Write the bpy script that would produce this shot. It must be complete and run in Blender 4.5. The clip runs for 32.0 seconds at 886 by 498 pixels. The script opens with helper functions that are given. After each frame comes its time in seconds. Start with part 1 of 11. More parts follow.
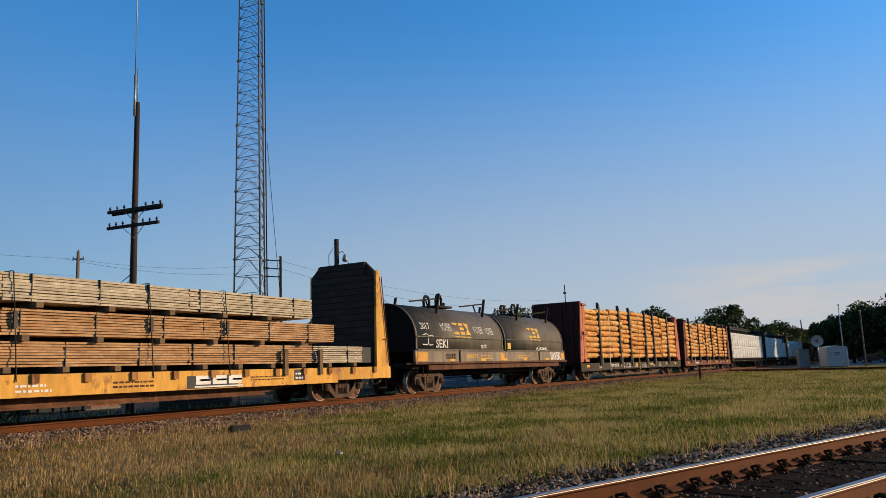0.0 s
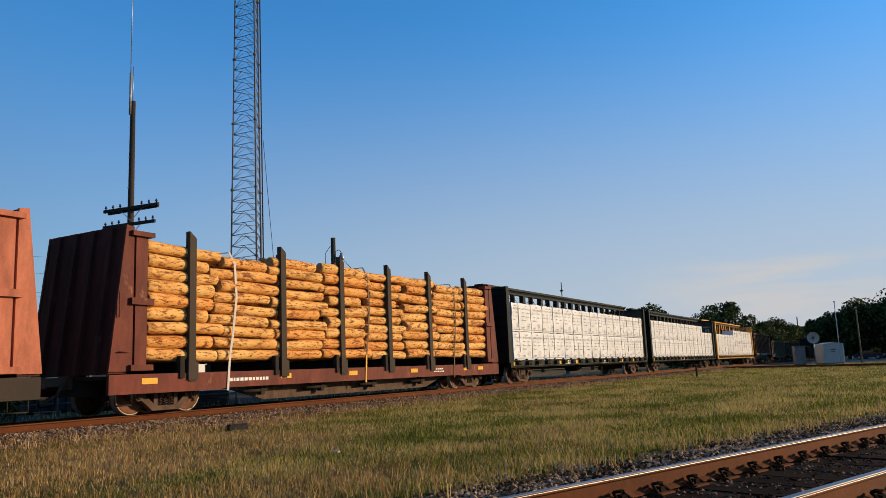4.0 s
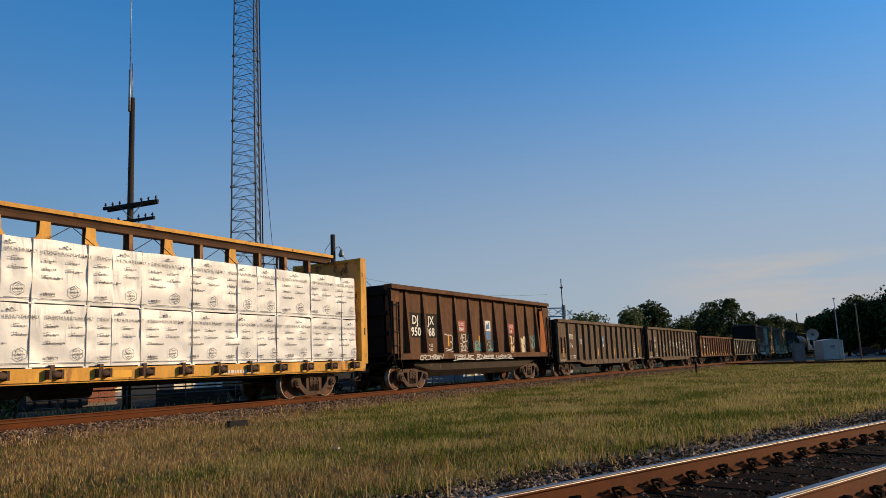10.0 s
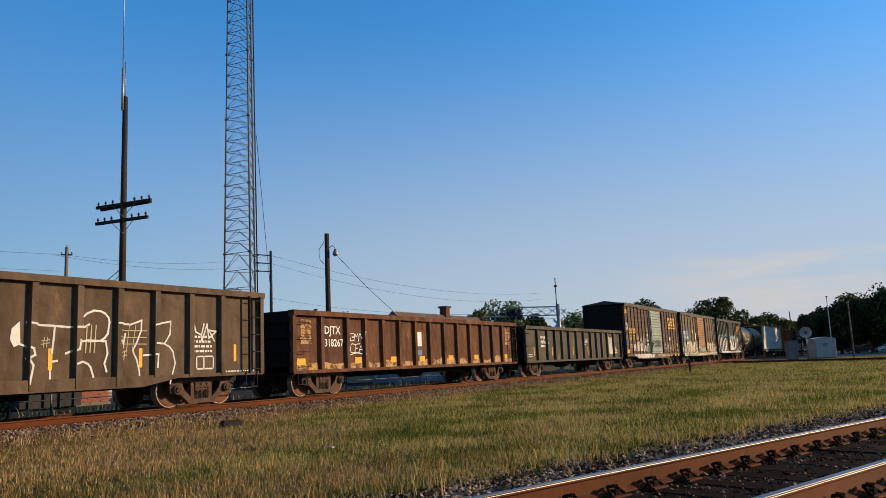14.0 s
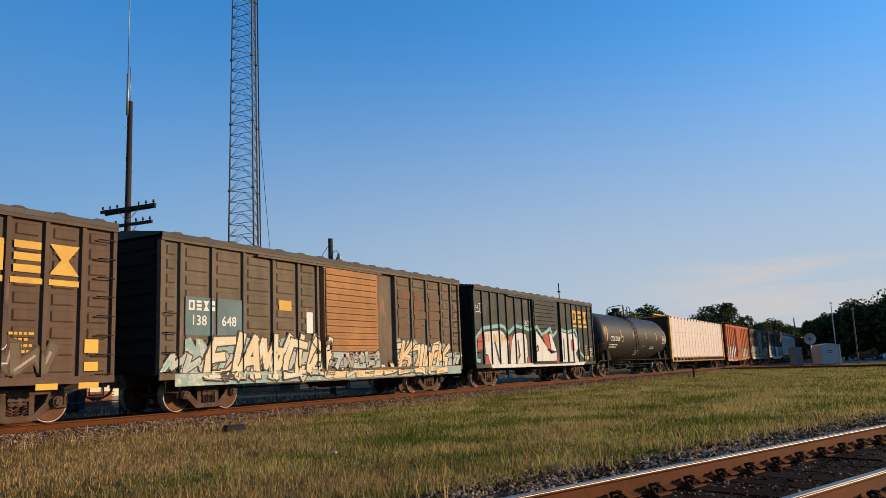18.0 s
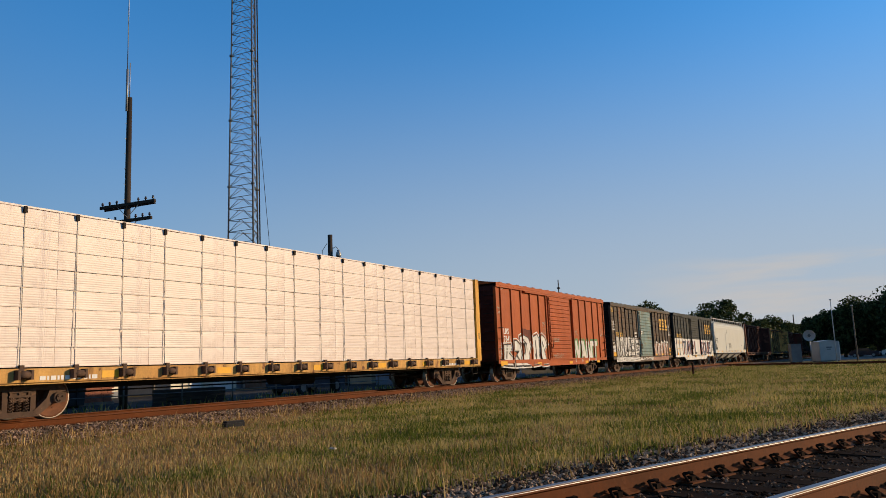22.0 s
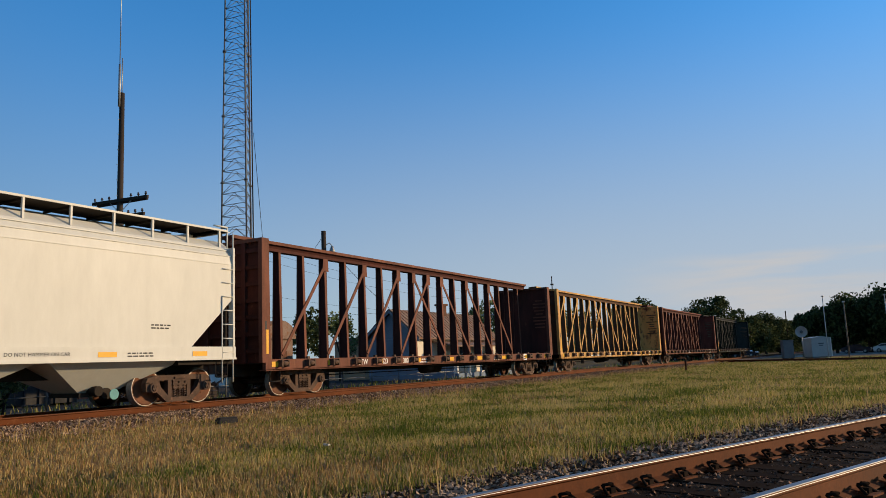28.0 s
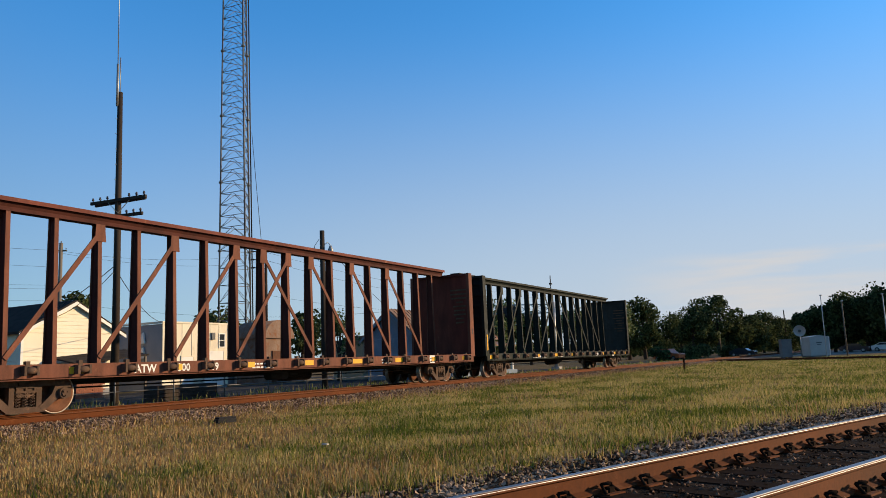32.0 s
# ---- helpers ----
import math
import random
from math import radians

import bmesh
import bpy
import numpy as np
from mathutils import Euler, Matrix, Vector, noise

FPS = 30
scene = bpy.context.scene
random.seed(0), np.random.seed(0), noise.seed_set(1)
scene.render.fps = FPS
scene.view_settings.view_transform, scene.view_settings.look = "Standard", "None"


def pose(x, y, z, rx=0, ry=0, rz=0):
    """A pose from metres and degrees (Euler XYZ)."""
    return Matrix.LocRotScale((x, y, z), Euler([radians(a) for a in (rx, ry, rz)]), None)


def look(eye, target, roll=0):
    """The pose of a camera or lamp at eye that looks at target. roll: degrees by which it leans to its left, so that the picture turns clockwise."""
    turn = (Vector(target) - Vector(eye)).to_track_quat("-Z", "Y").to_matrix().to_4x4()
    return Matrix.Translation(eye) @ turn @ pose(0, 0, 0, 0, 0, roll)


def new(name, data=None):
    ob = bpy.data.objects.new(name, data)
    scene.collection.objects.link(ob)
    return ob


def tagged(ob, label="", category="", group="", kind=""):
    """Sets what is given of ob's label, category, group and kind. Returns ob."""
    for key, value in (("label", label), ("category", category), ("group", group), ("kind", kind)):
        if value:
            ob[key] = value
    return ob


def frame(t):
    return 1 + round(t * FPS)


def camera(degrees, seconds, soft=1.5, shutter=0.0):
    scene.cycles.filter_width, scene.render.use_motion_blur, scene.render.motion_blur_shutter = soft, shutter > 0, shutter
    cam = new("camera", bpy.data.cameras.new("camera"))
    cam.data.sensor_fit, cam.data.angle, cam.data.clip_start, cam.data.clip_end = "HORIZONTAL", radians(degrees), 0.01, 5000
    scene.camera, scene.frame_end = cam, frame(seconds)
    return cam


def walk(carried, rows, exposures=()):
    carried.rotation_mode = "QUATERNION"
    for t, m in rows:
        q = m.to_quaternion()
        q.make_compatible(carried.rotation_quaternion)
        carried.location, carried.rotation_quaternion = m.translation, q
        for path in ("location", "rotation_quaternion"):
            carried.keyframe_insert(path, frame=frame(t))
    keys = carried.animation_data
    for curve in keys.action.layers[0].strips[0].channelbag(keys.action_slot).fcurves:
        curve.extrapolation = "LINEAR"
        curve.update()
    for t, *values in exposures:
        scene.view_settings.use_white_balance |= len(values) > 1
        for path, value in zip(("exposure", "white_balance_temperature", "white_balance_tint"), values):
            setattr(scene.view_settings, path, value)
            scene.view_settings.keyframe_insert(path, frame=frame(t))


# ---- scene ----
cam = camera(59.17, 32.0, soft=0.5)
EYE = Vector((0.0, 0.0, 1.104))


def aim(yaw, pitch, roll):
    """The camera's pose: yaw from +Y towards +X, pitch up, in degrees."""
    a, b = radians(yaw), radians(pitch)
    way = Vector((math.sin(a) * math.cos(b), math.cos(a) * math.cos(b), math.sin(b)))
    return look(EYE, EYE + way * 50, roll)


walk(cam, [(t, aim(a, b, c)) for t, a, b, c in (
    (0, 60.169, 8.956, -2.14), (0.5, 60.208, 8.917, -2.15), (1, 60.276, 8.896, -2.18), (1.5, 60.341, 8.852, -2.21),
    (2, 60.391, 8.795, -2.21), (2.5, 60.413, 8.778, -2.20), (3, 60.398, 8.816, -2.21), (3.5, 60.404, 8.842, -2.28),
    (5.5, 60.415, 8.738, -2.50), (6, 60.412, 8.757, -2.50), (6.5, 60.422, 8.726, -2.48), (7, 60.398, 8.708, -2.45),
    (7.5, 60.400, 8.689, -2.44), (8, 60.367, 8.707, -2.41), (8.5, 60.387, 8.729, -2.39), (9, 60.403, 8.722, -2.38),
    (9.5, 60.406, 8.672, -2.38), (10, 60.422, 8.574, -2.37), (10.5, 60.502, 8.455, -2.38), (11, 60.590, 8.372, -2.40),
    (11.5, 60.661, 8.341, -2.43), (12, 60.729, 8.332, -2.46), (12.5, 60.777, 8.374, -2.49), (13, 60.830, 8.411, -2.50),
    (13.5, 60.838, 8.455, -2.50), (14, 60.851, 8.473, -2.51), (14.5, 60.840, 8.473, -2.51), (16.5, 60.661, 8.794, -2.39),
    (17, 60.595, 8.864, -2.34), (17.5, 60.592, 8.875, -2.34), (18, 60.605, 8.868, -2.33), (18.5, 60.610, 8.823, -2.33),
    (19, 60.597, 8.744, -2.31), (19.5, 60.579, 8.694, -2.28), (20, 60.550, 8.621, -2.26), (20.5, 60.543, 8.533, -2.24),
    (21, 60.545, 8.559, -2.24), (21.5, 60.578, 8.593, -2.25), (22, 60.621, 8.598, -2.27), (22.5, 60.689, 8.585, -2.29),
    (23, 60.786, 8.516, -2.30), (23.5, 60.876, 8.453, -2.30), (24, 60.961, 8.383, -2.32), (24.5, 60.997, 8.406, -2.34),
    (25, 61.059, 8.443, -2.37), (25.5, 61.089, 8.430, -2.38), (27.5, 61.077, 8.268, -2.31), (28, 61.079, 8.311, -2.29),
    (28.5, 61.086, 8.373, -2.30), (29, 61.081, 8.461, -2.30), (29.5, 61.075, 8.498, -2.31), (30, 61.054, 8.541, -2.33),
    (30.5, 61.035, 8.554, -2.32), (31, 61.089, 8.504, -2.32), (31.5, 61.120, 8.428, -2.33), (32, 61.188, 8.266, -2.35),
)], exposures=((0.0, -0.08), (3.0, -0.04), (5.0, -0.05), (6.5, -0.26), (10.0, -0.32), (10.8, -0.12), (12.0, 0.0), (18.0, -0.02), (20.8, 0.0), (21.7, -0.16), (22.2, -0.22), (23.2, -0.32), (24.2, -0.08), (25.0, 0.0), (26.5, 0.0), (27.7, -0.13), (28.5, -0.08), (29.5, 0.03), (30.8, 0.06), (32.0, 0.12)))

# ---- light ----
SUN_EL, SUN_AZ = 15.0, 142.0   # degrees; azimuth from +Y towards +X
world = bpy.data.worlds.new("sky")
scene.world = world
world.use_nodes = True
wn, wl = world.node_tree.nodes, world.node_tree.links
sky = wn.new("ShaderNodeTexSky")
sky.sky_type, sky.sun_disc = "NISHITA", False
sky.sun_elevation, sky.sun_rotation = radians(SUN_EL), radians(SUN_AZ)
sky.air_density, sky.dust_density, sky.ozone_density = 1.0, 0.3, 4.0
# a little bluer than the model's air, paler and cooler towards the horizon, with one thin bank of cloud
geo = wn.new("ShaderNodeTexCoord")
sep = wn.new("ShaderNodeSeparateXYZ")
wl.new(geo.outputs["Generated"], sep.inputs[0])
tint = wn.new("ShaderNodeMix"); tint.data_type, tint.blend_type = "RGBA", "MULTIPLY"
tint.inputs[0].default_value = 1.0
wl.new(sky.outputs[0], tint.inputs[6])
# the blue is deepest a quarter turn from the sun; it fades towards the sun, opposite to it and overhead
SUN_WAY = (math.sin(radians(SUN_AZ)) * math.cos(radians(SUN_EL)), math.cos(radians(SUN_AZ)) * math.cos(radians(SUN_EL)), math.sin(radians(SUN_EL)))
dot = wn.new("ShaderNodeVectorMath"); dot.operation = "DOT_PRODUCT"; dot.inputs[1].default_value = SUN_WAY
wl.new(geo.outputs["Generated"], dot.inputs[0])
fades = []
# mostly out of view, these fades are set to dim and warm the fill
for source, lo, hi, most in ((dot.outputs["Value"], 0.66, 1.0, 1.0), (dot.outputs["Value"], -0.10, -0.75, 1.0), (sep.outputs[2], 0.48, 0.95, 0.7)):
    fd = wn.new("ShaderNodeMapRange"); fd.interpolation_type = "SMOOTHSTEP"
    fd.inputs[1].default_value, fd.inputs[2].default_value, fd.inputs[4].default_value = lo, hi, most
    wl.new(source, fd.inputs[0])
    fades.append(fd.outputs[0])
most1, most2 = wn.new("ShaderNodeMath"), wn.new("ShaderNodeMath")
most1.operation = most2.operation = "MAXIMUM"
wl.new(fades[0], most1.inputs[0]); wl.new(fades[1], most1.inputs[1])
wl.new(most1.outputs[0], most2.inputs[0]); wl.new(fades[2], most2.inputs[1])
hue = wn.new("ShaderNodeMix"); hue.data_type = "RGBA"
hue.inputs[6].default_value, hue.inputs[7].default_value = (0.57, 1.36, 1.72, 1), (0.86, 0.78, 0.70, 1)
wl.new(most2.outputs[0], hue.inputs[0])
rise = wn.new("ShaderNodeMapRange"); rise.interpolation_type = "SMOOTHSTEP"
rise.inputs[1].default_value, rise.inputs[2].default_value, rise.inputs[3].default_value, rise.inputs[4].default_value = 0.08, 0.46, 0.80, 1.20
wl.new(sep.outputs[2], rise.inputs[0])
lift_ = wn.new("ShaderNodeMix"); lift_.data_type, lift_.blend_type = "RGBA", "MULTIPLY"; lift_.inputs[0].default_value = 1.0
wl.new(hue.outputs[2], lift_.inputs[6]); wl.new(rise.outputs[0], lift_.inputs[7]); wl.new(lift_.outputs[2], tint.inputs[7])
low = wn.new("ShaderNodeMapRange"); low.interpolation_type = "SMOOTHSTEP"
low.inputs[1].default_value, low.inputs[2].default_value = 0.45, 0.02
wl.new(sep.outputs[2], low.inputs[0])
pale = wn.new("ShaderNodeMix"); pale.data_type = "RGBA"; pale.inputs[7].default_value = (4.45, 4.85, 5.60, 1)
east = wn.new("ShaderNodeMapRange")   # the haze thickens towards the sun's side
east.inputs[1].default_value, east.inputs[2].default_value, east.inputs[3].default_value, east.inputs[4].default_value = 0.12, 1.03, 0.0, 0.97
wl.new(sep.outputs[0], east.inputs[0])
haze = wn.new("ShaderNodeMath"); haze.operation = "MULTIPLY"
wl.new(low.outputs[0], haze.inputs[0]); wl.new(east.outputs[0], haze.inputs[1])
wl.new(haze.outputs[0], pale.inputs[0]); wl.new(tint.outputs[2], pale.inputs[6])
cmap = wn.new("ShaderNodeMapping"); cmap.inputs["Scale"].default_value = (2.2, 3.4, 30.0)
wl.new(geo.outputs["Generated"], cmap.inputs[0])
cn = wn.new("ShaderNodeTexNoise"); cn.inputs["Scale"].default_value, cn.inputs["Detail"].default_value = 1.6, 6
wl.new(cmap.outputs[0], cn.inputs[0])
cr = wn.new("ShaderNodeMapRange"); cr.inputs[1].default_value, cr.inputs[2].default_value = 0.40, 0.66
wl.new(cn.outputs[0], cr.inputs[0])
band = wn.new("ShaderNodeMapRange"); band.interpolation_type = "SMOOTHSTEP"
band.inputs[1].default_value, band.inputs[2].default_value = 0.126, 0.106
wl.new(sep.outputs[2], band.inputs[0])
cm_ = wn.new("ShaderNodeMath"); cm_.operation = "MULTIPLY"
bank = wn.new("ShaderNodeMapRange"); bank.interpolation_type = "SMOOTHSTEP"   # the cloud lies in the east only
bank.inputs[1].default_value, bank.inputs[2].default_value = 0.945, 0.998
wl.new(sep.outputs[0], bank.inputs[0])
where = wn.new("ShaderNodeMath"); where.operation = "MULTIPLY"
wl.new(band.outputs[0], where.inputs[0]); wl.new(bank.outputs[0], where.inputs[1])
wl.new(cr.outputs[0], cm_.inputs[0]); wl.new(where.outputs[0], cm_.inputs[1])
cloud = wn.new("ShaderNodeMix"); cloud.data_type = "RGBA"; cloud.inputs[7].default_value = (5.2, 5.15, 5.2, 1)
wl.new(cm_.outputs[0], cloud.inputs[0]); wl.new(pale.outputs[2], cloud.inputs[6])
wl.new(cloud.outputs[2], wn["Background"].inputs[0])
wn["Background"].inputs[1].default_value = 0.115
sun = new("sun", bpy.data.lights.new("sun", "SUN"))
sun.data.energy, sun.data.angle, sun.data.color = 5.0, radians(0.53), (1.0, 0.73, 0.44)
a, b = radians(SUN_AZ), radians(SUN_EL)
sun.matrix_world = look((math.sin(a) * math.cos(b) * 90, math.cos(a) * math.cos(b) * 90, math.sin(b) * 90), (0, 0, 0))

# ---- plan ----
TRACK_Y, RAIL_Z = 17.07, 0.32        # centre line and rail top of the train's track
V, CURVE = 14.2097, (2.1024, -0.5265, 2.7936, -0.4701, -2.3973)


def run(t):
    """How far the train has rolled at t seconds, along -X, counted from 16 s."""
    u = (t - 16) / 16
    return V * (t - 16) + sum(c * u ** (k + 2) for k, c in enumerate(CURVE))


# ---- mesh helpers ----
class Geo:
    """Gathers boxes, tubes and prisms into one mesh."""

    def __init__(self):
        self.v, self.f, self.sm = [], [], []

    def add(self, vs, fs, smooth=False):
        n = len(self.v)
        self.v.extend(tuple(p) for p in vs)
        self.f.extend(tuple(i + n for i in q) for q in fs)
        self.sm.extend([smooth] * len(fs))
        return self

    def box(self, x0, x1, y0, y1, z0, z1):
        x0, x1, y0, y1, z0, z1 = min(x0, x1), max(x0, x1), min(y0, y1), max(y0, y1), min(z0, z1), max(z0, z1)
        return self.add([(x0, y0, z0), (x1, y0, z0), (x1, y1, z0), (x0, y1, z0), (x0, y0, z1), (x1, y0, z1), (x1, y1, z1), (x0, y1, z1)],
                        [(3, 2, 1, 0), (4, 5, 6, 7), (0, 1, 5, 4), (1, 2, 6, 5), (2, 3, 7, 6), (3, 0, 4, 7)])

    def beam(self, p, q, w, h, up=(0, 0, 1)):
        """A bar of width w and height h from p to q."""
        p, q = Vector(p), Vector(q)
        d = (q - p).normalized()
        s = d.cross(Vector(up))
        if s.length < 1e-4:
            s = d.cross(Vector((1, 0, 0)))
        s.normalize()
        u = s.cross(d)
        c = [(-1, -1), (1, -1), (1, 1), (-1, 1)]
        vs = [e + s * (a * w / 2) + u * (b * h / 2) for e in (p, q) for a, b in c]
        return self.add(vs, [(3, 2, 1, 0), (4, 5, 6, 7), (0, 1, 5, 4), (1, 2, 6, 5), (2, 3, 7, 6), (3, 0, 4, 7)])

    def tube(self, p, q, r, n=8, r2=None, caps=True, smooth=True):
        p, q = Vector(p), Vector(q)
        d = (q - p).normalized()
        s = d.orthogonal().normalized()
        u = d.cross(s)
        r2 = r if r2 is None else r2
        vs = []
        for e, rr in ((p, r), (q, r2)):
            vs += [e + (s * math.cos(k * math.tau / n) + u * math.sin(k * math.tau / n)) * rr for k in range(n)]
        self.add(vs, [(k, (k + 1) % n, (k + 1) % n + n, k + n) for k in range(n)], smooth)
        if caps:
            m = len(self.v) - 2 * n
            self.f += [tuple(m + k for k in range(n - 1, -1, -1)), tuple(m + n + k for k in range(n))]
            self.sm += [False, False]
        return self

    def path(self, pts, r, n=6):
        for p, q in zip(pts, pts[1:]):
            self.tube(p, q, r, n)
        return self

    def prism(self, pts, a0, a1, axis="x", smooth=False):
        """Sweeps a closed outline from a0 to a1: (y, z) along x, (x, z) along y or (x, y) along z."""
        put = {"x": lambda p, a: (a, p[0], p[1]), "y": lambda p, a: (p[0], a, p[1]), "z": lambda p, a: (p[0], p[1], a)}[axis]
        n = len(pts)
        vs = [put(p, a) for a in (a0, a1) for p in pts]
        self.add(vs, [(k, (k + 1) % n, (k + 1) % n + n, k + n) for k in range(n)], smooth)
        m = len(self.v) - 2 * n
        self.f += [tuple(m + k for k in range(n - 1, -1, -1)), tuple(m + n + k for k in range(n))]
        self.sm += [False, False]
        return self

    def lathe(self, prof, n=24, origin=(0, 0, 0), axis="z", smooth=True):
        """Turns (radius, height) points about an axis."""
        o = Vector(origin)
        vs = []
        for r, h in prof:
            for k in range(n):
                c, s = math.cos(k * math.tau / n) * r, math.sin(k * math.tau / n) * r
                vs.append(o + Vector({"z": (c, s, h), "x": (h, c, s), "y": (s, h, c)}[axis]))
        fs = [(i * n + k, i * n + (k + 1) % n, (i + 1) * n + (k + 1) % n, (i + 1) * n + k) for i in range(len(prof) - 1) for k in range(n)]
        return self.add(vs, fs, smooth)

    def mesh(self, name):
        me = bpy.data.meshes.new(name)
        me.from_pydata(self.v, [], self.f)
        me.polygons.foreach_set("use_smooth", self.sm)
        bm = bmesh.new()
        bm.from_mesh(me)
        bmesh.ops.recalc_face_normals(bm, faces=bm.faces)
        bm.to_mesh(me)
        bm.free()
        return me


def part(name, geo, material, parent=None, label="", m=None):
    """One mesh object under a thing or a part; geo is a Geo or a ready mesh."""
    me = geo.mesh(name) if isinstance(geo, Geo) else geo
    if not me.materials:
        me.materials.append(material)
    ob = new(name, me)
    ob.parent = parent
    if m is not None:
        ob.matrix_basis = m
    return tagged(ob, label)


def thing(name, label, category, m=None, group="", kind=""):
    ob = new(name)
    ob.empty_display_size = 0.3
    if m is not None:
        ob.matrix_basis = m
    return tagged(ob, label, category, group, kind)


# ---- materials ----
def mat(name, c1, c2=None, rough=0.75, metal=0.0, s1=1.2, s2=25.0, bump=0.15, wear=None, wear_at=0.62, streak=1.0, spec=0.22, fine=0.5, coat=0.0, grime=0.0, dents=0.0):
    """A surface: two tones at two scales, worn patches of a third colour, and relief. streak > 1 draws the patches out downwards."""
    m = bpy.data.materials.new(name)
    m.use_nodes = True
    n, l = m.node_tree.nodes, m.node_tree.links
    bs = n["Principled BSDF"]
    bs.inputs["Roughness"].default_value, bs.inputs["Metallic"].default_value = rough, metal
    bs.inputs["Specular IOR Level"].default_value = spec
    bs.inputs["Coat Weight"].default_value = coat
    c2 = c2 or tuple(x * 0.7 for x in c1)
    tc, oi = n.new("ShaderNodeTexCoord"), n.new("ShaderNodeObjectInfo")
    mul = n.new("ShaderNodeMath"); mul.operation = "MULTIPLY"; mul.inputs[1].default_value = 37.0
    l.new(oi.outputs["Random"], mul.inputs[0])
    add = n.new("ShaderNodeVectorMath"); add.operation = "ADD"
    l.new(tc.outputs["Object"], add.inputs[0]); l.new(mul.outputs[0], add.inputs[1])
    mp = n.new("ShaderNodeMapping"); mp.inputs["Scale"].default_value = (1, 1, 1 / streak)
    l.new(add.outputs[0], mp.inputs[0])
    big, small = n.new("ShaderNodeTexNoise"), n.new("ShaderNodeTexNoise")
    big.inputs["Scale"].default_value, small.inputs["Scale"].default_value = s1, s2
    big.inputs["Detail"].default_value, small.inputs["Detail"].default_value = 6, 4
    l.new(mp.outputs[0], big.inputs[0]); l.new(add.outputs[0], small.inputs[0])
    mixf = n.new("ShaderNodeMath"); mixf.operation = "MULTIPLY_ADD"; mixf.inputs[1].default_value = fine
    mixf.inputs[2].default_value = -fine / 2
    l.new(small.outputs[0], mixf.inputs[0])
    sumf = n.new("ShaderNodeMath"); sumf.operation = "ADD"; sumf.use_clamp = True
    l.new(big.outputs[0], sumf.inputs[0]); l.new(mixf.outputs[0], sumf.inputs[1])
    ramp = n.new("ShaderNodeMapRange"); ramp.inputs[1].default_value, ramp.inputs[2].default_value = 0.32, 0.68
    l.new(sumf.outputs[0], ramp.inputs[0])
    mix = n.new("ShaderNodeMix"); mix.data_type = "RGBA"
    mix.inputs[6].default_value, mix.inputs[7].default_value = (*c1, 1), (*c2, 1)
    l.new(ramp.outputs[0], mix.inputs[0])
    out = mix.outputs[2]
    if wear:
        wn_ = n.new("ShaderNodeTexNoise"); wn_.inputs["Scale"].default_value = s1 * 2.3; wn_.inputs["Detail"].default_value = 9
        wn_.inputs["Roughness"].default_value = 0.68
        off = n.new("ShaderNodeVectorMath"); off.operation = "ADD"; off.inputs[1].default_value = (11.3, 4.7, 2.1)
        l.new(mp.outputs[0], off.inputs[0]); l.new(off.outputs[0], wn_.inputs[0])
        wr = n.new("ShaderNodeMapRange"); wr.inputs[1].default_value, wr.inputs[2].default_value = wear_at - 0.05, wear_at + 0.05
        l.new(wn_.outputs[0], wr.inputs[0])
        wm = n.new("ShaderNodeMix"); wm.data_type = "RGBA"; wm.inputs[7].default_value = (*wear, 1)
        l.new(wr.outputs[0], wm.inputs[0]); l.new(out, wm.inputs[6])
        out = wm.outputs[2]
    if grime:      # dusty and sooty runs down the sides
        gm = n.new("ShaderNodeMapping"); gm.inputs["Scale"].default_value = (1.8, 1.8, 0.5)
        l.new(add.outputs[0], gm.inputs[0])
        gn = n.new("ShaderNodeTexNoise"); gn.inputs["Scale"].default_value, gn.inputs["Detail"].default_value, gn.inputs["Roughness"].default_value = 1.7, 7, 0.65
        l.new(gm.outputs[0], gn.inputs[0])
        gr = n.new("ShaderNodeMapRange"); gr.inputs[1].default_value, gr.inputs[2].default_value = 0.30, 0.70
        gr.inputs[3].default_value, gr.inputs[4].default_value = 1 - grime, 1 + grime
        l.new(gn.outputs[0], gr.inputs[0])
        gx_ = n.new("ShaderNodeMix"); gx_.data_type, gx_.blend_type = "RGBA", "MULTIPLY"; gx_.inputs[0].default_value = 1.0
        l.new(out, gx_.inputs[6]); l.new(gr.outputs[0], gx_.inputs[7])
        out = gx_.outputs[2]
    l.new(out, bs.inputs["Base Color"])
    if bump:
        bp = n.new("ShaderNodeBump"); bp.inputs["Strength"].default_value = bump; bp.inputs["Distance"].default_value = 0.02
        l.new(sumf.outputs[0], bp.inputs["Height"]); l.new(bp.outputs[0], bs.inputs["Normal"])
        if dents:  # sheet steel that has buckled a little
            dn = n.new("ShaderNodeTexNoise"); dn.inputs["Scale"].default_value, dn.inputs["Detail"].default_value = 1.5, 2
            l.new(add.outputs[0], dn.inputs[0])
            db = n.new("ShaderNodeBump"); db.inputs["Strength"].default_value, db.inputs["Distance"].default_value = dents, 0.22
            l.new(dn.outputs[0], db.inputs["Height"]); l.new(bp.outputs[0], db.inputs["Normal"]); l.new(db.outputs[0], bs.inputs["Normal"])
    return m

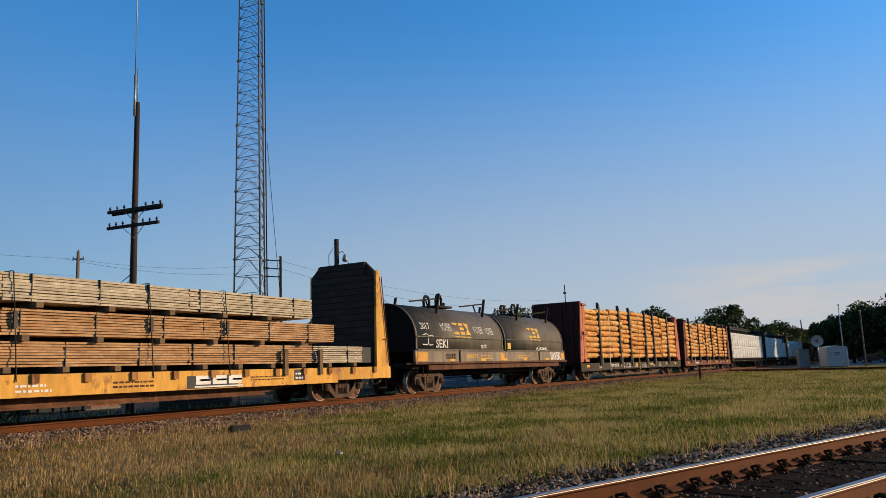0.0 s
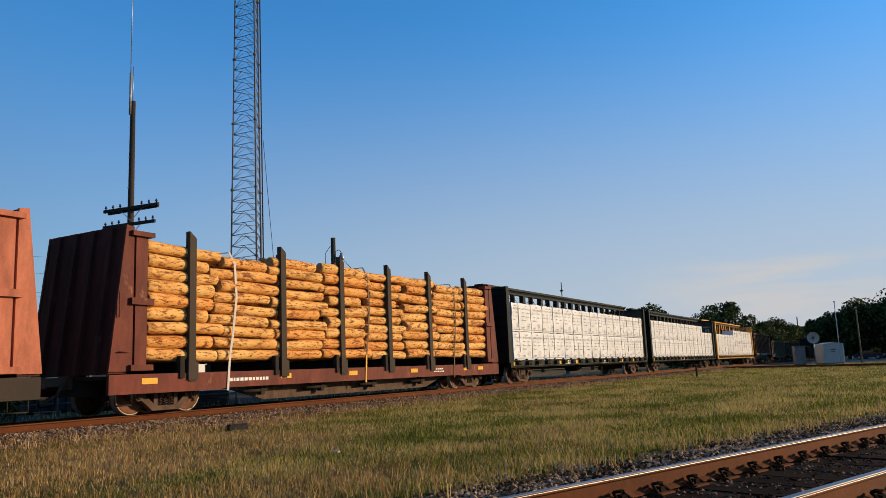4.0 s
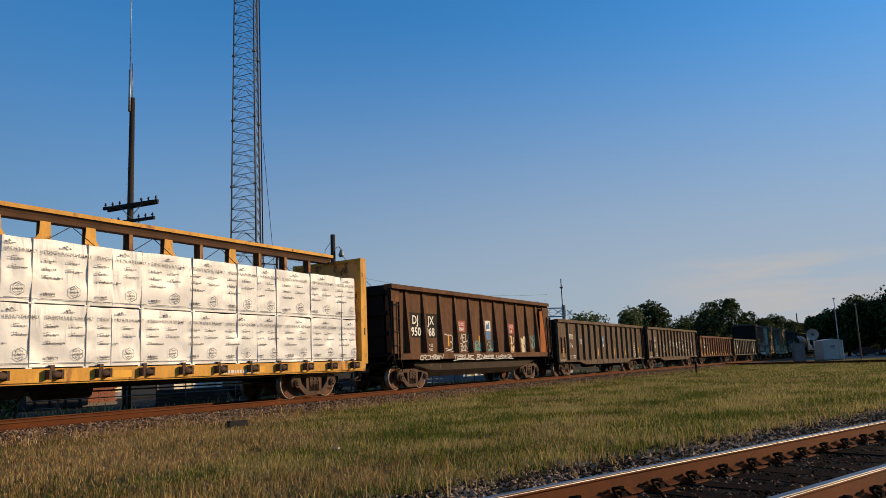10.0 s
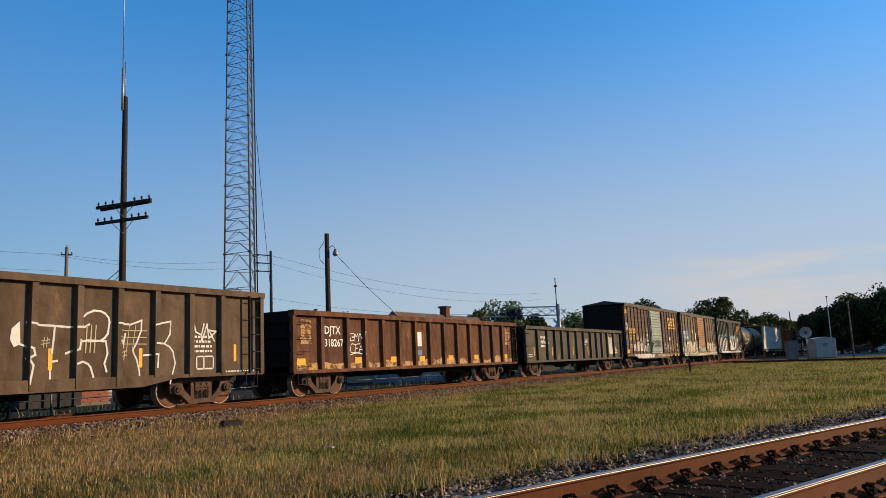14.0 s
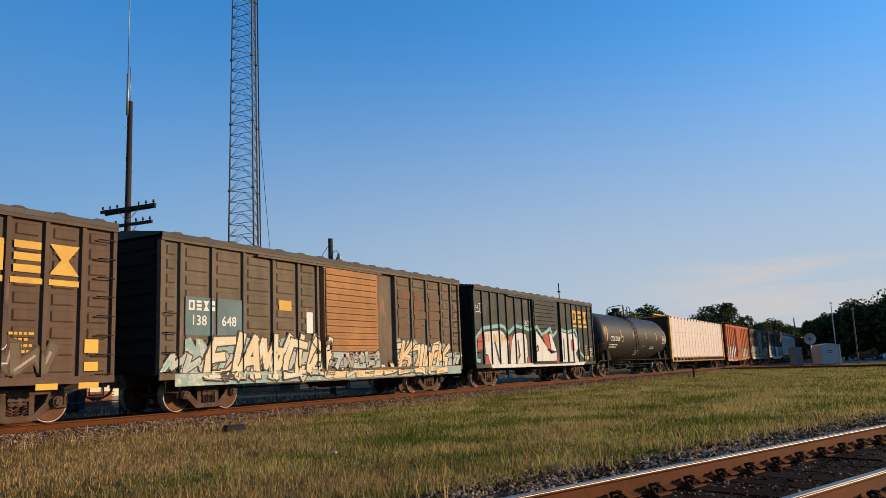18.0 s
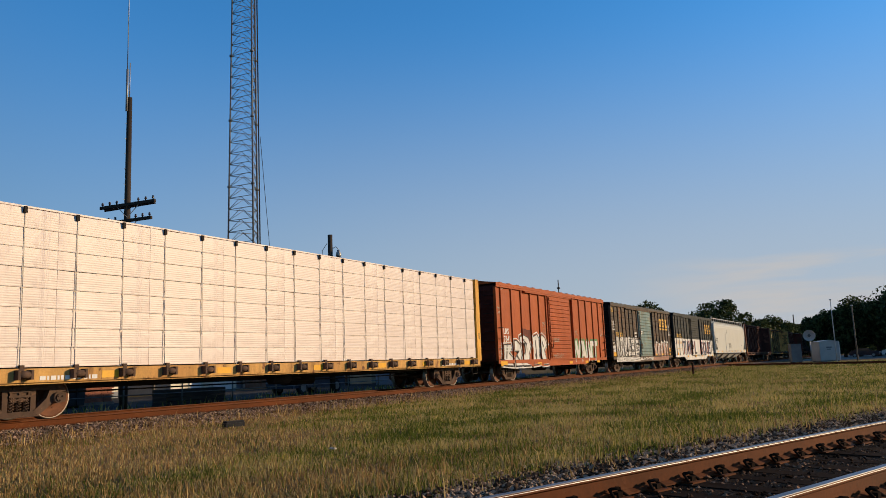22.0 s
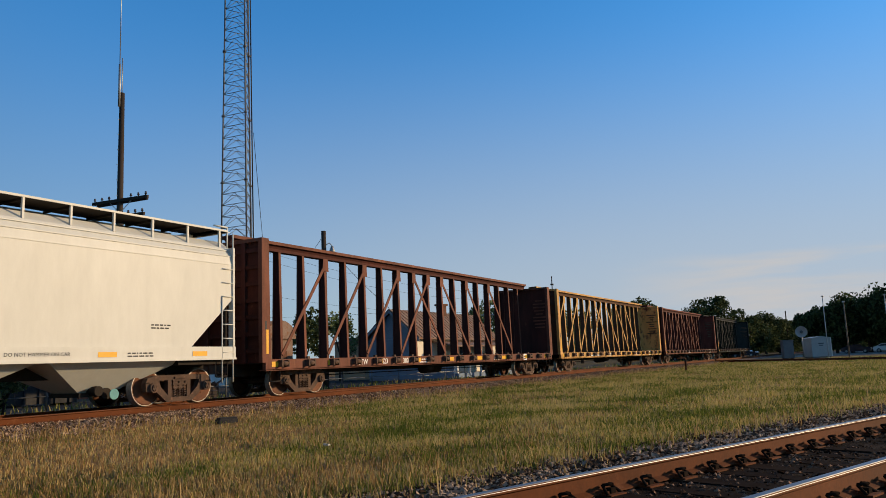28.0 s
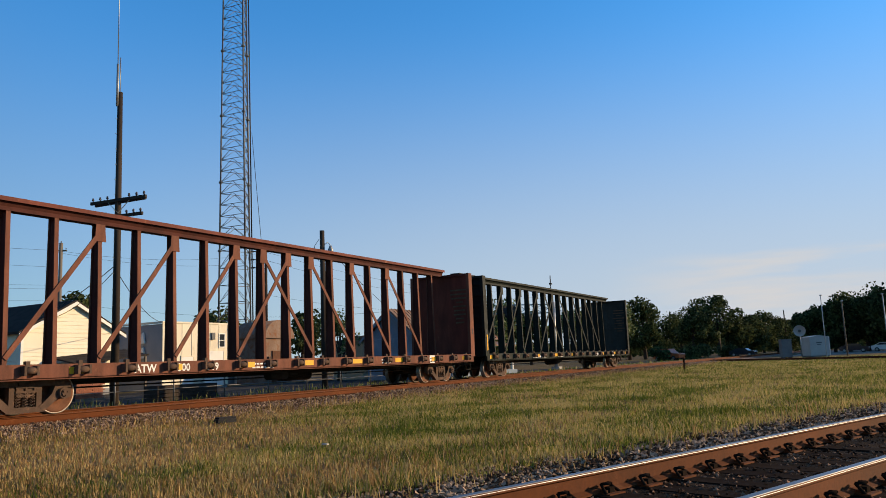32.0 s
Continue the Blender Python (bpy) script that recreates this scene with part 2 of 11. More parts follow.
# the train's paints
P_BLACK = mat("black_car_paint", (0.022, 0.026, 0.024), (0.040, 0.042, 0.036), rough=0.5, s1=0.8, wear=(0.09, 0.055, 0.035), wear_at=0.70, streak=4, grime=0.25, dents=0.25)
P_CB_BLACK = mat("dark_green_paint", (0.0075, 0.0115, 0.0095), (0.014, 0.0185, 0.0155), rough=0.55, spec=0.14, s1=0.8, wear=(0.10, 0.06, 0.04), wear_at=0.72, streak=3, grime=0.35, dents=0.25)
P_GON = mat("weathered_gondola_paint", (0.078, 0.050, 0.032), (0.125, 0.080, 0.048), rough=0.75, s1=0.7, wear=(0.17, 0.10, 0.055), wear_at=0.66, streak=3, grime=0.35, dents=0.6)
P_GON_DARK = mat("grey_gondola_paint", (0.056, 0.048, 0.037), (0.088, 0.072, 0.053), rough=0.75, s1=0.7, wear=(0.20, 0.11, 0.06), wear_at=0.64, streak=3, grime=0.35, dents=0.6)
P_RUSTGON = mat("rusted_gondola_paint", (0.088, 0.040, 0.024), (0.14, 0.060, 0.030), rough=0.85, s1=0.9, wear=(0.24, 0.10, 0.04), wear_at=0.63, streak=3, grime=0.5, dents=0.6)
P_DJ = mat("brown_gondola_paint", (0.100, 0.046, 0.024), (0.140, 0.070, 0.036), rough=0.85, s1=0.8, wear=(0.28, 0.10, 0.035), wear_at=0.68, streak=2.5, grime=0.28, dents=0.6)
P_YEL = mat("yellow_car_paint", (0.68, 0.35, 0.055), (0.55, 0.27, 0.045), rough=0.6, s1=0.9, wear=(0.24, 0.095, 0.035), wear_at=0.61, streak=2, grime=0.25)
P_PALE = mat("faded_yellow_paint", (0.60, 0.35, 0.105), (0.46, 0.24, 0.075), rough=0.7, s1=0.9, wear=(0.20, 0.085, 0.04), wear_at=0.60, streak=3, grime=0.35)
P_BROWNCB = mat("rust_brown_paint", (0.175, 0.062, 0.036), (0.12, 0.045, 0.028), rough=0.75, s1=1.0, wear=(0.27, 0.115, 0.06), wear_at=0.66, streak=2, grime=0.35)
P_MAROON = mat("maroon_car_paint", (0.155, 0.036, 0.022), (0.105, 0.026, 0.017), rough=0.7, s1=1.0, wear=(0.30, 0.13, 0.07), wear_at=0.67, streak=2, grime=0.35)
# maroon deepened so that the shade on these faces is in the colour
P_SHADEMAROON = mat("maroon_plate_with_shade", (0.078, 0.021, 0.014), (0.052, 0.015, 0.011), rough=0.8, s1=1.0, wear=(0.15, 0.06, 0.035), wear_at=0.68, streak=2, grime=0.3)
# cream pushed to orange: warm light put into a face lit by sky
P_CREAMPLATE = mat("warmed_cream_plate_with_rust", (0.84, 0.39, 0.115), (0.66, 0.27, 0.070), rough=0.75, s1=0.8, wear=(0.17, 0.060, 0.024), wear_at=0.57, streak=1.6)
P_RED = mat("red_boxcar_paint", (0.415, 0.088, 0.016), (0.335, 0.070, 0.015), rough=0.6, s1=0.5, wear=(0.22, 0.06, 0.03), wear_at=0.69, streak=5, grime=0.1, dents=0.25)
P_B12 = mat("brown_boxcar_paint", (0.122, 0.072, 0.048), (0.088, 0.054, 0.038), rough=0.7, s1=0.7, wear=(0.21, 0.13, 0.085), wear_at=0.66, streak=4, grime=0.18, dents=0.25)
P_B13 = mat("grey_brown_boxcar_paint", (0.155, 0.112, 0.076), (0.115, 0.088, 0.062), rough=0.7, s1=0.7, wear=(0.29, 0.15, 0.08), wear_at=0.65, streak=4, grime=0.22, dents=0.25)
P_B18 = mat("dark_brown_boxcar_paint", (0.066, 0.050, 0.036), (0.108, 0.070, 0.044), rough=0.65, s1=0.7, wear=(0.20, 0.095, 0.045), wear_at=0.62, streak=4, grime=0.3, dents=0.25)
P_DOOR12 = mat("grey_green_door_paint", (0.30, 0.35, 0.30), (0.24, 0.29, 0.25), rough=0.6, s1=0.7, wear=(0.42, 0.27, 0.13), wear_at=0.66, streak=0.5, grime=0.12)
P_DOOR13 = mat("faded_orange_door_paint", (0.40, 0.20, 0.078), (0.30, 0.145, 0.062), rough=0.7, s1=0.7, wear=(0.24, 0.13, 0.07), wear_at=0.66, grime=0.15)
P_DOOR18 = mat("blue_grey_door_paint", (0.145, 0.225, 0.225), (0.20, 0.27, 0.245), rough=0.6, s1=0.7, wear=(0.22, 0.13, 0.07), wear_at=0.60, streak=0.6, grime=0.3)
# near-black: the shade on the car ends is mixed into this paint
P_END_SHADE = mat("end_paint_with_shade", (0.010, 0.009, 0.009), (0.017, 0.015, 0.014), rough=0.85, s1=0.8)
P_ROOF = mat("tarred_roof", (0.060, 0.056, 0.052), (0.10, 0.092, 0.085), rough=0.7, metal=0.0, s1=0.6, wear=(0.10, 0.08, 0.06), wear_at=0.63)
P_CREAM = mat("cream_hopper_paint", (0.575, 0.575, 0.525), (0.555, 0.555, 0.505), rough=0.45, s1=0.4, wear=(0.62, 0.57, 0.48), wear_at=0.74, streak=8, bump=0.04, grime=0.06)
P_TANK = mat("black_tank_paint", (0.019, 0.0165, 0.0135), (0.029, 0.024, 0.019), rough=0.48, s1=0.6, wear=(0.085, 0.06, 0.04), wear_at=0.66, streak=3, bump=0.03, spec=0.3, grime=0.3, dents=0.05)
P_HOOD = mat("black_hood_paint", (0.080, 0.070, 0.054), (0.110, 0.094, 0.070), rough=0.55, s1=0.6, wear=(0.11, 0.095, 0.075), wear_at=0.72, streak=3, bump=0.05, grime=0.35)
P_SILL = mat("grey_sill_paint", (0.27, 0.22, 0.165), (0.19, 0.15, 0.11), rough=0.65, s1=0.9, wear=(0.36, 0.16, 0.05), wear_at=0.67, streak=2, grime=0.35)
P_PINK = mat("faded_red_bulkhead_paint", (0.47, 0.155, 0.085), (0.38, 0.115, 0.065), rough=0.7, s1=0.8, wear=(0.24, 0.09, 0.06), wear_at=0.68, streak=3, grime=0.35)
P_DECK = mat("dark_deck_steel", (0.034, 0.025, 0.018), (0.056, 0.040, 0.028), rough=0.75, s1=0.9, wear=(0.19, 0.09, 0.04), wear_at=0.66, streak=2)
P_PLANK = mat("black_bulkhead_plank", (0.022, 0.021, 0.020), (0.040, 0.036, 0.032), rough=0.85, s1=1.5)
P_STEEL = mat("dark_truck_steel", (0.105, 0.062, 0.042), (0.068, 0.043, 0.031), rough=0.8, s1=3.0, s2=40, wear=(0.22, 0.11, 0.06), wear_at=0.64, grime=0.35)
P_WHEEL = mat("rusty_wheel_plate", (0.165, 0.066, 0.032), (0.105, 0.044, 0.024), rough=0.75, s1=3.0, s2=50, grime=0.35)
P_TREAD = mat("worn_wheel_tread", (0.36, 0.33, 0.30), (0.22, 0.18, 0.15), rough=0.5, metal=0.8, s1=6.0, bump=0.02)
P_UNDER = mat("underframe_grime", (0.020, 0.016, 0.013), (0.034, 0.026, 0.020), rough=0.9, s1=1.5)
P_HOSE = mat("black_rubber_hose", (0.02, 0.02, 0.02), (0.03, 0.03, 0.03), rough=0.7)
P_REFLECT = mat("yellow_reflector_strip", (0.80, 0.42, 0.03), (0.72, 0.36, 0.03), rough=0.4, s1=4, wear=(0.45, 0.25, 0.06), wear_at=0.70)
P_WHITE = mat("white_lettering_paint", (0.78, 0.77, 0.74), (0.66, 0.65, 0.62), rough=0.6, s1=2.0, wear=(0.40, 0.37, 0.33), wear_at=0.72)
P_GOLD = mat("yellow_lettering_paint", (0.72, 0.42, 0.06), (0.60, 0.34, 0.06), rough=0.6, s1=2.0, wear=(0.30, 0.19, 0.08), wear_at=0.68)
P_INK = mat("dark_lettering_paint", (0.03, 0.03, 0.035), (0.05, 0.05, 0.05), rough=0.6, s1=2.0)
P_PRINT = mat("grey_wrap_print", (0.10, 0.10, 0.10), (0.16, 0.155, 0.15), rough=0.5, s1=3.0)
P_WRAP = mat("white_lumber_wrap", (0.74, 0.745, 0.75), (0.67, 0.675, 0.68), rough=0.40, s1=0.9, s2=9.0, bump=0.25, fine=0.4, spec=0.5)
P_WRAP2 = mat("ivory_lumber_wrap", (0.71, 0.61, 0.555), (0.65, 0.55, 0.50), rough=0.45, s1=0.9, s2=10.0, bump=0.25, fine=0.4, spec=0.4)
P_BANDING = mat("translucent_banding", (0.58, 0.52, 0.44), (0.64, 0.58, 0.49), rough=0.5, s1=3.0)
P_SEAM = mat("grey_strap", (0.52, 0.48, 0.44), (0.60, 0.55, 0.50), rough=0.6, s1=3.0)
P_STRAP = mat("white_webbing_strap", (0.74, 0.70, 0.60), (0.62, 0.56, 0.44), rough=0.8, s1=2.0)
P_LOG = mat("peeled_pine_log", (0.86, 0.50, 0.165), (0.66, 0.31, 0.080), rough=0.8, s1=2.2, s2=20, wear=(0.30, 0.105, 0.030), wear_at=0.59, streak=1, bump=0.3)
P_LOGEND = mat("log_end_wood", (0.40, 0.24, 0.11), (0.26, 0.14, 0.06), rough=0.9, s1=8.0, s2=60)
P_BOARD = mat("weathered_boards", (0.50, 0.32, 0.18), (0.36, 0.19, 0.085), rough=0.85, s1=0.8, s2=14, wear=(0.42, 0.19, 0.075), wear_at=0.60, streak=0.4, bump=0.2, grime=0.35)
P_BOARD2 = mat("pale_boards", (0.52, 0.45, 0.34), (0.40, 0.33, 0.23), rough=0.85, s1=0.8, s2=14, wear=(0.34, 0.20, 0.10), wear_at=0.66, streak=0.4, bump=0.2, grime=0.35)
P_BLOCK = mat("timber_dunnage", (0.20, 0.13, 0.075), (0.12, 0.08, 0.05), rough=0.9, s1=3.0)
G_CHALK = mat("pale_yellow_chalk", (0.55, 0.50, 0.30), (0.45, 0.40, 0.24), rough=0.9, s1=3.0)
G_WHITE = mat("white_spray_paint", (0.70, 0.685, 0.65), (0.58, 0.56, 0.52), rough=0.55, s1=1.6, s2=14, wear=(0.30, 0.27, 0.23), wear_at=0.65, streak=3, fine=0.8, grime=0.14)
G_CREAM = mat("cream_spray_paint", (0.72, 0.61, 0.42), (0.66, 0.50, 0.29), rough=0.55, s1=1.2)
G_TEAL = mat("teal_spray_paint", (0.13, 0.34, 0.34), (0.09, 0.25, 0.27), rough=0.55, s1=2.0)
P_PANELBLUE = mat("blue_grey_panel_paint", (0.13, 0.20, 0.22), (0.10, 0.155, 0.17), rough=0.65, s1=1.2, grime=0.15)
G_MINT = mat("mint_spray_paint", (0.24, 0.50, 0.48), (0.18, 0.42, 0.41), rough=0.55, s1=2.0)
G_WASH = mat("worn_white_wash", (0.60, 0.56, 0.49), (0.44, 0.37, 0.29), rough=0.7, s1=1.4, wear=(0.15, 0.095, 0.065), wear_at=0.54, streak=3)
G_AQUA = mat("pale_aqua_spray_paint", (0.30, 0.42, 0.40), (0.22, 0.32, 0.30), rough=0.6, s1=1.3, s2=10, wear=(0.55, 0.56, 0.46), wear_at=0.58)
G_BLUE = mat("blue_spray_paint", (0.10, 0.22, 0.42), (0.07, 0.16, 0.34), rough=0.55, s1=2.0)
G_REDP = mat("red_spray_paint", (0.46, 0.08, 0.05), (0.34, 0.06, 0.05), rough=0.55, s1=2.0)
G_DARK = mat("black_spray_paint", (0.025, 0.024, 0.026), (0.05, 0.045, 0.045), rough=0.5, s1=2.0)
G_GREEN = mat("green_spray_paint", (0.10, 0.26, 0.10), (0.07, 0.20, 0.08), rough=0.55, s1=2.0)
G_GREY = mat("silver_spray_paint", (0.50, 0.49, 0.46), (0.38, 0.36, 0.33), rough=0.45, s1=1.4)
P_REMNANT = mat("flaking_orange_paint", (0.55, 0.30, 0.09), (0.42, 0.30, 0.17), rough=0.8, s1=2.5, wear=(0.14, 0.06, 0.03), wear_at=0.52)
# rust brown, deepened for the shade on chord and post webs
P_RUSTSHADE = mat("rusted_web_and_shade", (0.105, 0.055, 0.030), (0.070, 0.037, 0.021), rough=0.9, s1=1.2, wear=(0.30, 0.17, 0.06), wear_at=0.70, streak=2)
P_RUSTPALE = mat("rusted_yellow_plate", (0.40, 0.20, 0.07), (0.29, 0.13, 0.048), rough=0.85, s1=1.4, wear=(0.15, 0.062, 0.03), wear_at=0.56, streak=2)
# rust and dirt, darkened for the shade on outer bulkhead faces
P_DIRTSHADE = mat("rusted_plate_dirt_and_shade", (0.085, 0.048, 0.028), (0.055, 0.032, 0.02), rough=0.9, s1=1.4, wear=(0.16, 0.085, 0.04), wear_at=0.64, streak=2)
G_ORANGE = mat("orange_spray_paint", (0.70, 0.33, 0.08), (0.58, 0.25, 0.07), rough=0.55, s1=1.5)
G_PINKISH = mat("dusty_pink_spray_paint", (0.36, 0.19, 0.13), (0.24, 0.115, 0.075), rough=0.6, s1=1.5, wear=(0.62, 0.55, 0.48), wear_at=0.62)
P_SLATE = mat("slate_touch_up_paint", (0.10, 0.115, 0.13), (0.075, 0.085, 0.10), rough=0.6, s1=1.2)
P_RUSTWASH = mat("thin_rust_wash", (0.200, 0.085, 0.042), (0.160, 0.092, 0.056), rough=0.75, s1=1.6, wear=(0.128, 0.096, 0.066), wear_at=0.50, streak=1.5, grime=0.15)
P_REDWASH = mat("faded_red_wash", (0.30, 0.075, 0.04), (0.22, 0.06, 0.035), rough=0.7, s1=1.5)
G_PALEGOLD = mat("thin_chalk_paint", (0.46, 0.40, 0.32), (0.28, 0.23, 0.18), rough=0.8, s1=2.0)


def creases(m, strength=0.5):
    """Adds slanting creases to a film: a stretched, turned noise on top of the surface's own relief."""
    n, l = m.node_tree.nodes, m.node_tree.links
    bs = n["Principled BSDF"]
    tc = n.new("ShaderNodeTexCoord")
    mp = n.new("ShaderNodeMapping"); mp.inputs["Rotation"].default_value = (0, radians(38), 0); mp.inputs["Scale"].default_value = (4.2, 1.0, 0.8)
    l.new(tc.outputs["Object"], mp.inputs[0])
    a, b = n.new("ShaderNodeTexNoise"), n.new("ShaderNodeTexNoise")
    a.inputs["Scale"].default_value, a.inputs["Detail"].default_value, a.inputs["Distortion"].default_value = 1.6, 3, 0.6
    b.inputs["Scale"].default_value, b.inputs["Detail"].default_value = 0.9, 2
    l.new(mp.outputs[0], a.inputs[0]); l.new(tc.outputs["Object"], b.inputs[0])
    mr = n.new("ShaderNodeMapRange"); mr.inputs[1].default_value, mr.inputs[2].default_value = 0.45, 0.65
    l.new(b.outputs[0], mr.inputs[0])
    mu = n.new("ShaderNodeMath"); mu.operation = "MULTIPLY"
    l.new(a.outputs[0], mu.inputs[0]); l.new(mr.outputs[0], mu.inputs[1])
    bp = n.new("ShaderNodeBump"); bp.inputs["Strength"].default_value, bp.inputs["Distance"].default_value = strength, 0.05
    old = bs.inputs["Normal"].links[0].from_socket
    l.new(mu.outputs[0], bp.inputs["Height"]); l.new(old, bp.inputs["Normal"]); l.new(bp.outputs[0], bs.inputs["Normal"])


creases(P_WRAP, 0.75)
creases(P_WRAP2, 1.0)


def ridges(m, pitch, strength):
    """Adds the level ridges of stacked boards that show through a film."""
    n, l = m.node_tree.nodes, m.node_tree.links
    bs = n["Principled BSDF"]
    tc, wv = n.new("ShaderNodeTexCoord"), n.new("ShaderNodeTexWave")
    wv.wave_type, wv.bands_direction = "BANDS", "Z"
    wv.inputs["Scale"].default_value, wv.inputs["Distortion"].default_value, wv.inputs["Detail"].default_value, wv.inputs["Detail Scale"].default_value = 0.314 / pitch, 1.2, 2, 0.6
    l.new(tc.outputs["Object"], wv.inputs[0])
    bp = n.new("ShaderNodeBump"); bp.inputs["Strength"].default_value, bp.inputs["Distance"].default_value = strength, 0.02
    old = bs.inputs["Normal"].links[0].from_socket
    l.new(wv.outputs["Fac"], bp.inputs["Height"]); l.new(old, bp.inputs["Normal"]); l.new(bp.outputs[0], bs.inputs["Normal"])


ridges(P_WRAP2, 0.052, 0.12)


def flecks(m, colour, scale, at):
    """Scatters small dark remnants of bark over a wood."""
    n, l = m.node_tree.nodes, m.node_tree.links
    bs = n["Principled BSDF"]
    tc, oi = n.new("ShaderNodeTexCoord"), n.new("ShaderNodeObjectInfo")
    mul = n.new("ShaderNodeMath"); mul.operation = "MULTIPLY"; mul.inputs[1].default_value = 53.0
    l.new(oi.outputs["Random"], mul.inputs[0])
    add = n.new("ShaderNodeVectorMath"); add.operation = "ADD"
    l.new(tc.outputs["Object"], add.inputs[0]); l.new(mul.outputs[0], add.inputs[1])
    mp = n.new("ShaderNodeMapping"); mp.inputs["Scale"].default_value = scale
    l.new(add.outputs[0], mp.inputs[0])
    tx = n.new("ShaderNodeTexNoise"); tx.inputs["Scale"].default_value, tx.inputs["Detail"].default_value, tx.inputs["Roughness"].default_value = 1.0, 6, 0.7
    l.new(mp.outputs[0], tx.inputs[0])
    mr = n.new("ShaderNodeMapRange"); mr.inputs[1].default_value, mr.inputs[2].default_value = at, at + 0.07
    l.new(tx.outputs[0], mr.inputs[0])
    mx = n.new("ShaderNodeMix"); mx.data_type = "RGBA"; mx.inputs[7].default_value = (*colour, 1)
    old = bs.inputs["Base Color"].links[0].from_socket
    l.new(mr.outputs[0], mx.inputs[0]); l.new(old, mx.inputs[6]); l.new(mx.outputs[2], bs.inputs["Base Color"])


def tint_each(m, low, high):
    """Tints every object of a material between two tones."""
    n, l = m.node_tree.nodes, m.node_tree.links
    bs = n["Principled BSDF"]
    oi = n.new("ShaderNodeObjectInfo")
    ra = n.new("ShaderNodeMapRange"); ra.inputs[1].default_value, ra.inputs[2].default_value = 0.0, 0.55
    l.new(oi.outputs["Random"], ra.inputs[0])
    tm = n.new("ShaderNodeMix"); tm.data_type = "RGBA"; tm.inputs[6].default_value, tm.inputs[7].default_value = (*low, 1), (*high, 1)
    l.new(ra.outputs[0], tm.inputs[0])
    mx = n.new("ShaderNodeMix"); mx.data_type, mx.blend_type = "RGBA", "MULTIPLY"; mx.inputs[0].default_value = 1.0
    old = bs.inputs["Base Color"].links[0].from_socket
    l.new(old, mx.inputs[6]); l.new(tm.outputs[2], mx.inputs[7]); l.new(mx.outputs[2], bs.inputs["Base Color"])


flecks(P_LOG, (0.19, 0.062, 0.018), (9.0, 17.0, 17.0), 0.525)
tint_each(P_LOG, (0.96, 0.80, 0.66), (0.98, 1.0, 1.0))
flecks(P_PALE, (0.13, 0.05, 0.025), (3.0, 3.0, 3.0), 0.60)
flecks(P_YEL, (0.16, 0.065, 0.028), (2.5, 2.5, 2.5), 0.62)

# ---- the train: shared pieces ----
SIDE = -1.5


def sideframe_mesh():
    """A cast truck side: top chord, two broad struts that leave rounded windows, jaws over the bearings."""
    g = Geo()
    y0, y1 = -0.08, 0.08
    g.prism([(-1.08, 0.56), (-1.02, 0.69), (-0.78, 0.76), (0.78, 0.76), (1.02, 0.69), (1.08, 0.56), (0.80, 0.58), (0.68, 0.63), (-0.68, 0.63), (-0.80, 0.58)], y0, y1, "y")
    for s in (-1, 1):
        g.prism([(s * 1.00, 0.61), (s * 0.84, 0.42), (s * 0.42, 0.09), (s * 0.30, 0.20), (s * 0.38, 0.25), (s * 0.60, 0.45), (s * 0.68, 0.64)], y0 - 0.004, y1 - 0.004, "y")
        g.prism([(s * 1.08, 0.58), (s * 1.06, 0.36), (s * 0.97, 0.36), (s * 0.95, 0.58)], y0, y1, "y")
        g.prism([(s * 0.78, 0.58), (s * 0.77, 0.37), (s * 0.70, 0.40), (s * 0.66, 0.58)], y0 + 0.004, y1, "y")
        g.box(s * 0.25, s * 0.37, y0 + 0.01, y1 - 0.01, 0.16, 0.66)
        g.tube((s * 0.863, -0.16, 0.457), (s * 0.863, 0.10, 0.457), 0.125, 14)
        g.tube((s * 0.863, -0.19, 0.457), (s * 0.863, -0.15, 0.457), 0.085, 10)
        for k in range(3):
            a = k * math.tau / 3 + 0.5
            g.tube((s * 0.863 + 0.055 * math.cos(a), -0.21, 0.457 + 0.055 * math.sin(a)), (s * 0.863 + 0.055 * math.cos(a), -0.18, 0.457 + 0.055 * math.sin(a)), 0.018, 6)
    g.prism([(-0.44, 0.085), (0.44, 0.085), (0.38, 0.20), (-0.38, 0.20)], y0, y1, "y")
    g.box(-0.24, 0.24, -0.10, 0.08, 0.50, 0.545).box(-0.24, 0.24, -0.10, 0.08, 0.60, 0.635)
    for x in (-0.22, -0.02, 0.18):
        g.box(x, x + 0.05, -0.095, 0.08, 0.54, 0.61)
    g.box(-0.18, 0.18, -0.115, -0.08, 0.66, 0.71)
    return g.mesh("side_frame")


def spring_mesh():
    """One coil spring, as a helix of round bar."""
    pts = [(0.058 * math.cos(k * math.tau / 8), 0.058 * math.sin(k * math.tau / 8) - 0.03, 0.21 + 0.29 * k / 40) for k in range(41)]
    return Geo().path(pts, 0.015, 4).mesh("coil_spring")


def wheel_mesh():
    """One wheel, turned about y, with its axle half; the flange lies inwards."""
    prof = [(0.07, 0.09), (0.10, 0.09), (0.12, 0.05), (0.30, 0.035), (0.375, 0.07), (0.455, 0.07)]
    g = Geo()
    g.lathe([(0.0, -0.02)] + [(r, -h) for r, h in prof] + [(0.30, 0.0), (0.12, 0.01), (0.08, 0.06), (0.0, 0.06)], 28, axis="y")
    for k in range(4):
        a = k * math.tau / 4
        g.tube((0.22 * math.cos(a), -0.05, 0.22 * math.sin(a)), (0.22 * math.cos(a), -0.035, 0.22 * math.sin(a)), 0.02, 6)
    return g.mesh("wheel")


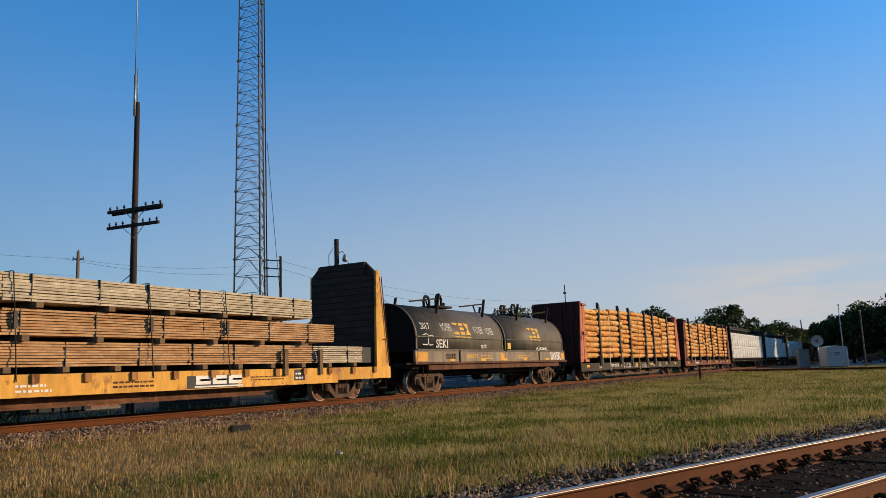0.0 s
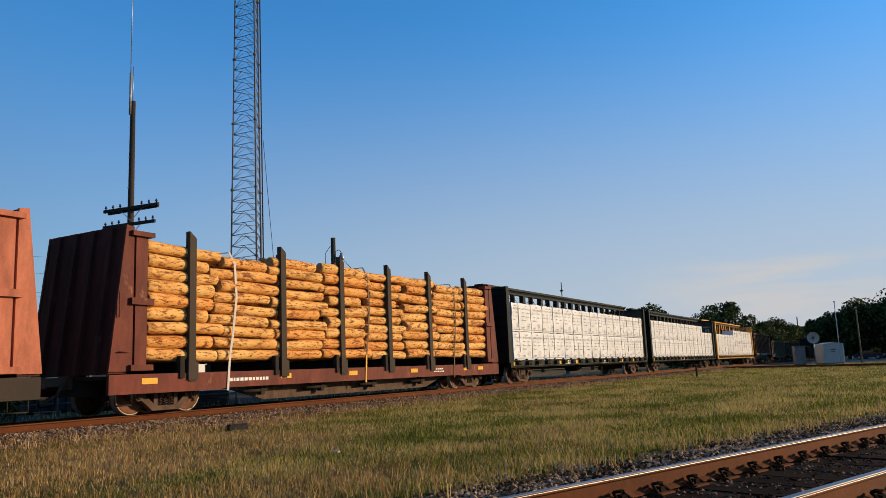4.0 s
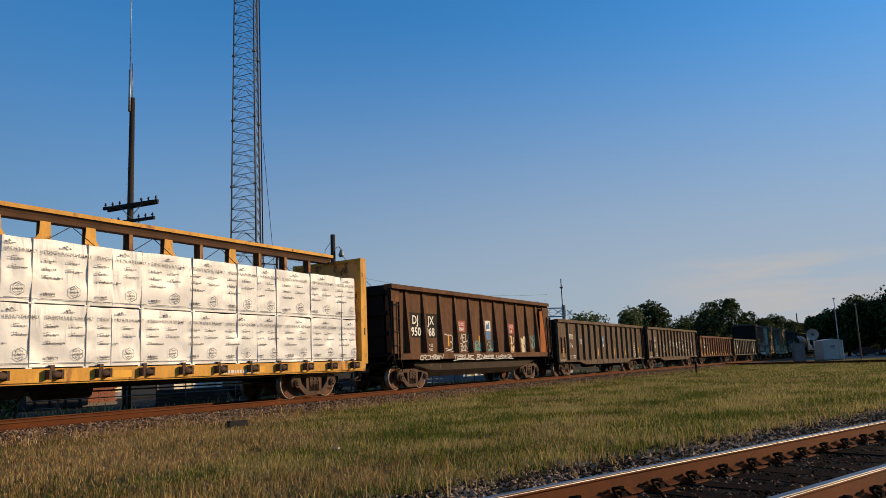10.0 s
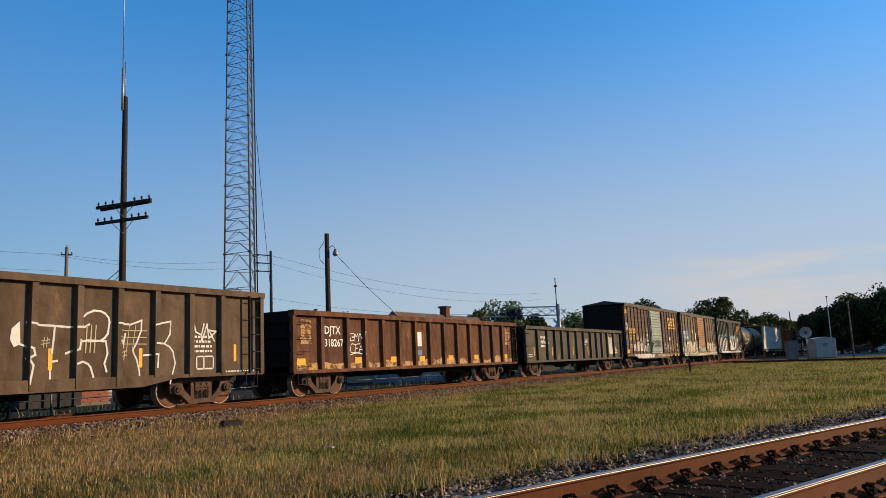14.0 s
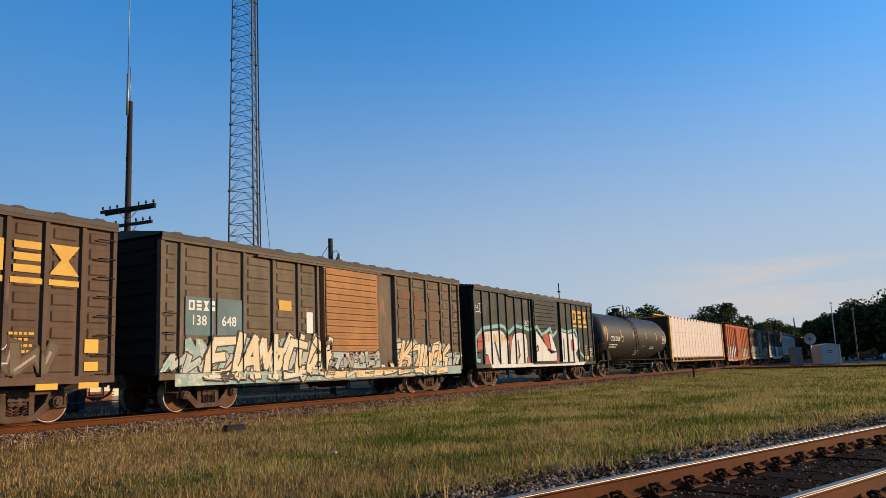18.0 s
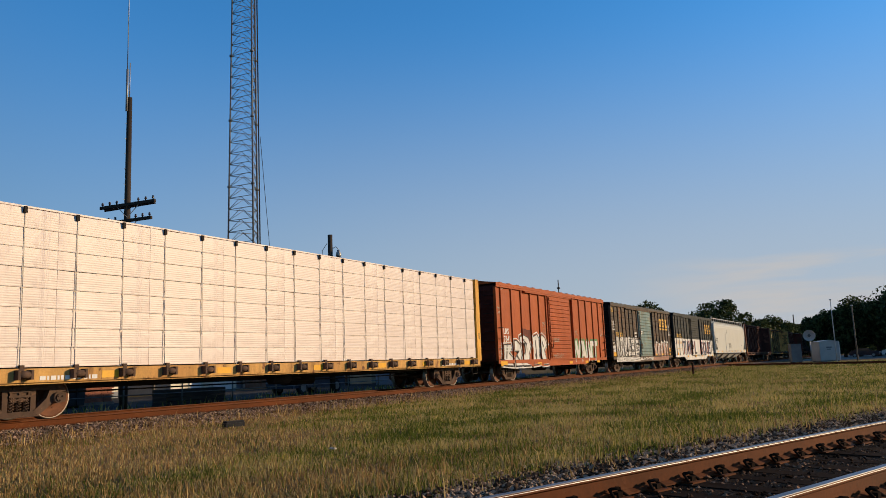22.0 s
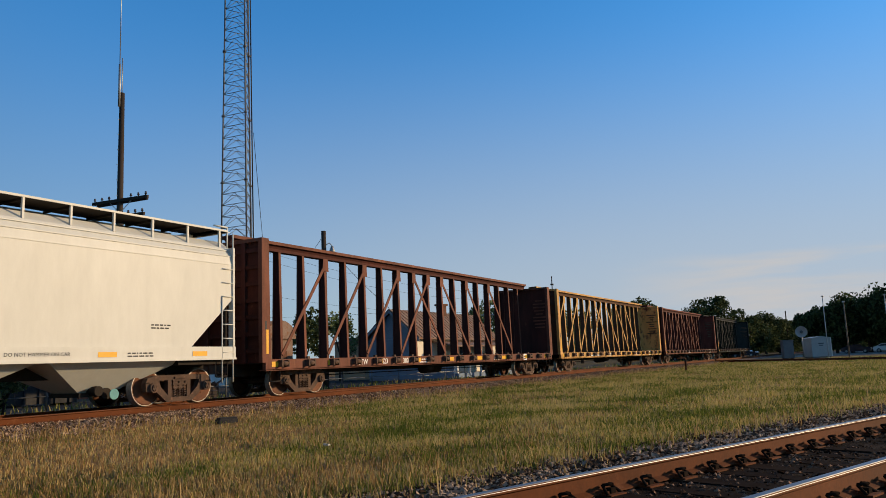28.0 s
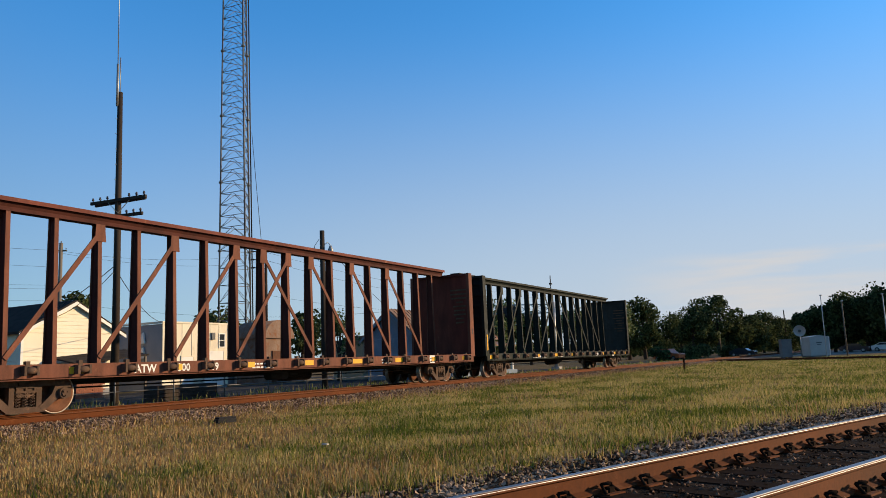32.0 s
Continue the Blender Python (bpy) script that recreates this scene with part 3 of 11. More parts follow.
def tread_mesh():
    g = Geo()
    g.lathe([(0.425, -0.072), (0.445, -0.074), (0.457, -0.065), (0.459, 0.045), (0.486, 0.06), (0.486, 0.085), (0.44, 0.09)], 36, axis="y")
    return g.mesh("tread")


M_FRAME, M_SPRING, M_WHEEL, M_TREAD = sideframe_mesh(), spring_mesh(), wheel_mesh(), tread_mesh()
M_AXLE = Geo().tube((0, -0.95, 0), (0, 0.95, 0), 0.075, 10).mesh("wheelset")
M_BOLSTER = Geo().box(-0.2, 0.2, -1.05, 1.05, 0.40, 0.60).box(-0.14, 0.14, -0.35, 0.35, 0.60, 0.80).tube((-0.6, -0.5, 0.38), (0.6, -0.5, 0.38), 0.03).tube((-0.6, 0.5, 0.38), (0.6, 0.5, 0.38), 0.03).mesh("truck")
WHEELSETS = []


def truck(car, x):
    t = part("truck", M_BOLSTER, P_STEEL, car, m=pose(x, 0, 0))
    for s in (-1, 1):
        r = pose(0, s * 0.99, 0, 0, 0, 0 if s < 0 else 180)
        part("side_frame", M_FRAME, P_STEEL, t, m=r)
        for x in (-0.165, 0.0, 0.165):
            part("coil_spring", M_SPRING, P_STEEL, t, m=r @ pose(x, 0, 0))
    for s in (-1, 1):
        w = part("wheelset", wheelset_mesh(), P_STEEL, t)
        w.matrix_parent_inverse = Matrix.Translation((s * 0.863, 0, 0.457))
        WHEELSETS.append(w)
    return t


def wheelset_mesh():
    """Axle, two wheel plates and two bright treads in one mesh."""
    me = bpy.data.meshes.get("wheelset_full")
    if me:
        return me
    bm = bmesh.new()
    for src, k, m in ((M_AXLE, 0, Matrix()), (M_WHEEL, 1, pose(0, -0.76, 0)), (M_TREAD, 2, pose(0, -0.76, 0)), (M_WHEEL, 1, pose(0, 0.76, 0, 0, 0, 180)), (M_TREAD, 2, pose(0, 0.76, 0, 0, 0, 180))):
        c = src.copy()
        c.transform(m)
        n = len(bm.faces)
        bm.from_mesh(c)
        bm.faces.ensure_lookup_table()
        for f in bm.faces[n:]:
            f.material_index = k
    me = bpy.data.meshes.new("wheelset_full")
    bm.to_mesh(me)
    bm.free()
    for mm in (P_STEEL, P_WHEEL, P_TREAD):
        me.materials.append(mm)
    return me


M_COUPLER = (Geo().box(-0.75, 0.35, -0.09, 0.09, 0.76, 0.94).box(-0.86, -0.62, -0.14, 0.14, 0.72, 0.98).box(-0.1, 0.35, -0.2, 0.2, 0.68, 1.0)
             .path([(-0.3, -0.25, 0.78), (-0.45, -0.25, 0.55), (-0.7, -0.18, 0.42), (-0.85, -0.1, 0.5)], 0.03)).mesh("coupler")
M_STIRRUP = Geo().path([(-0.22, 0, 0.35), (-0.22, 0, 0), (0.22, 0, 0), (0.22, 0, 0.35)], 0.018).mesh("step")


def running_gear(car, L, inset=1.9, steps=True, low=0.75):
    for s in (-1, 1):
        truck(car, s * (L / 2 - inset))
        part("coupler", M_COUPLER, P_STEEL, car, m=pose(s * L / 2, 0, 0, 0, 0, 0 if s < 0 else 180))
        if steps:
            for y in (SIDE + 0.06, -SIDE - 0.06):
                part("step", M_STIRRUP, P_UNDER, car, m=pose(s * (L / 2 - 0.45), y, low - 0.33))


def brake_gear(car, L):
    """Air tank, brake cylinder and rods under the floor."""
    part("brake_cylinder", Geo().tube((-0.9, -0.55, 0.62), (-0.1, -0.55, 0.62), 0.16, 12).tube((-0.1, -0.55, 0.62), (0.5, -0.55, 0.62), 0.03), P_UNDER, car)
    part("air_tank", Geo().tube((0.9, 0.5, 0.6), (2.3, 0.5, 0.6), 0.22, 12), P_UNDER, car)
    part("brake_rod", Geo().tube((-L / 2 + 3, -0.35, 0.55), (L / 2 - 3, -0.35, 0.55), 0.02).tube((-L / 2 + 2, -0.75, 0.72), (L / 2 - 2, -0.75, 0.72), 0.025), P_UNDER, car)


def ladder(car, x, z0, z1, y=SIDE, w=0.42, n=None, material=None, rails=True):
    y = y - 0.07
    mt = material or P_UNDER
    lad = part("ladder", Geo().box(x - w / 2 - 0.015, x - w / 2 + 0.015, y - 0.01, y + 0.06, z0, z1), mt, car) if rails else None
    if rails:
        part("stile", Geo().box(x + w / 2 - 0.015, x + w / 2 + 0.015, y - 0.01, y + 0.06, z0, z1), mt, lad)
    n = n or max(2, int((z1 - z0) / 0.38))
    for k in range(n):
        z = z0 + 0.12 + (z1 - z0 - 0.24) * k / (n - 1)
        if rails:
            part("rung", Geo().tube((x - w / 2, y, z), (x + w / 2, y, z), 0.014, 6), mt, lad)
        else:
            part("grab_iron", Geo().path([(x - w / 2, y + 0.08, z), (x - w / 2, y, z), (x + w / 2, y, z), (x + w / 2, y + 0.08, z)], 0.014, 6), mt, car)
    return lad


# ---- paint on sides: outlines laid on the faces that stand there ----
def clip(poly, a, b):
    """Cuts an outline of (x, z) points to a <= x <= b."""
    for lim, s in ((a, 1), (b, -1)):
        out = []
        for p, q in zip(poly, poly[1:] + poly[:1]):
            pin, qin = (p[0] - lim) * s >= 0, (q[0] - lim) * s >= 0
            if pin:
                out.append(p)
            if pin != qin:
                u = (lim - p[0]) / (q[0] - p[0])
                out.append((lim, p[1] + (q[1] - p[1]) * u))
        poly = out
        if len(poly) < 3:
            return []
    return poly


def lay(g, poly, faces, lift):
    """Lays an outline on each of the faces (x0, x1, y) that it crosses; lift: how far it stands off."""
    for a, b, y in faces:
        c = clip(list(poly), a, b)
        if c:
            yy = y - lift if not callable(y) else None
            if yy is None:
                g.add([(p[0], y(p[1]) - lift, p[1]) for p in c], [tuple(range(len(c)))])
            else:
                g.add([(p[0], yy, p[1]) for p in c], [tuple(range(len(c)))])


GLYPHS = {}


def glyphs(text, bold=0.0):
    """The faces of a line of built-in lettering, 1 high, from its left foot, and its width."""
    if (text, bold) not in GLYPHS:
        cu = bpy.data.curves.new("text", "FONT")
        cu.body, cu.size, cu.resolution_u, cu.offset = text, 1.37, 2, bold
        ob = bpy.data.objects.new("text", cu)
        me = bpy.data.meshes.new_from_object(ob)
        polys = [[(me.vertices[i].co.x, me.vertices[i].co.y) for i in p.vertices] for p in me.polygons]
        w = max((p[0] for q in polys for p in q), default=0)
        bpy.data.objects.remove(ob), bpy.data.meshes.remove(me), bpy.data.curves.remove(cu)
        GLYPHS[(text, bold)] = (polys, w)
    return GLYPHS[(text, bold)]


def write(g, text, x, z, h, faces, lift=0.006, width=None, bold=0.0):
    """A line of lettering h high from (x, z); width stretches it."""
    polys, w = glyphs(text, bold)
    k = (width / w) if width else h
    for q in polys:
        lay(g, [(x + p[0] * k, z + p[1] * h) for p in q], faces, lift)


def bars(g, x, z, w, h, faces, rows=2, lift=0.006, seed=1):
    """Small unreadable stencilling: rows of short bars."""
    r = random.Random(seed)
    rh = h / rows
    for k in range(rows):
        u = x
        while u < x + w * r.uniform(0.8, 1.0):
            d = r.uniform(0.04, 0.15)
            lay(g, [(u, z + k * rh), (min(u + d, x + w), z + k * rh), (min(u + d, x + w), z + k * rh + rh * 0.45), (u, z + k * rh + rh * 0.45)], faces, lift)
            u += d + 0.035


def block_mark(g, x, z, w, h, faces, lift=0.006):
    """A three-part block emblem over a bar, in place of a lettered one."""
    c = w / 3
    for k in range(3):
        a, b = x + k * c + 0.04, x + (k + 1) * c - 0.04
        t = 0.28 * (b - a)
        lay(g, [(a, z + 0.25 * h), (a + t, z + 0.25 * h), (a + t, z + h), (a, z + h)], faces, lift)
        lay(g, [(a + t, z + h), (a + t, z + h - t), (b, z + h - t), (b, z + h)], faces, lift)
        lay(g, [(a + t, z + 0.25 * h + t), (a + t, z + 0.25 * h), (b, z + 0.25 * h), (b, z + 0.25 * h + t)], faces, lift)
        if k:
            lay(g, [(b - t, z + 0.25 * h + t), (b, z + 0.25 * h + t), (b, z + 0.62 * h), (b - t, z + 0.62 * h)], faces, lift)
    lay(g, [(x, z), (x + w, z), (x + w, z + 0.13 * h), (x, z + 0.13 * h)], faces, lift)


def reflectors(car, xs, z, faces, w=0.45, h=0.14, tall=False):
    for x in xs:
        g = Geo()
        ww, hh = (0.10, 0.46) if tall else (w, h)
        lay(g, [(x, z), (x + ww, z), (x + ww, z + hh), (x, z + hh)], faces, 0.007)
        part("reflector", g, P_REFLECT, car)


def grow(poly, d):
    cx, cz = sum(p[0] for p in poly) / len(poly), sum(p[1] for p in poly) / len(poly)
    out = []
    for p in poly:
        v = Vector((p[0] - cx, p[1] - cz))
        v = v * (1 + d / max(v.length, 0.05))
        out.append((cx + v.x, cz + v.y))
    return out


def fan(g, poly, faces, lift):
    """Lays an outline that need not be convex, as triangles round its middle."""
    c = (sum(p[0] for p in poly) / len(poly), sum(p[1] for p in poly) / len(poly))
    for p, q in zip(poly, poly[1:] + poly[:1]):
        lay(g, [c, p, q], faces, lift)


def rounded(pts):
    """Cuts the corners of a line twice, so that it runs in curves."""
    for _ in range(2):
        out = [pts[0]]
        for p, q in zip(pts, pts[1:]):
            out += [(0.75 * p[0] + 0.25 * q[0], 0.75 * p[1] + 0.25 * q[1]), (0.25 * p[0] + 0.75 * q[0], 0.25 * p[1] + 0.75 * q[1])]
        pts = out + [pts[-1]]
    return pts


def tag(g, r, x, z, w, h, faces, lift=0.006, t=0.035, strokes=9):
    """A quick hand-styled scrawl: slanting letter-like strokes that run into one another, with a flick under them."""
    rows = 2 if h > 0.9 * w else 1
    rh = h / rows
    for row in range(rows):
        n = max(2, min(7, round(w / (0.62 * rh))))
        lw = w / n
        for k in range(n):
            sx, sz, lean = r.uniform(0.95, 1.35), r.uniform(0.75, 1.1), r.uniform(0.05, 0.3)
            flip = r.random() < 0.35
            pts = [(x + (k + (1 - a if flip else a) * sx + lean * b) * lw, z + (rows - 1 - row) * rh + (0.06 + 0.86 * b * sz) * rh) for a, b in r.choice(STROKES)]
            if r.random() < 0.4:
                pts.append((pts[-1][0] + r.uniform(-0.3, 0.5) * lw, pts[-1][1] + r.uniform(-0.25, 0.3) * rh))
            stroke(g, rounded(pts), t * r.uniform(0.7, 1.1), faces, lift + 0.0015 * (k % 3))
    if r.random() < 0.6:
        stroke(g, rounded([(x, z - 0.04), (x + 0.5 * w, z + 0.05 * h), (x + w * 1.08, z - 0.02)]), t * 0.8, faces, lift + 0.005)


STROKES = ([(0.02, 0), (0.15, 1), (0.5, 0.3), (0.85, 1), (0.98, 0)], [(0.05, 0), (0.0, 1), (0.9, 0.95), (0.8, 0.55), (0.1, 0.48), (0.95, 0.02)], [(0.95, 0.9), (0.2, 1), (0.05, 0.5), (0.2, 0.03), (0.95, 0.1)],
           [(0.0, 0), (0.45, 1), (0.95, 0), (0.75, 0.4), (0.2, 0.36)], [(0.05, 1), (0.1, 0.08), (0.85, 0.05), (0.95, 1)], [(0.95, 0.9), (0.2, 0.98), (0.1, 0.6), (0.9, 0.42), (0.8, 0.04), (0, 0.08)],
           [(0.05, 0.0), (0.1, 1.0), (0.85, 0.05), (0.92, 1.0)], [(0.0, 0.95), (0.95, 1.0), (0.5, 0.9), (0.45, 0.0)], [(0.95, 0.95), (0.1, 0.92), (0.08, 0.5), (0.7, 0.52), (0.08, 0.45), (0.1, 0.05), (0.95, 0.02)])


def stroke(g, pts, t, faces, lift):
    """A thick angular line with slanted ends; each piece lies a hair above the last."""
    for k, (p, q) in enumerate(zip(pts, pts[1:])):
        d = Vector((q[0] - p[0], q[1] - p[1]))
        if d.length < 0.01:
            continue
        e = d.normalized()
        o = Vector((-e.y, e.x)) * t / 2
        a, b = Vector(p) - e * t * 0.42, Vector(q) + e * t * 0.42
        lay(g, [tuple(a + o * 0.8), tuple(b + o), tuple(b - o), tuple(a - o)], faces, lift + 0.0003 * k)


def mural(car, seed, x0, x1, z0, z1, n, faces, fill, edge, shade, halo=None, hgrow=0.22, lean=0.12, label="spray-painted block letters", lift=0.0, fat=0.34):
    """A row of sprayed angular letters: a halo, dark edges, fills, and lighter or darker strokes in a third colour."""
    r = random.Random(seed)
    gh, ge, gf, gs = Geo(), Geo(), Geo(), Geo()
    w, h = (x1 - x0) / n, z1 - z0
    t = min(fat * w, fat * h)
    for k in range(n):
        up = lift + 0.0032 * (k % 3)
        sh, dz = r.uniform(-0.06, 0.06) * w, r.uniform(-0.04, 0.06) * h
        sx, sz = r.uniform(1.05, 1.4), r.uniform(0.86, 1.05)
        bend = r.uniform(-0.2, 0.2)
        flip, turn = r.random() < 0.5, r.random() < 0.5
        line = [(x0 + (k + p[0] * sx) * w + sh + lean * p[1] * h + bend * w * math.sin(3 * p[1]), z0 + t * 0.4 + dz + p[1] * sz * (h - t * 0.8)) for p in [((1 - a if flip else a), (1 - b if turn else b)) for a, b in r.choice(STROKES)]]
        if r.random() < 0.45:
            line.append((line[-1][0] + r.uniform(0.2, 0.6) * w, line[-1][1] + r.uniform(-0.15, 0.2) * h))
        if halo:
            stroke(gh, line, t + 2 * hgrow, faces, 0.004 + lift + (up - lift) * 0.1)
        stroke(ge, line, t * 1.42, faces, 0.008 + up)
        stroke(gf, line, t, faces, 0.0098 + up)
        for p, q in zip(line, line[1:]):
            if r.random() < 0.75:
                a, b = sorted((r.uniform(0.0, 0.5), r.uniform(0.5, 1.0)))
                o = r.choice((-0.26, 0.26)) * t
                m = [(p[0] + (q[0] - p[0]) * u + o * 0.6, p[1] + (q[1] - p[1]) * u + o * 0.6) for u in (a, b)]
                stroke(gs, m, t * r.uniform(0.18, 0.42), faces, 0.0116 + up)
    if halo:
        part("graffiti_halo", gh, halo, car)
    part("graffiti_edge", ge, edge, car)
    part("graffiti", gf, fill, car, label)
    part("graffiti_stroke", gs, shade, car)


def emblem(g, kind, x, z, w, h, faces, bar=True, lift=0.006):
    """One plain block of a three-block emblem: an open bracket, stacked bars or an hourglass, over a bar."""
    z0 = z + 0.26 * h if bar else z
    hh = z + h - z0
    t = 0.24 * hh

    def rect(a, b, c, d):
        lay(g, [(x + a * w, z0 + b * hh), (x + c * w, z0 + b * hh), (x + c * w, z0 + d * hh), (x + a * w, z0 + d * hh)], faces, lift)
    if kind == 0:
        rect(0, 0.0, 0.28, 1.0); rect(0.72, 0.0, 1.0, 1.0); rect(0.28, 0.0, 0.72, 0.22); rect(0.28, 0.78, 0.72, 1.0)
    elif kind == 1:
        rect(0.08, 0.0, 0.92, 0.24); rect(0.08, 0.38, 0.92, 0.62); rect(0.08, 0.76, 0.92, 1.0)
    elif kind == 2:
        lay(g, [(x, z0), (x + w, z0), (x + 0.62 * w, z0 + 0.5 * hh), (x + 0.38 * w, z0 + 0.5 * hh)], faces, lift)
        lay(g, [(x + 0.38 * w, z0 + 0.5 * hh), (x + 0.62 * w, z0 + 0.5 * hh), (x + w, z0 + hh), (x, z0 + hh)], faces, lift)
    else:
        rect(0.1, 0.0, 0.9, 0.42); rect(0.1, 0.58, 0.9, 1.0)
    if bar:
        lay(g, [(x, z), (x + w, z), (x + w, z + 0.14 * h), (x, z + 0.14 * h)], faces, lift)


# ---- box cars ----
def pressed(x0, x1, z0, z1, y, back, bands, inset, proud, slope=0.035):
    """One pressed sheet from y back to back: level ridges at bands of (low, high), ending inset from its edges."""
    g = Geo()
    xs = [x0, x0 + inset, x0 + inset + slope, x1 - inset - slope, x1 - inset, x1]
    zs, up = [z0], [0]
    for a, b in bands:
        zs += [a - slope, a, b, b + slope]
        up += [0, 1, 1, 0]
    zs.append(z1); up.append(0)
    n = len(xs)
    vs = [(x, y - (proud if u and 1 < i < 4 else 0), z) for z, u in zip(zs, up) for i, x in enumerate(xs)]
    vs += [(x0, back, z0), (x1, back, z0), (x1, back, z1), (x0, back, z1)]
    m = len(zs)
    fs = [(j * n + i, j * n + i + 1, (j + 1) * n + i + 1, (j + 1) * n + i) for j in range(m - 1) for i in range(n - 1)]
    q = n * m
    fs += [tuple(range(n - 1, -1, -1)) + (q, q + 1), tuple((m - 1) * n + i for i in range(n)) + (q + 2, q + 3)]
    fs += [tuple(j * n for j in range(m)) + (q + 3, q), tuple(j * n + n - 1 for j in range(m - 1, -1, -1)) + (q + 1, q + 2), (q, q + 3, q + 2, q + 1)]
    return g.add(vs, fs)


def boxcar(L, H, paint, door_paint, label, posts, door, waffle=True, sill_paint=None, low=0.85, band=None, sill_drop=0.45, waffle_n=9):
    """posts: x of the upright posts; door: (x0, x1). Returns the car and the faces of its near side."""
    car = thing("boxcar", label, "boxcar", group="cars of the freight train")
    a, b = -L / 2, L / 2
    yp, yq = SIDE + 0.065, SIDE            # panel plane, post plane
    sp = sill_paint or paint
    part("body", Geo().box(a + 0.06, b - 0.06, SIDE + 0.13, -SIDE - 0.05, low + 0.15, H - 0.06), paint, car)
    part("underframe", Geo().box(a + 0.1, b - 0.1, -0.35, 0.35, low - 0.15, low + 0.15).box(a + 0.3, b - 0.3, -1.3, 1.3, low, low + 0.15), P_UNDER, car)
    part("roof", Geo().prism([(SIDE - 0.04, H - 0.10), (SIDE - 0.04, H + 0.03), (0, H + 0.22), (-SIDE + 0.04, H + 0.03), (-SIDE + 0.04, H - 0.10)], a, b, "x"), paint if band or paint is P_RED else P_ROOF, car)
    n = 16
    for k in range(n):
        x = a + 0.5 + (L - 1.0) * k / (n - 1)
        part("roof_cap", Geo().prism([(x - 0.20, H + 0.02), (x - 0.10, H + 0.065), (x + 0.08, H + 0.065), (x + 0.17, H + 0.02)], SIDE - 0.05, SIDE + 0.14, "y"), paint if paint is P_RED else P_ROOF, car)
        part("roof_rib", Geo().prism([(SIDE + 0.02, H + 0.02), (0, H + 0.29), (-SIDE - 0.02, H + 0.02)], x - 0.11, x + 0.11, "x"), P_ROOF, car)
    part("eave", Geo().box(a, b, SIDE - 0.03, SIDE + 0.06, H - 0.18, H + 0.005), paint, car)
    # corrugated ends, their shade put into the paint
    for s, x in ((-1, a), (1, b)):
        part("end_wall", Geo().box(x, x - s * 0.07, SIDE + 0.02, -SIDE - 0.02, low + 0.1, H - 0.02), P_SHADEMAROON if paint is P_RED else P_END_SHADE, car, "ribbed end wall with its shade painted in")
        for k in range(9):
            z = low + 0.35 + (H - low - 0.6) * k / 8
            part("end_rib", Geo().prism([(SIDE + 0.15, z - 0.12), (SIDE + 0.25, z + 0.0), (SIDE + 0.15, z + 0.12), (-SIDE - 0.15, z + 0.12), (-SIDE - 0.25, z + 0.0), (-SIDE - 0.15, z - 0.12)], x, x + s * 0.045, "x"), P_SHADEMAROON if paint is P_RED else P_END_SHADE, car)
    xs = [a + 0.05] + sorted(posts) + [b - 0.05]
    faces = []
    for x in xs:
        part("side_post", Geo().prism([(x - 0.05, yq), (x + 0.05, yq), (x + 0.06, SIDE + 0.13), (x - 0.06, SIDE + 0.13)], low + 0.12, H - 0.17, "z"), paint, car)
        faces.append((x - 0.05, x + 0.05, yq))
    for u, v in zip(xs, xs[1:]):
        if u < sum(door) / 2 < v or (u >= door[0] - 0.1 and v <= door[1] + 0.1):
            continue
        bands = []
        if waffle and v - u > 0.5:
            for k in range(waffle_n):
                z = low + 0.35 + (H - low - 0.75) * k / (waffle_n - 1)
                bands.append((z - 0.095, z + 0.095))
        g = pressed(u + 0.05, v - 0.05, low + 0.12, H - 0.17, yp, SIDE + 0.14, bands, 0.11, 0.028)
        part("side_panel", g, paint, car)
        faces.append((u + 0.05, v - 0.05, yp - (0.028 if waffle else 0)))
    # sliding door with pressed ribs, its rail and lock rods
    d0, d1 = door
    m = 15
    bands = [(low + 0.32 + (H - low - 0.75) * k / (m - 1) - 0.045, low + 0.32 + (H - low - 0.75) * k / (m - 1) + 0.045) for k in range(m)]
    g = pressed(d0, d1, low + 0.16, H - 0.22, SIDE - 0.03, SIDE + 0.12, bands, 0.08, 0.048, 0.022)
    dr = part("door", g, door_paint, car, "closed sliding door with pressed ribs")
    faces.append((d0, d1, SIDE - 0.078))
    part("door_rod", Geo().tube((d0 + 0.05, SIDE - 0.08, low + 0.2), (d0 + 0.05, SIDE - 0.08, H - 0.3), 0.025).box(d0 - 0.05, d0 + 0.3, SIDE - 0.12, SIDE - 0.06, 1.75, 1.85), paint, dr)
    part("door_handle", Geo().path([(d0 + 0.05, SIDE - 0.1, 1.55), (d0 + 0.22, SIDE - 0.13, 1.6), (d0 + 0.24, SIDE - 0.1, 1.9)], 0.022), P_UNDER, dr)
    part("door_rail", Geo().box(d0 - (d1 - d0), d1 + 0.3, SIDE - 0.07, SIDE + 0.02, H - 0.26, H - 0.20).box(d0 - 0.2, d1 + 2.6, SIDE - 0.07, SIDE + 0.02, low + 0.08, low + 0.15), paint, car)
    # side sill, deeper between the trucks
    part("side_sill", Geo().prism([(a, low + 0.14), (b, low + 0.14), (b, low - 0.02), (b - 3.2, low - 0.02), (b - 3.8, low + 0.12 - sill_drop), (a + 3.8, low + 0.12 - sill_drop), (a + 3.2, low - 0.02), (a, low - 0.02)], SIDE - 0.01, SIDE + 0.05, "y")
         .prism([(a, low + 0.14), (b, low + 0.14), (b, low - 0.02), (a, low - 0.02)], -SIDE - 0.05, -SIDE + 0.01, "y"), sp, car)
    faces.append((a, b, lambda z: SIDE - 0.01 if z < low + 0.14 else SIDE + 0.2))
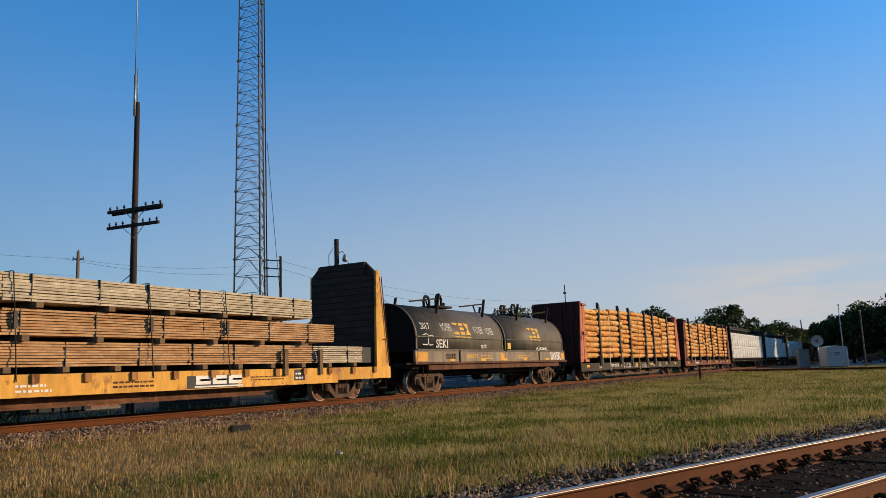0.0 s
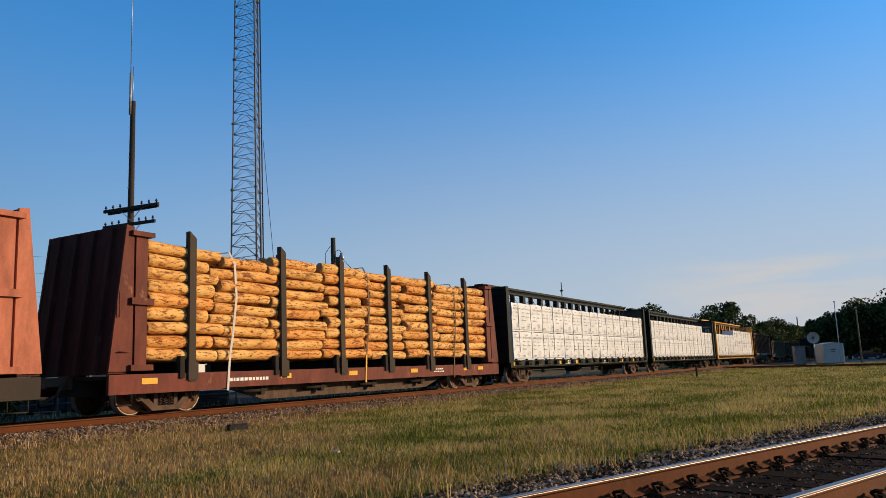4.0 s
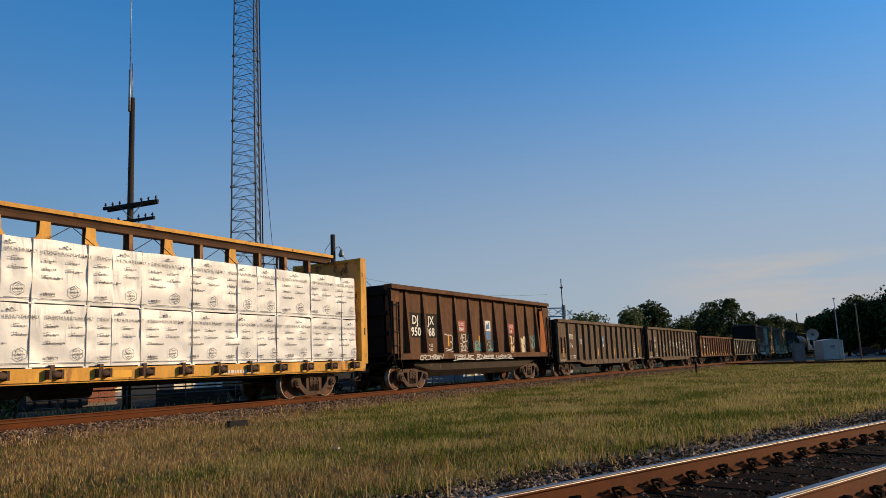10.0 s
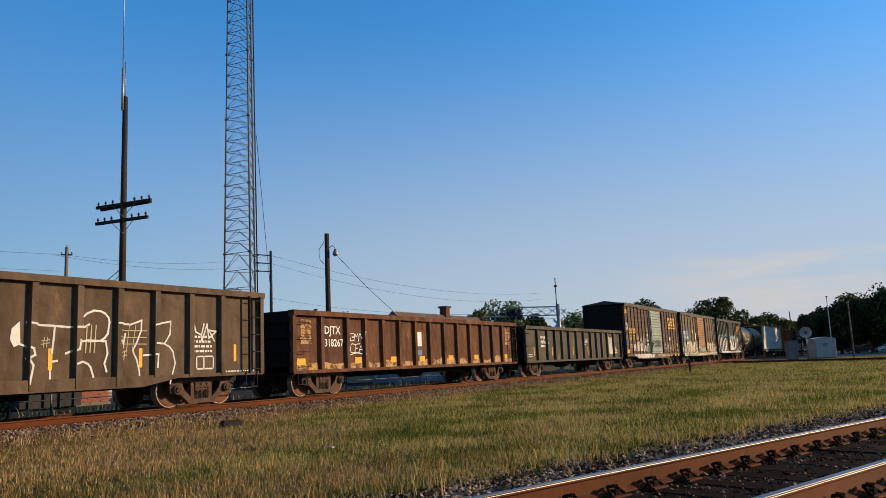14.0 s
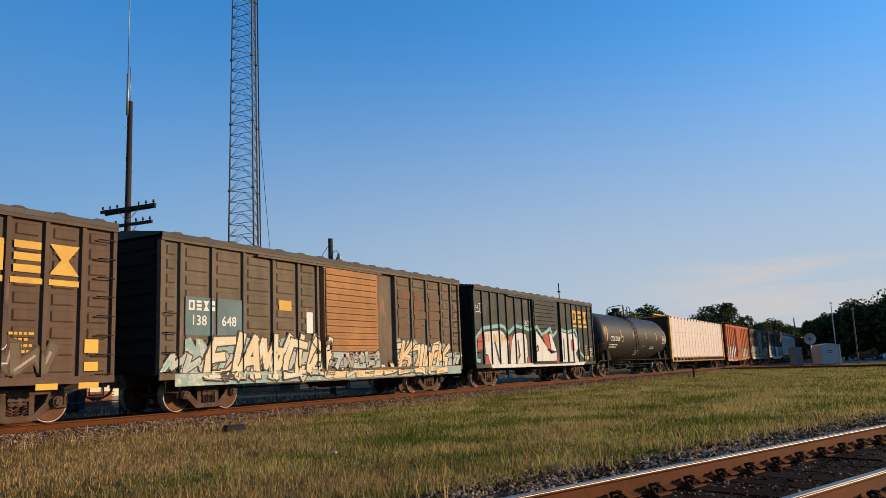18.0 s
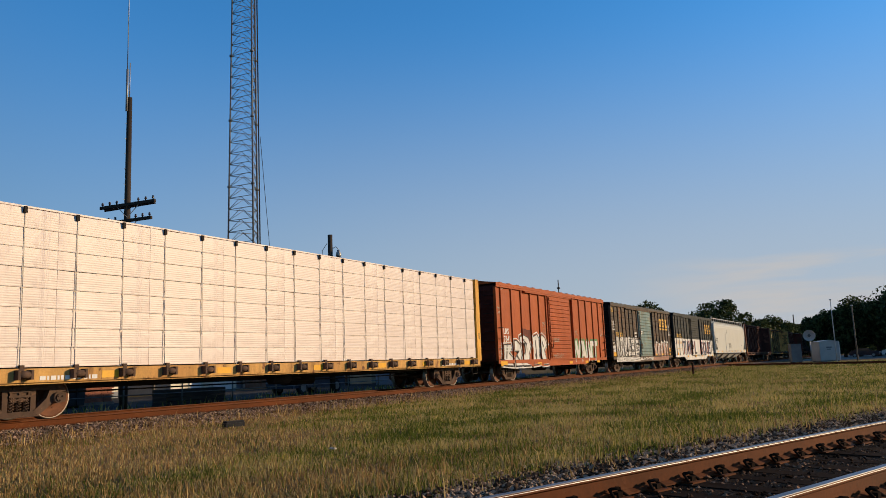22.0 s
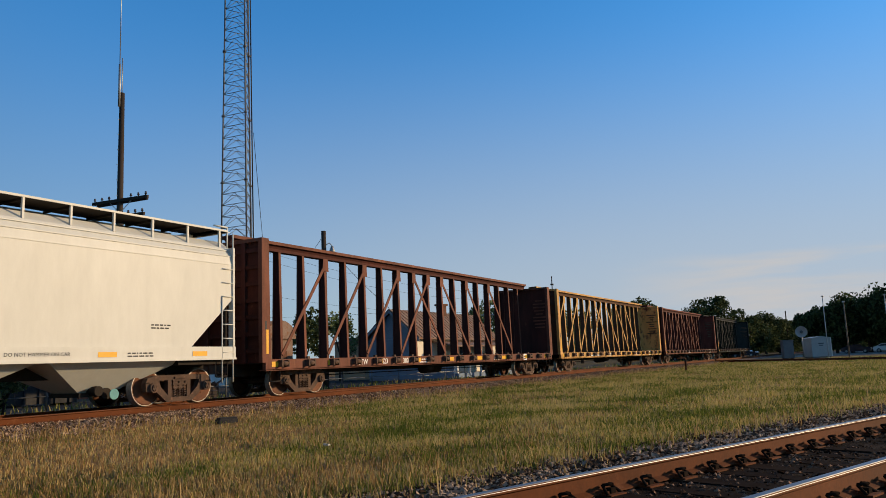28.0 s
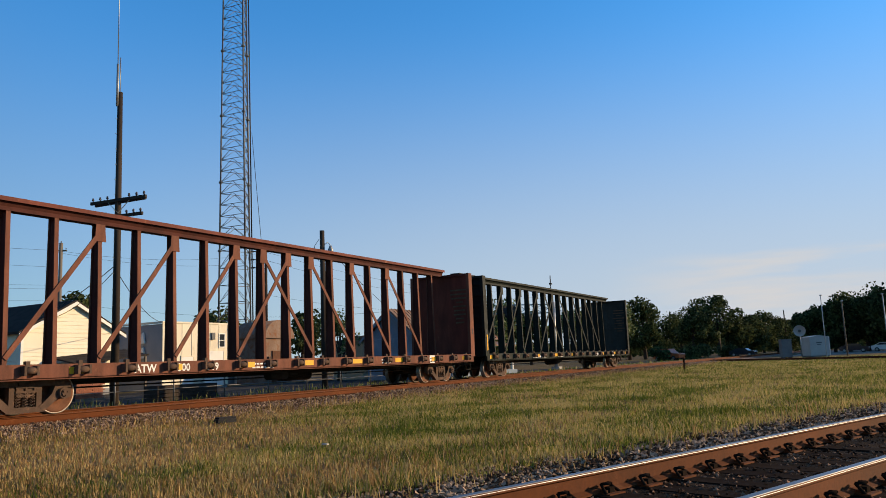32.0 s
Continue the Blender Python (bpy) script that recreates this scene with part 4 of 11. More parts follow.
    part("far_wall", Geo().box(a + 0.02, b - 0.02, -SIDE - 0.08, -SIDE, low + 0.1, H - 0.1), paint, car)
    ladder(car, a + 0.30, low + 0.05, low + 1.75, w=0.40, n=4, rails=False)
    ladder(car, b - 0.30, low + 0.05, H - 0.3, w=0.40, rails=False)
    for k in range(8):
        z = low + 0.2 + k * 0.42
        part("end_rung", Geo().path([(a, SIDE + 0.15, z), (a - 0.09, SIDE + 0.15, z), (a - 0.09, SIDE + 0.6, z), (a, SIDE + 0.6, z)], 0.014, 6), P_UNDER, car)
    running_gear(car, L, 2.0, low=low)
    brake_gear(car, L)
    real = [f for f in faces if not callable(f[2])]
    return car, real, faces


def add_boxcars():
    cars = []
    # brown boxcar with a grey-green door
    posts = [-7.01, -6.13, -5.25, -4.36, -3.48, -2.60, -1.72, 2.55, 3.45, 4.32, 5.20, 6.06, 6.95]
    car, F, FS = boxcar(15.63, 4.5, P_B12, P_DOOR12, "weathered brown steel boxcar with grey-green sliding door", posts, (-1.39, 1.78), sill_drop=0.35)
    g = Geo()
    for k in range(3):
        emblem(g, k, (4.40, 5.28, 6.14)[k], 2.95, 0.72, 0.9, F)
    write(g, "50", -6.85, 1.98, 0.34, F, bold=0.02); write(g, "77", -5.98, 1.98, 0.34, F, bold=0.02); write(g, "94", -5.1, 1.98, 0.34, F, bold=0.02)
    emblem(g, 0, -6.88, 2.45, 0.3, 0.34, F, False); emblem(g, 1, -6.5, 2.45, 0.28, 0.34, F, False); emblem(g, 2, -5.98, 2.45, 0.3, 0.34, F, False); emblem(g, 3, -5.6, 2.45, 0.3, 0.34, F, False)
    bars(g, -6.8, 1.45, 0.6, 0.3, F, 2); bars(g, 5.3, 1.5, 0.55, 0.5, F, 4)
    for k in range(4):
        lay(g, [(-7.65, 4.05 - k * 0.07), (-7.15, 4.05 - k * 0.07), (-7.15, 4.09 - k * 0.07), (-7.65, 4.09 - k * 0.07)], F, 0.006)
    part("lettering", g, P_GOLD, car, "worn yellow stencilled lettering")
    g = Geo(); r = random.Random(4)
    for x, z, w, h in ((-7.6, 2.7, 0.55, 0.5), (-4.3, 1.9, 0.5, 0.3), (2.3, 1.3, 3.0, 0.55), (-2.3, 2.0, 0.15, 0.9)):
        tag(g, r, x, z, w, h, F)
    for x, z, w, h in ((-2.3, 1.9, 0.4, 0.12), (4.45, 2.0, 0.5, 0.28), (-2.3, 2.3, 0.3, 0.15), (-2.3, 1.6, 0.3, 0.15), (0.95, 0.98, 0.3, 0.1)):
        lay(g, [(x, z), (x + w, z + 0.02), (x + w, z + h), (x, z + h - 0.02)], F, 0.006)
    part("graffiti", g, G_WHITE, car, "faded white spray-painted scrawls")
    mural(car, 11, -3.9, -0.9, 0.70, 0.95, 7, [FS[-1]], G_WHITE, G_WHITE, G_PALEGOLD, label="pale faded letters along the sill")
    g = Geo()
    fan(g, [(-6.05, 0.97), (-1.9, 0.97), (-1.9, 0.72), (-4.2, 0.66), (-5.0, 0.68), (-5.95, 0.86)], [FS[-1]], 0.004)
    for x, z, w, h in ((-5.28, 1.2, 0.82, 0.68), (-4.34, 1.2, 0.8, 0.6), (-6.1, 1.2, 0.72, 0.5), (-3.42, 1.2, 0.72, 0.4)):
        lay(g, [(x, z), (x + w, z), (x + w, z + h), (x, z + h * 0.9)], F, 0.004)
    for x, z in ((-5.25, 1.75), (-4.36, 1.7), (-3.48, 2.5), (-2.6, 1.6)):
        lay(g, [(x - 0.05, 1.0), (x + 0.05, 1.0), (x + 0.05, z), (x - 0.05, z)], F, 0.004)
    part("paint_patch", g, G_WASH, car, "flaking white wash over the lower panels")
    mural(car, 13, 2.0, 6.0, 1.1, 1.75, 6, F, P_B13, P_B12, G_PALEGOLD, label="faded brown letters")
    mural(car, 14, 0.2, 3.9, 0.74, 0.95, 8, [FS[-1]], G_PALEGOLD, P_B12, P_B13, label="small faded scrawl")
    mural(car, 15, -0.6, 1.2, 1.5, 2.0, 4, F, G_DARK, P_DOOR12, G_DARK, label="thin black scrawl on the door")
    g = Geo()
    for x, z, w, h in ((-7.78, 1.4, 0.6, 0.9), (-3.4, 1.7, 0.7, 0.45), (-2.5, 1.1, 0.75, 0.6)):
        lay(g, [(x, z), (x + w, z), (x + w, z + h), (x, z + h)], F, 0.003)
    part("paint_patch", g, P_SLATE, car, "slate-grey overpainted patch")
    reflectors(car, (-7.62,), 1.05, F, 0.62, 0.26); reflectors(car, (-3.9, -1.2, 1.7, 2.2, 4.5, 5.9, 6.9), 0.72, [FS[-1]], 0.5, 0.13)
    reflectors(car, (7.05,), 1.5, F, 0.35, 0.3); reflectors(car, (7.05,), 1.1, F, 0.35, 0.2)
    cars.append((car, 12))

    # grey-brown boxcar with an orange door and a yellow mural
    posts = [-7.11, -6.03, -4.86, -3.65, -2.53, -1.6, 2.9, 4.0, 5.1, 6.2, 7.05]
    car, F, FS = boxcar(15.56, 4.5, P_B13, P_DOOR13, "grey-brown steel boxcar with faded orange sliding door", posts, (-1.37, 1.64), sill_drop=0.35)
    g = Geo()
    for x in (-6.95, -5.85):
        lay(g, [(x, 1.95), (x + 0.95, 1.95), (x + 0.95, 2.95), (x, 2.95)], F, 0.004)
    part("number_panel", g, P_PANELBLUE, car, "blue-grey repainted number panel")
    g = Geo()
    emblem(g, 0, -6.85, 2.6, 0.2, 0.26, F, False, 0.009); emblem(g, 1, -6.6, 2.6, 0.2, 0.26, F, False, 0.009); emblem(g, 2, -6.35, 2.6, 0.2, 0.26, F, False, 0.009); emblem(g, 3, -6.12, 2.6, 0.2, 0.26, F, False, 0.009); write(g, "138", -6.78, 2.22, 0.27, F, 0.009, bold=0.02); write(g, "648", -5.7, 2.22, 0.27, F, 0.009, bold=0.02)
    lay(g, [(-2.15, 2.1), (-1.85, 2.1), (-1.85, 2.75), (-2.15, 2.75)], F, 0.006)
    part("lettering", g, P_WHITE, car, "white stencilled lettering")
    g = Geo(); lay(g, [(-3.4, 2.75), (-2.85, 2.75), (-2.85, 3.05), (-3.4, 3.05)], F, 0.006); part("notice", g, P_GOLD, car, "yellow notice plate")
    g = Geo(); r = random.Random(3)
    for x in (3.0, 4.1, 5.2, 2.0):
        for k in range(5):
            z, u, w = 2.05 + k * 0.36, x + r.uniform(0.0, 0.15), r.uniform(0.55, 0.85)
            fan(g, [(u, z), (u + w, z + r.uniform(-0.05, 0.05)), (u + w + r.uniform(-0.1, 0.05), z + 0.3), (u + 0.05, z + 0.33)], F, 0.003 + 0.0002 * k)
    part("paint_patch", g, P_RUSTWASH, car, "thin rusty orange wash over the panels")
    g = Geo()
    for a_, b_, c_ in ((-6.95, -1.55, 31), (1.75, 6.5, 32)):
        r = random.Random(c_)
        x = a_
        while x < b_:
            w = r.uniform(0.35, 0.8)
            fan(g, [(x, 0.98), (min(x + w, b_), 0.98), (min(x + w, b_), r.uniform(1.6, 2.0)), (x + w * 0.5, r.uniform(1.8, 2.05)), (x, r.uniform(1.6, 1.95))], F, 0.0032)
            x += w
    lay(g, [(-7.3, 0.66), (7.65, 0.66), (7.65, 0.97), (-7.3, 0.97)], [FS[-1]], 0.003)
    part("graffiti_ground", g, G_AQUA, car, "pale aqua sprayed background with white dots")
    mural(car, 26, -7.7, 7.6, 1.0, 1.5, 26, F, G_GREY, G_DARK, G_MINT, lean=0.5, label="small grey and mint sprayed shapes")
    mural(car, 21, -6.3, -1.6, 0.75, 1.98, 8, F + [FS[-1]], G_CREAM, G_DARK, G_WHITE, G_BLUE, 0.05, lean=0.3, lift=0.013, fat=0.40)
    mural(car, 22, 1.9, 6.2, 0.75, 1.9, 8, F + [FS[-1]], G_CREAM, G_DARK, G_ORANGE, G_TEAL, 0.05, lean=0.3, lift=0.013, fat=0.38)
    mural(car, 23, -1.3, 1.6, 1.05, 1.45, 7, F, G_PALEGOLD, G_DARK, G_BLUE)
    mural(car, 24, -1.4, 1.9, 0.70, 0.95, 6, [FS[-1]], G_CREAM, G_DARK, G_ORANGE)
    reflectors(car, (-6.5, -3.4, -2.2, 0.5, 2.6, 5.3, 6.8), 1.08, F, 0.55, 0.16)
    cars.append((car, 13))

    # black boxcar with tall white letters
    posts = [-6.93, -6.1, -5.26, -4.4, -3.47, -2.53, -1.7, 2.5, 3.45, 4.32, 5.19, 6.06, 6.95]
    car, F, FS = boxcar(15.6, 4.43, P_BLACK, P_BLACK, "black steel boxcar with tall white graffiti letters", posts, (-1.41, 1.57), waffle=False, sill_drop=0.17)
    g = Geo()
    for k in range(3):
        emblem(g, k, 4.45 + k * 0.87, 2.95, 0.62, 0.95, F)
    bars(g, 6.15, 1.4, 0.5, 0.6, F, 4, seed=5)
    write(g, "13", -6.78, 2.0, 0.36, F, 0.02, bold=0.02); write(g, "06", -5.95, 2.0, 0.36, F, 0.02, bold=0.02); write(g, "84", -5.1, 2.0, 0.36, F, 0.02, bold=0.02)
    part("lettering", g, P_GOLD, car, "yellow stencilled lettering")
    gt, gw, gr, gk = Geo(), Geo(), Geo(), Geo()
    tops = [(-7.6, 2.15), (-6.9, 2.6), (-5.1, 2.75), (-4.7, 2.7), (-4.3, 2.4), (-3.4, 2.8), (-1.8, 2.65), (-1.1, 2.8), (-0.5, 2.4), (0.65, 2.75), (0.95, 2.35), (1.9, 2.8), (3.4, 2.65), (4.8, 2.8), (5.05, 2.45), (5.25, 1.6), (6.1, 1.2)]
    stroke(gt, tops, 0.17, F, 0.006)
    stroke(gt, [(-7.7, 2.15), (-7.75, 1.5), (-7.7, 1.2), (-7.35, 1.15)], 0.16, F, 0.006)
    letters = [[(-6.95, 2.43), (-5.15, 2.55), (-4.8, 2.45), (-4.4, 2.05), (-4.45, 0.95), (-6.3, 0.95), (-6.55, 1.4), (-6.9, 1.45)],
               [(-4.0, 2.0), (-3.65, 2.4), (-2.9, 2.5), (-2.25, 2.4), (-2.1, 2.0), (-2.12, 1.35), (-2.35, 0.95), (-4.2, 0.95), (-4.15, 1.35)],
               [(-1.3, 2.6), (-0.9, 2.4), (0.6, 1.45), (1.4, 1.55), (1.35, 1.05), (-1.38, 1.05)], [(0.45, 2.5), (0.75, 2.5), (1.4, 1.55), (0.65, 1.6)],
               [(1.8, 2.35), (2.35, 2.65), (3.38, 2.6), (3.42, 0.95), (1.62, 0.95), (1.55, 1.95)],
               [(3.63, 2.55), (4.5, 2.63), (5.0, 2.3), (5.1, 1.75), (4.7, 1.45), (5.2, 0.97), (3.58, 0.97)]]
    for p in letters:
        fan(gw, p, F, 0.009)
        stroke(gk, p + p[:1], 0.05, F, 0.0105)
    for p in ([(-7.4, 2.25), (-7.05, 2.38), (-7.0, 1.65), (-7.55, 1.6)], [(-6.95, 1.4), (-6.5, 1.35), (-6.3, 0.95), (-6.8, 0.95)], [(-4.3, 2.2), (-3.85, 2.35), (-4.1, 1.45)], [(-0.5, 2.4), (0.3, 2.5), (0.6, 1.65), (0.0, 1.8)], [(-2.3, 0.95), (-2.1, 1.35), (-1.8, 0.95)], [(3.95, 2.25), (4.3, 2.2), (4.35, 1.65), (4.05, 1.55)], [(1.35, 0.95), (1.5, 1.5), (1.62, 0.95)]):
        fan(gr, p, F, 0.012)
    for p in ([(-5.75, 1.95), (-5.4, 1.15)], [(-3.2, 2.05), (-3.1, 1.4), (-3.35, 1.1)], [(2.33, 2.25), (1.98, 1.3)], [(2.9, 2.2), (2.85, 1.2)]):
        stroke(gk, p, 0.17, F, 0.012)
    lay(gw, [(-6.3, 0.81), (5.6, 0.80), (6.1, 0.98), (-6.4, 0.98)], [FS[-1]], 0.004)
    part("graffiti_edge", gk, G_DARK, car)
    part("graffiti_outline", gt, G_MINT, car, "jagged mint-green spray line")
    part("graffiti", gw, G_WHITE, car, "tall white spray-painted letters")
    part("graffiti_stroke", gr, G_REDP, car)
    g = Geo(); r = random.Random(9)
    tag(g, r, -7.6, 3.3, 0.5, 0.4, F); tag(g, r, -2.4, 2.85, 0.55, 0.35, F, strokes=7); tag(g, r, 6.9, 1.3, 0.5, 0.5, F)
    part("graffiti", g, G_WHITE, car)
    reflectors(car, (6.45,), 1.1, F, 0.4, 0.22)
    cars.append((car, 14))

    # red boxcar
    posts = [-7.2, -6.04, -4.9, -3.77, -2.65, -1.69, 2.25, 3.37, 4.53, 5.70, 6.78]
    car, F, FS = boxcar(15.58, 4.55, P_RED, P_RED, "orange-red steel boxcar with closed ribbed sliding door", posts, (-1.53, 1.55), waffle=False, sill_drop=0.33)
    g = Geo()
    write(g, "LRS", -7.05, 2.2, 0.28, F, 0.016, bold=0.03); write(g, "7641", -7.05, 1.84, 0.29, F, 0.016, bold=0.03); bars(g, -7.0, 1.4, 0.85, 0.3, F, 2, 0.02)
    write(g, "7641", -7.1, 4.3, 0.1, F)
    part("lettering", g, P_WHITE, car, "white stencilled lettering")
    ALL = F + [FS[-1]]
    gf, ge, gl = Geo(), Geo(), Geo()
    for n, p in enumerate(([(-7.2, 1.7), (-7.2, 1.3), (-7.3, 0.75), (-6.2, 0.7), (-6.1, 1.1), (-6.5, 1.3), (-6.2, 1.5), (-6.3, 1.72)],
              [(-6.0, 1.9), (-6.0, 1.4), (-5.4, 1.4), (-6.0, 0.95), (-5.95, 0.7), (-5.15, 0.7), (-5.05, 1.2), (-5.2, 1.7), (-5.6, 1.9)],
              [(-5.25, 2.1), (-4.75, 2.2), (-4.2, 2.05), (-3.9, 1.65), (-4.2, 1.25), (-4.15, 0.7), (-5.05, 0.7), (-5.15, 1.1), (-4.75, 1.4), (-4.6, 1.75), (-5.2, 1.8)],
              [(-3.7, 2.1), (-3.1, 2.25), (-2.85, 2.05), (-2.9, 0.75), (-3.75, 0.7), (-3.6, 1.4)], [(-2.8, 2.1), (-2.5, 2.27), (-2.0, 2.05), (-1.8, 1.7), (-2.2, 1.45), (-1.8, 0.72), (-2.5, 0.7), (-2.75, 1.2)])):
        fan(gf, p, ALL, 0.007 + 0.001 * n)
        stroke(ge, p + p[:1], 0.055, ALL, 0.0125 + 0.004 * (n % 2))
        stroke(gl, grow(p, 0.11) + grow(p, 0.11)[:1], 0.06, ALL, 0.004)
    for p in ([(-4.9, 1.95), (-4.45, 1.75), (-4.7, 1.25)], [(-3.3, 1.9), (-3.25, 1.1)], [(-2.4, 1.85), (-2.3, 1.65)], [(-6.7, 1.75), (-6.8, 1.1)], [(-5.6, 1.15), (-5.4, 1.0)]):
        stroke(ge, p, 0.11, ALL, 0.0135)
    fan(ge, [(-3.45, 1.2), (-3.3, 1.35), (-3.15, 1.15), (-3.3, 0.95)], ALL, 0.014)
    part("graffiti_line", gl, G_WHITE, car); part("graffiti", gf, G_WHITE, car, "large white spray-painted letters"); part("graffiti_edge", ge, G_DARK, car)
    gd, gw, gs = Geo(), Geo(), Geo()
    for f in F:
        lay(gs, [(1.9, 1.0), (6.1, 1.0), (6.3, 2.0), (1.75, 2.0)], [f], 0.004)
    for dx, dz in ((0.10, 0.05), (0.16, 0.10)):
        write(gd, "WANT", 1.85 + dx, 0.86 + dz, 1.1, F, 0.007 + dx * 0.02, width=4.4, bold=0.11)
    write(gw, "WANT", 1.85, 0.87, 1.1, F, 0.013, width=4.4, bold=0.08)
    part("graffiti_halo", gs, P_REDWASH, car); part("graffiti_edge", gd, G_GREEN, car); part("graffiti", gw, G_WHITE, car, "white spray-painted word with green edges")
    g = Geo(); r = random.Random(12)
    for x, z, w, h in ((-7.6, 3.1, 0.3, 0.4), (-2.3, 2.3, 0.4, 0.7), (-7.65, 0.9, 0.5, 0.9), (-1.2, 1.9, 0.8, 0.2), (2.3, 2.3, 0.7, 0.4), (6.9, 2.3, 0.5, 0.5), (-1.3, 1.0, 1.4, 0.3)):
        tag(g, r, x, z, w, h, F, t=0.025)
    part("graffiti", g, G_PALEGOLD, car, "thin white outlined graffiti")
    g = Geo(); lay(g, [(-4.4, 1.9), (-3.8, 1.9), (-3.8, 2.45), (-4.4, 2.45)], F, 0.005); lay(g, [(-5.0, 2.2), (-4.4, 2.2), (-4.4, 2.5), (-5.0, 2.5)], F, 0.005)
    part("paint_patch", g, P_MAROON, car, "brown touched-up patch")
    reflectors(car, (-7.6,), 0.72, [FS[-1]], 0.7, 0.22); reflectors(car, (-3.3, 1.2, 3.8, 5.9), 0.70, [FS[-1]], 0.5, 0.13)
    cars.append((car, 17))

    # dark brown boxcar with a blue-grey door
    posts = [-6.98, -6.14, -5.3, -4.46, -3.62, -2.74, -1.75, 2.5, 3.4, 4.3, 5.2, 6.1, 6.95]
    car, F, FS = boxcar(15.62, 4.5, P_B18, P_DOOR18, "dark brown steel boxcar with blue-grey sliding door", posts, (-1.43, 1.62), sill_drop=0.35)
    g = Geo()
    for k in range(3):
        emblem(g, k, 4.45 + k * 0.9, 3.0, 0.62, 0.85, F)
    for k, x in enumerate((-6.85, -6.5, -6.0, -5.65)):
        emblem(g, k, x, 2.3, 0.27, 0.3, F, False)
    for k in range(4):
        lay(g, [(-7.65, 4.15 - k * 0.07), (-7.2, 4.15 - k * 0.07), (-7.2, 4.19 - k * 0.07), (-7.65, 4.19 - k * 0.07)], F, 0.006)
    part("lettering", g, P_GOLD, car, "rusty yellow stencilled lettering")
    g = Geo()
    fan(g, [(-7.2, 0.66), (-1.9, 0.64), (-1.8, 0.97), (-7.2, 0.97)], [FS[-1]], 0.003)
    lay(g, [(-6.95, 1.0), (-1.8, 1.0), (-1.8, 2.25), (-6.95, 2.3)], F, 0.003)
    part("graffiti_ground", g, G_GREY, car, "silver sprayed background")
    gp = Geo()
    fan(gp, [(1.84, 0.69), (6.5, 0.66), (6.7, 0.97), (1.8, 0.97)], [FS[-1]], 0.003)
    fan(gp, [(1.78, 1.02), (6.7, 1.02), (6.8, 1.9), (5.3, 2.0), (4.2, 1.95), (2.6, 1.9)], F, 0.003)
    part("graffiti_ground", gp, G_PINKISH, car, "dusty pink sprayed background")
    mural(car, 41, -6.9, -1.9, 1.05, 2.28, 8, F, G_WHITE, G_DARK, G_DARK, lean=0.1, lift=0.013, fat=0.38)
    mural(car, 46, -6.9, -1.9, 1.05, 1.7, 13, F, G_DARK, G_WHITE, G_GREY, lean=-0.4, label="black and white sprayed shapes")
    gw = Geo()
    for x, h in ((1.9, 1.75), (2.9, 2.05), (3.7, 1.9), (4.4, 2.1), (5.3, 2.15), (6.1, 2.1)):
        stroke(gw, [(x, 1.2), (x + 0.35, h), (x + 0.75, h - 0.1), (x + 0.85, 1.5)], 0.13, F, 0.008)
        stroke(gw, [(x + 0.3, 1.05), (x + 0.55, 1.6)], 0.06, F, 0.010)
    part("graffiti", gw, G_WHITE, car, "white tops of sprayed letters")
    mural(car, 43, -7.1, -1.9, 0.68, 0.95, 9, [FS[-1]], G_WHITE, G_GREY, G_DARK); mural(car, 45, -1.6, 1.8, 0.72, 0.92, 8, [FS[-1]], G_WHITE, P_B18, G_CREAM, label="small white scrawl")
    g = Geo(); r = random.Random(17)
    write(g, "50", -6.85, 1.78, 0.33, F, 0.02, bold=0.02); write(g, "75", -6.0, 1.78, 0.33, F, 0.02, bold=0.02); write(g, "40", -5.15, 1.78, 0.33, F, 0.02, bold=0.02)
    for x, z, w, h in ((-7.65, 2.75, 0.6, 0.6), (-7.65, 1.7, 0.5, 0.4), (7.1, 2.5, 0.4, 0.9), (-6.9, 0.85, 1.2, 0.2), (-2.5, 2.6, 0.5, 0.1), (1.0, 0.8, 2.0, 0.15)):
        tag(g, r, x, z, w, h, F)
    for x, z, w, h in ((-1.3, 2.55, 0.35, 0.12), (-1.2, 2.7, 0.35, 0.1), (-2.4, 2.35, 0.4, 0.1), (-7.6, 1.3, 0.5, 0.4)):
        lay(g, [(x, z), (x + w, z), (x + w, z + h), (x, z + h)], F, 0.007)
    part("graffiti", g, G_WHITE, car, "white spray-painted scrawls")
    reflectors(car, (-7.6,), 1.02, F, 0.6, 0.3); reflectors(car, (-6.5, -3.4, 2.8, 4.6, 6.9), 1.02, F, 0.5, 0.15); reflectors(car, (7.15,), 1.3, F, 0.35, 0.3)
    cars.append((car, 18))

    # black boxcar with a white lower band
    posts = [-7.21, -6.2, -5.12, -4.0, -2.95, -1.88, 2.5, 3.5, 4.5, 5.5, 6.5, 7.2]
    car, F, FS = boxcar(15.9, 4.5, P_BLACK, P_BLACK, "black steel boxcar with white painted lower half", posts, (-1.73, 1.44), sill_paint=G_WHITE, band=True, sill_drop=0.4)
    g = Geo()
    for f in F:
        lay(g, [(-7.93, 0.99), (7.93, 0.99), (7.93, 2.33), (-7.93, 2.43)], [f], 0.004)
    part("white_band", g, G_WHITE, car, "white rolled-on paint band")
    gd, gb, gr, gl = Geo(), Geo(), Geo(), Geo()
    for text, x, w in (("T", -5.05, 1.05), ("A", -3.7, 1.0), ("W", -2.65, 1.2), ("L", -1.05, 0.95), ("E", 1.3, 0.9), ("S", 2.35, 0.9), ("Q", 3.4, 1.05), ("U", 4.6, 0.95), ("E", 5.7, 0.85)):
        write(gr, text, x - 0.09, 1.08, 1.18, F, 0.008, width=w, bold=0.02)
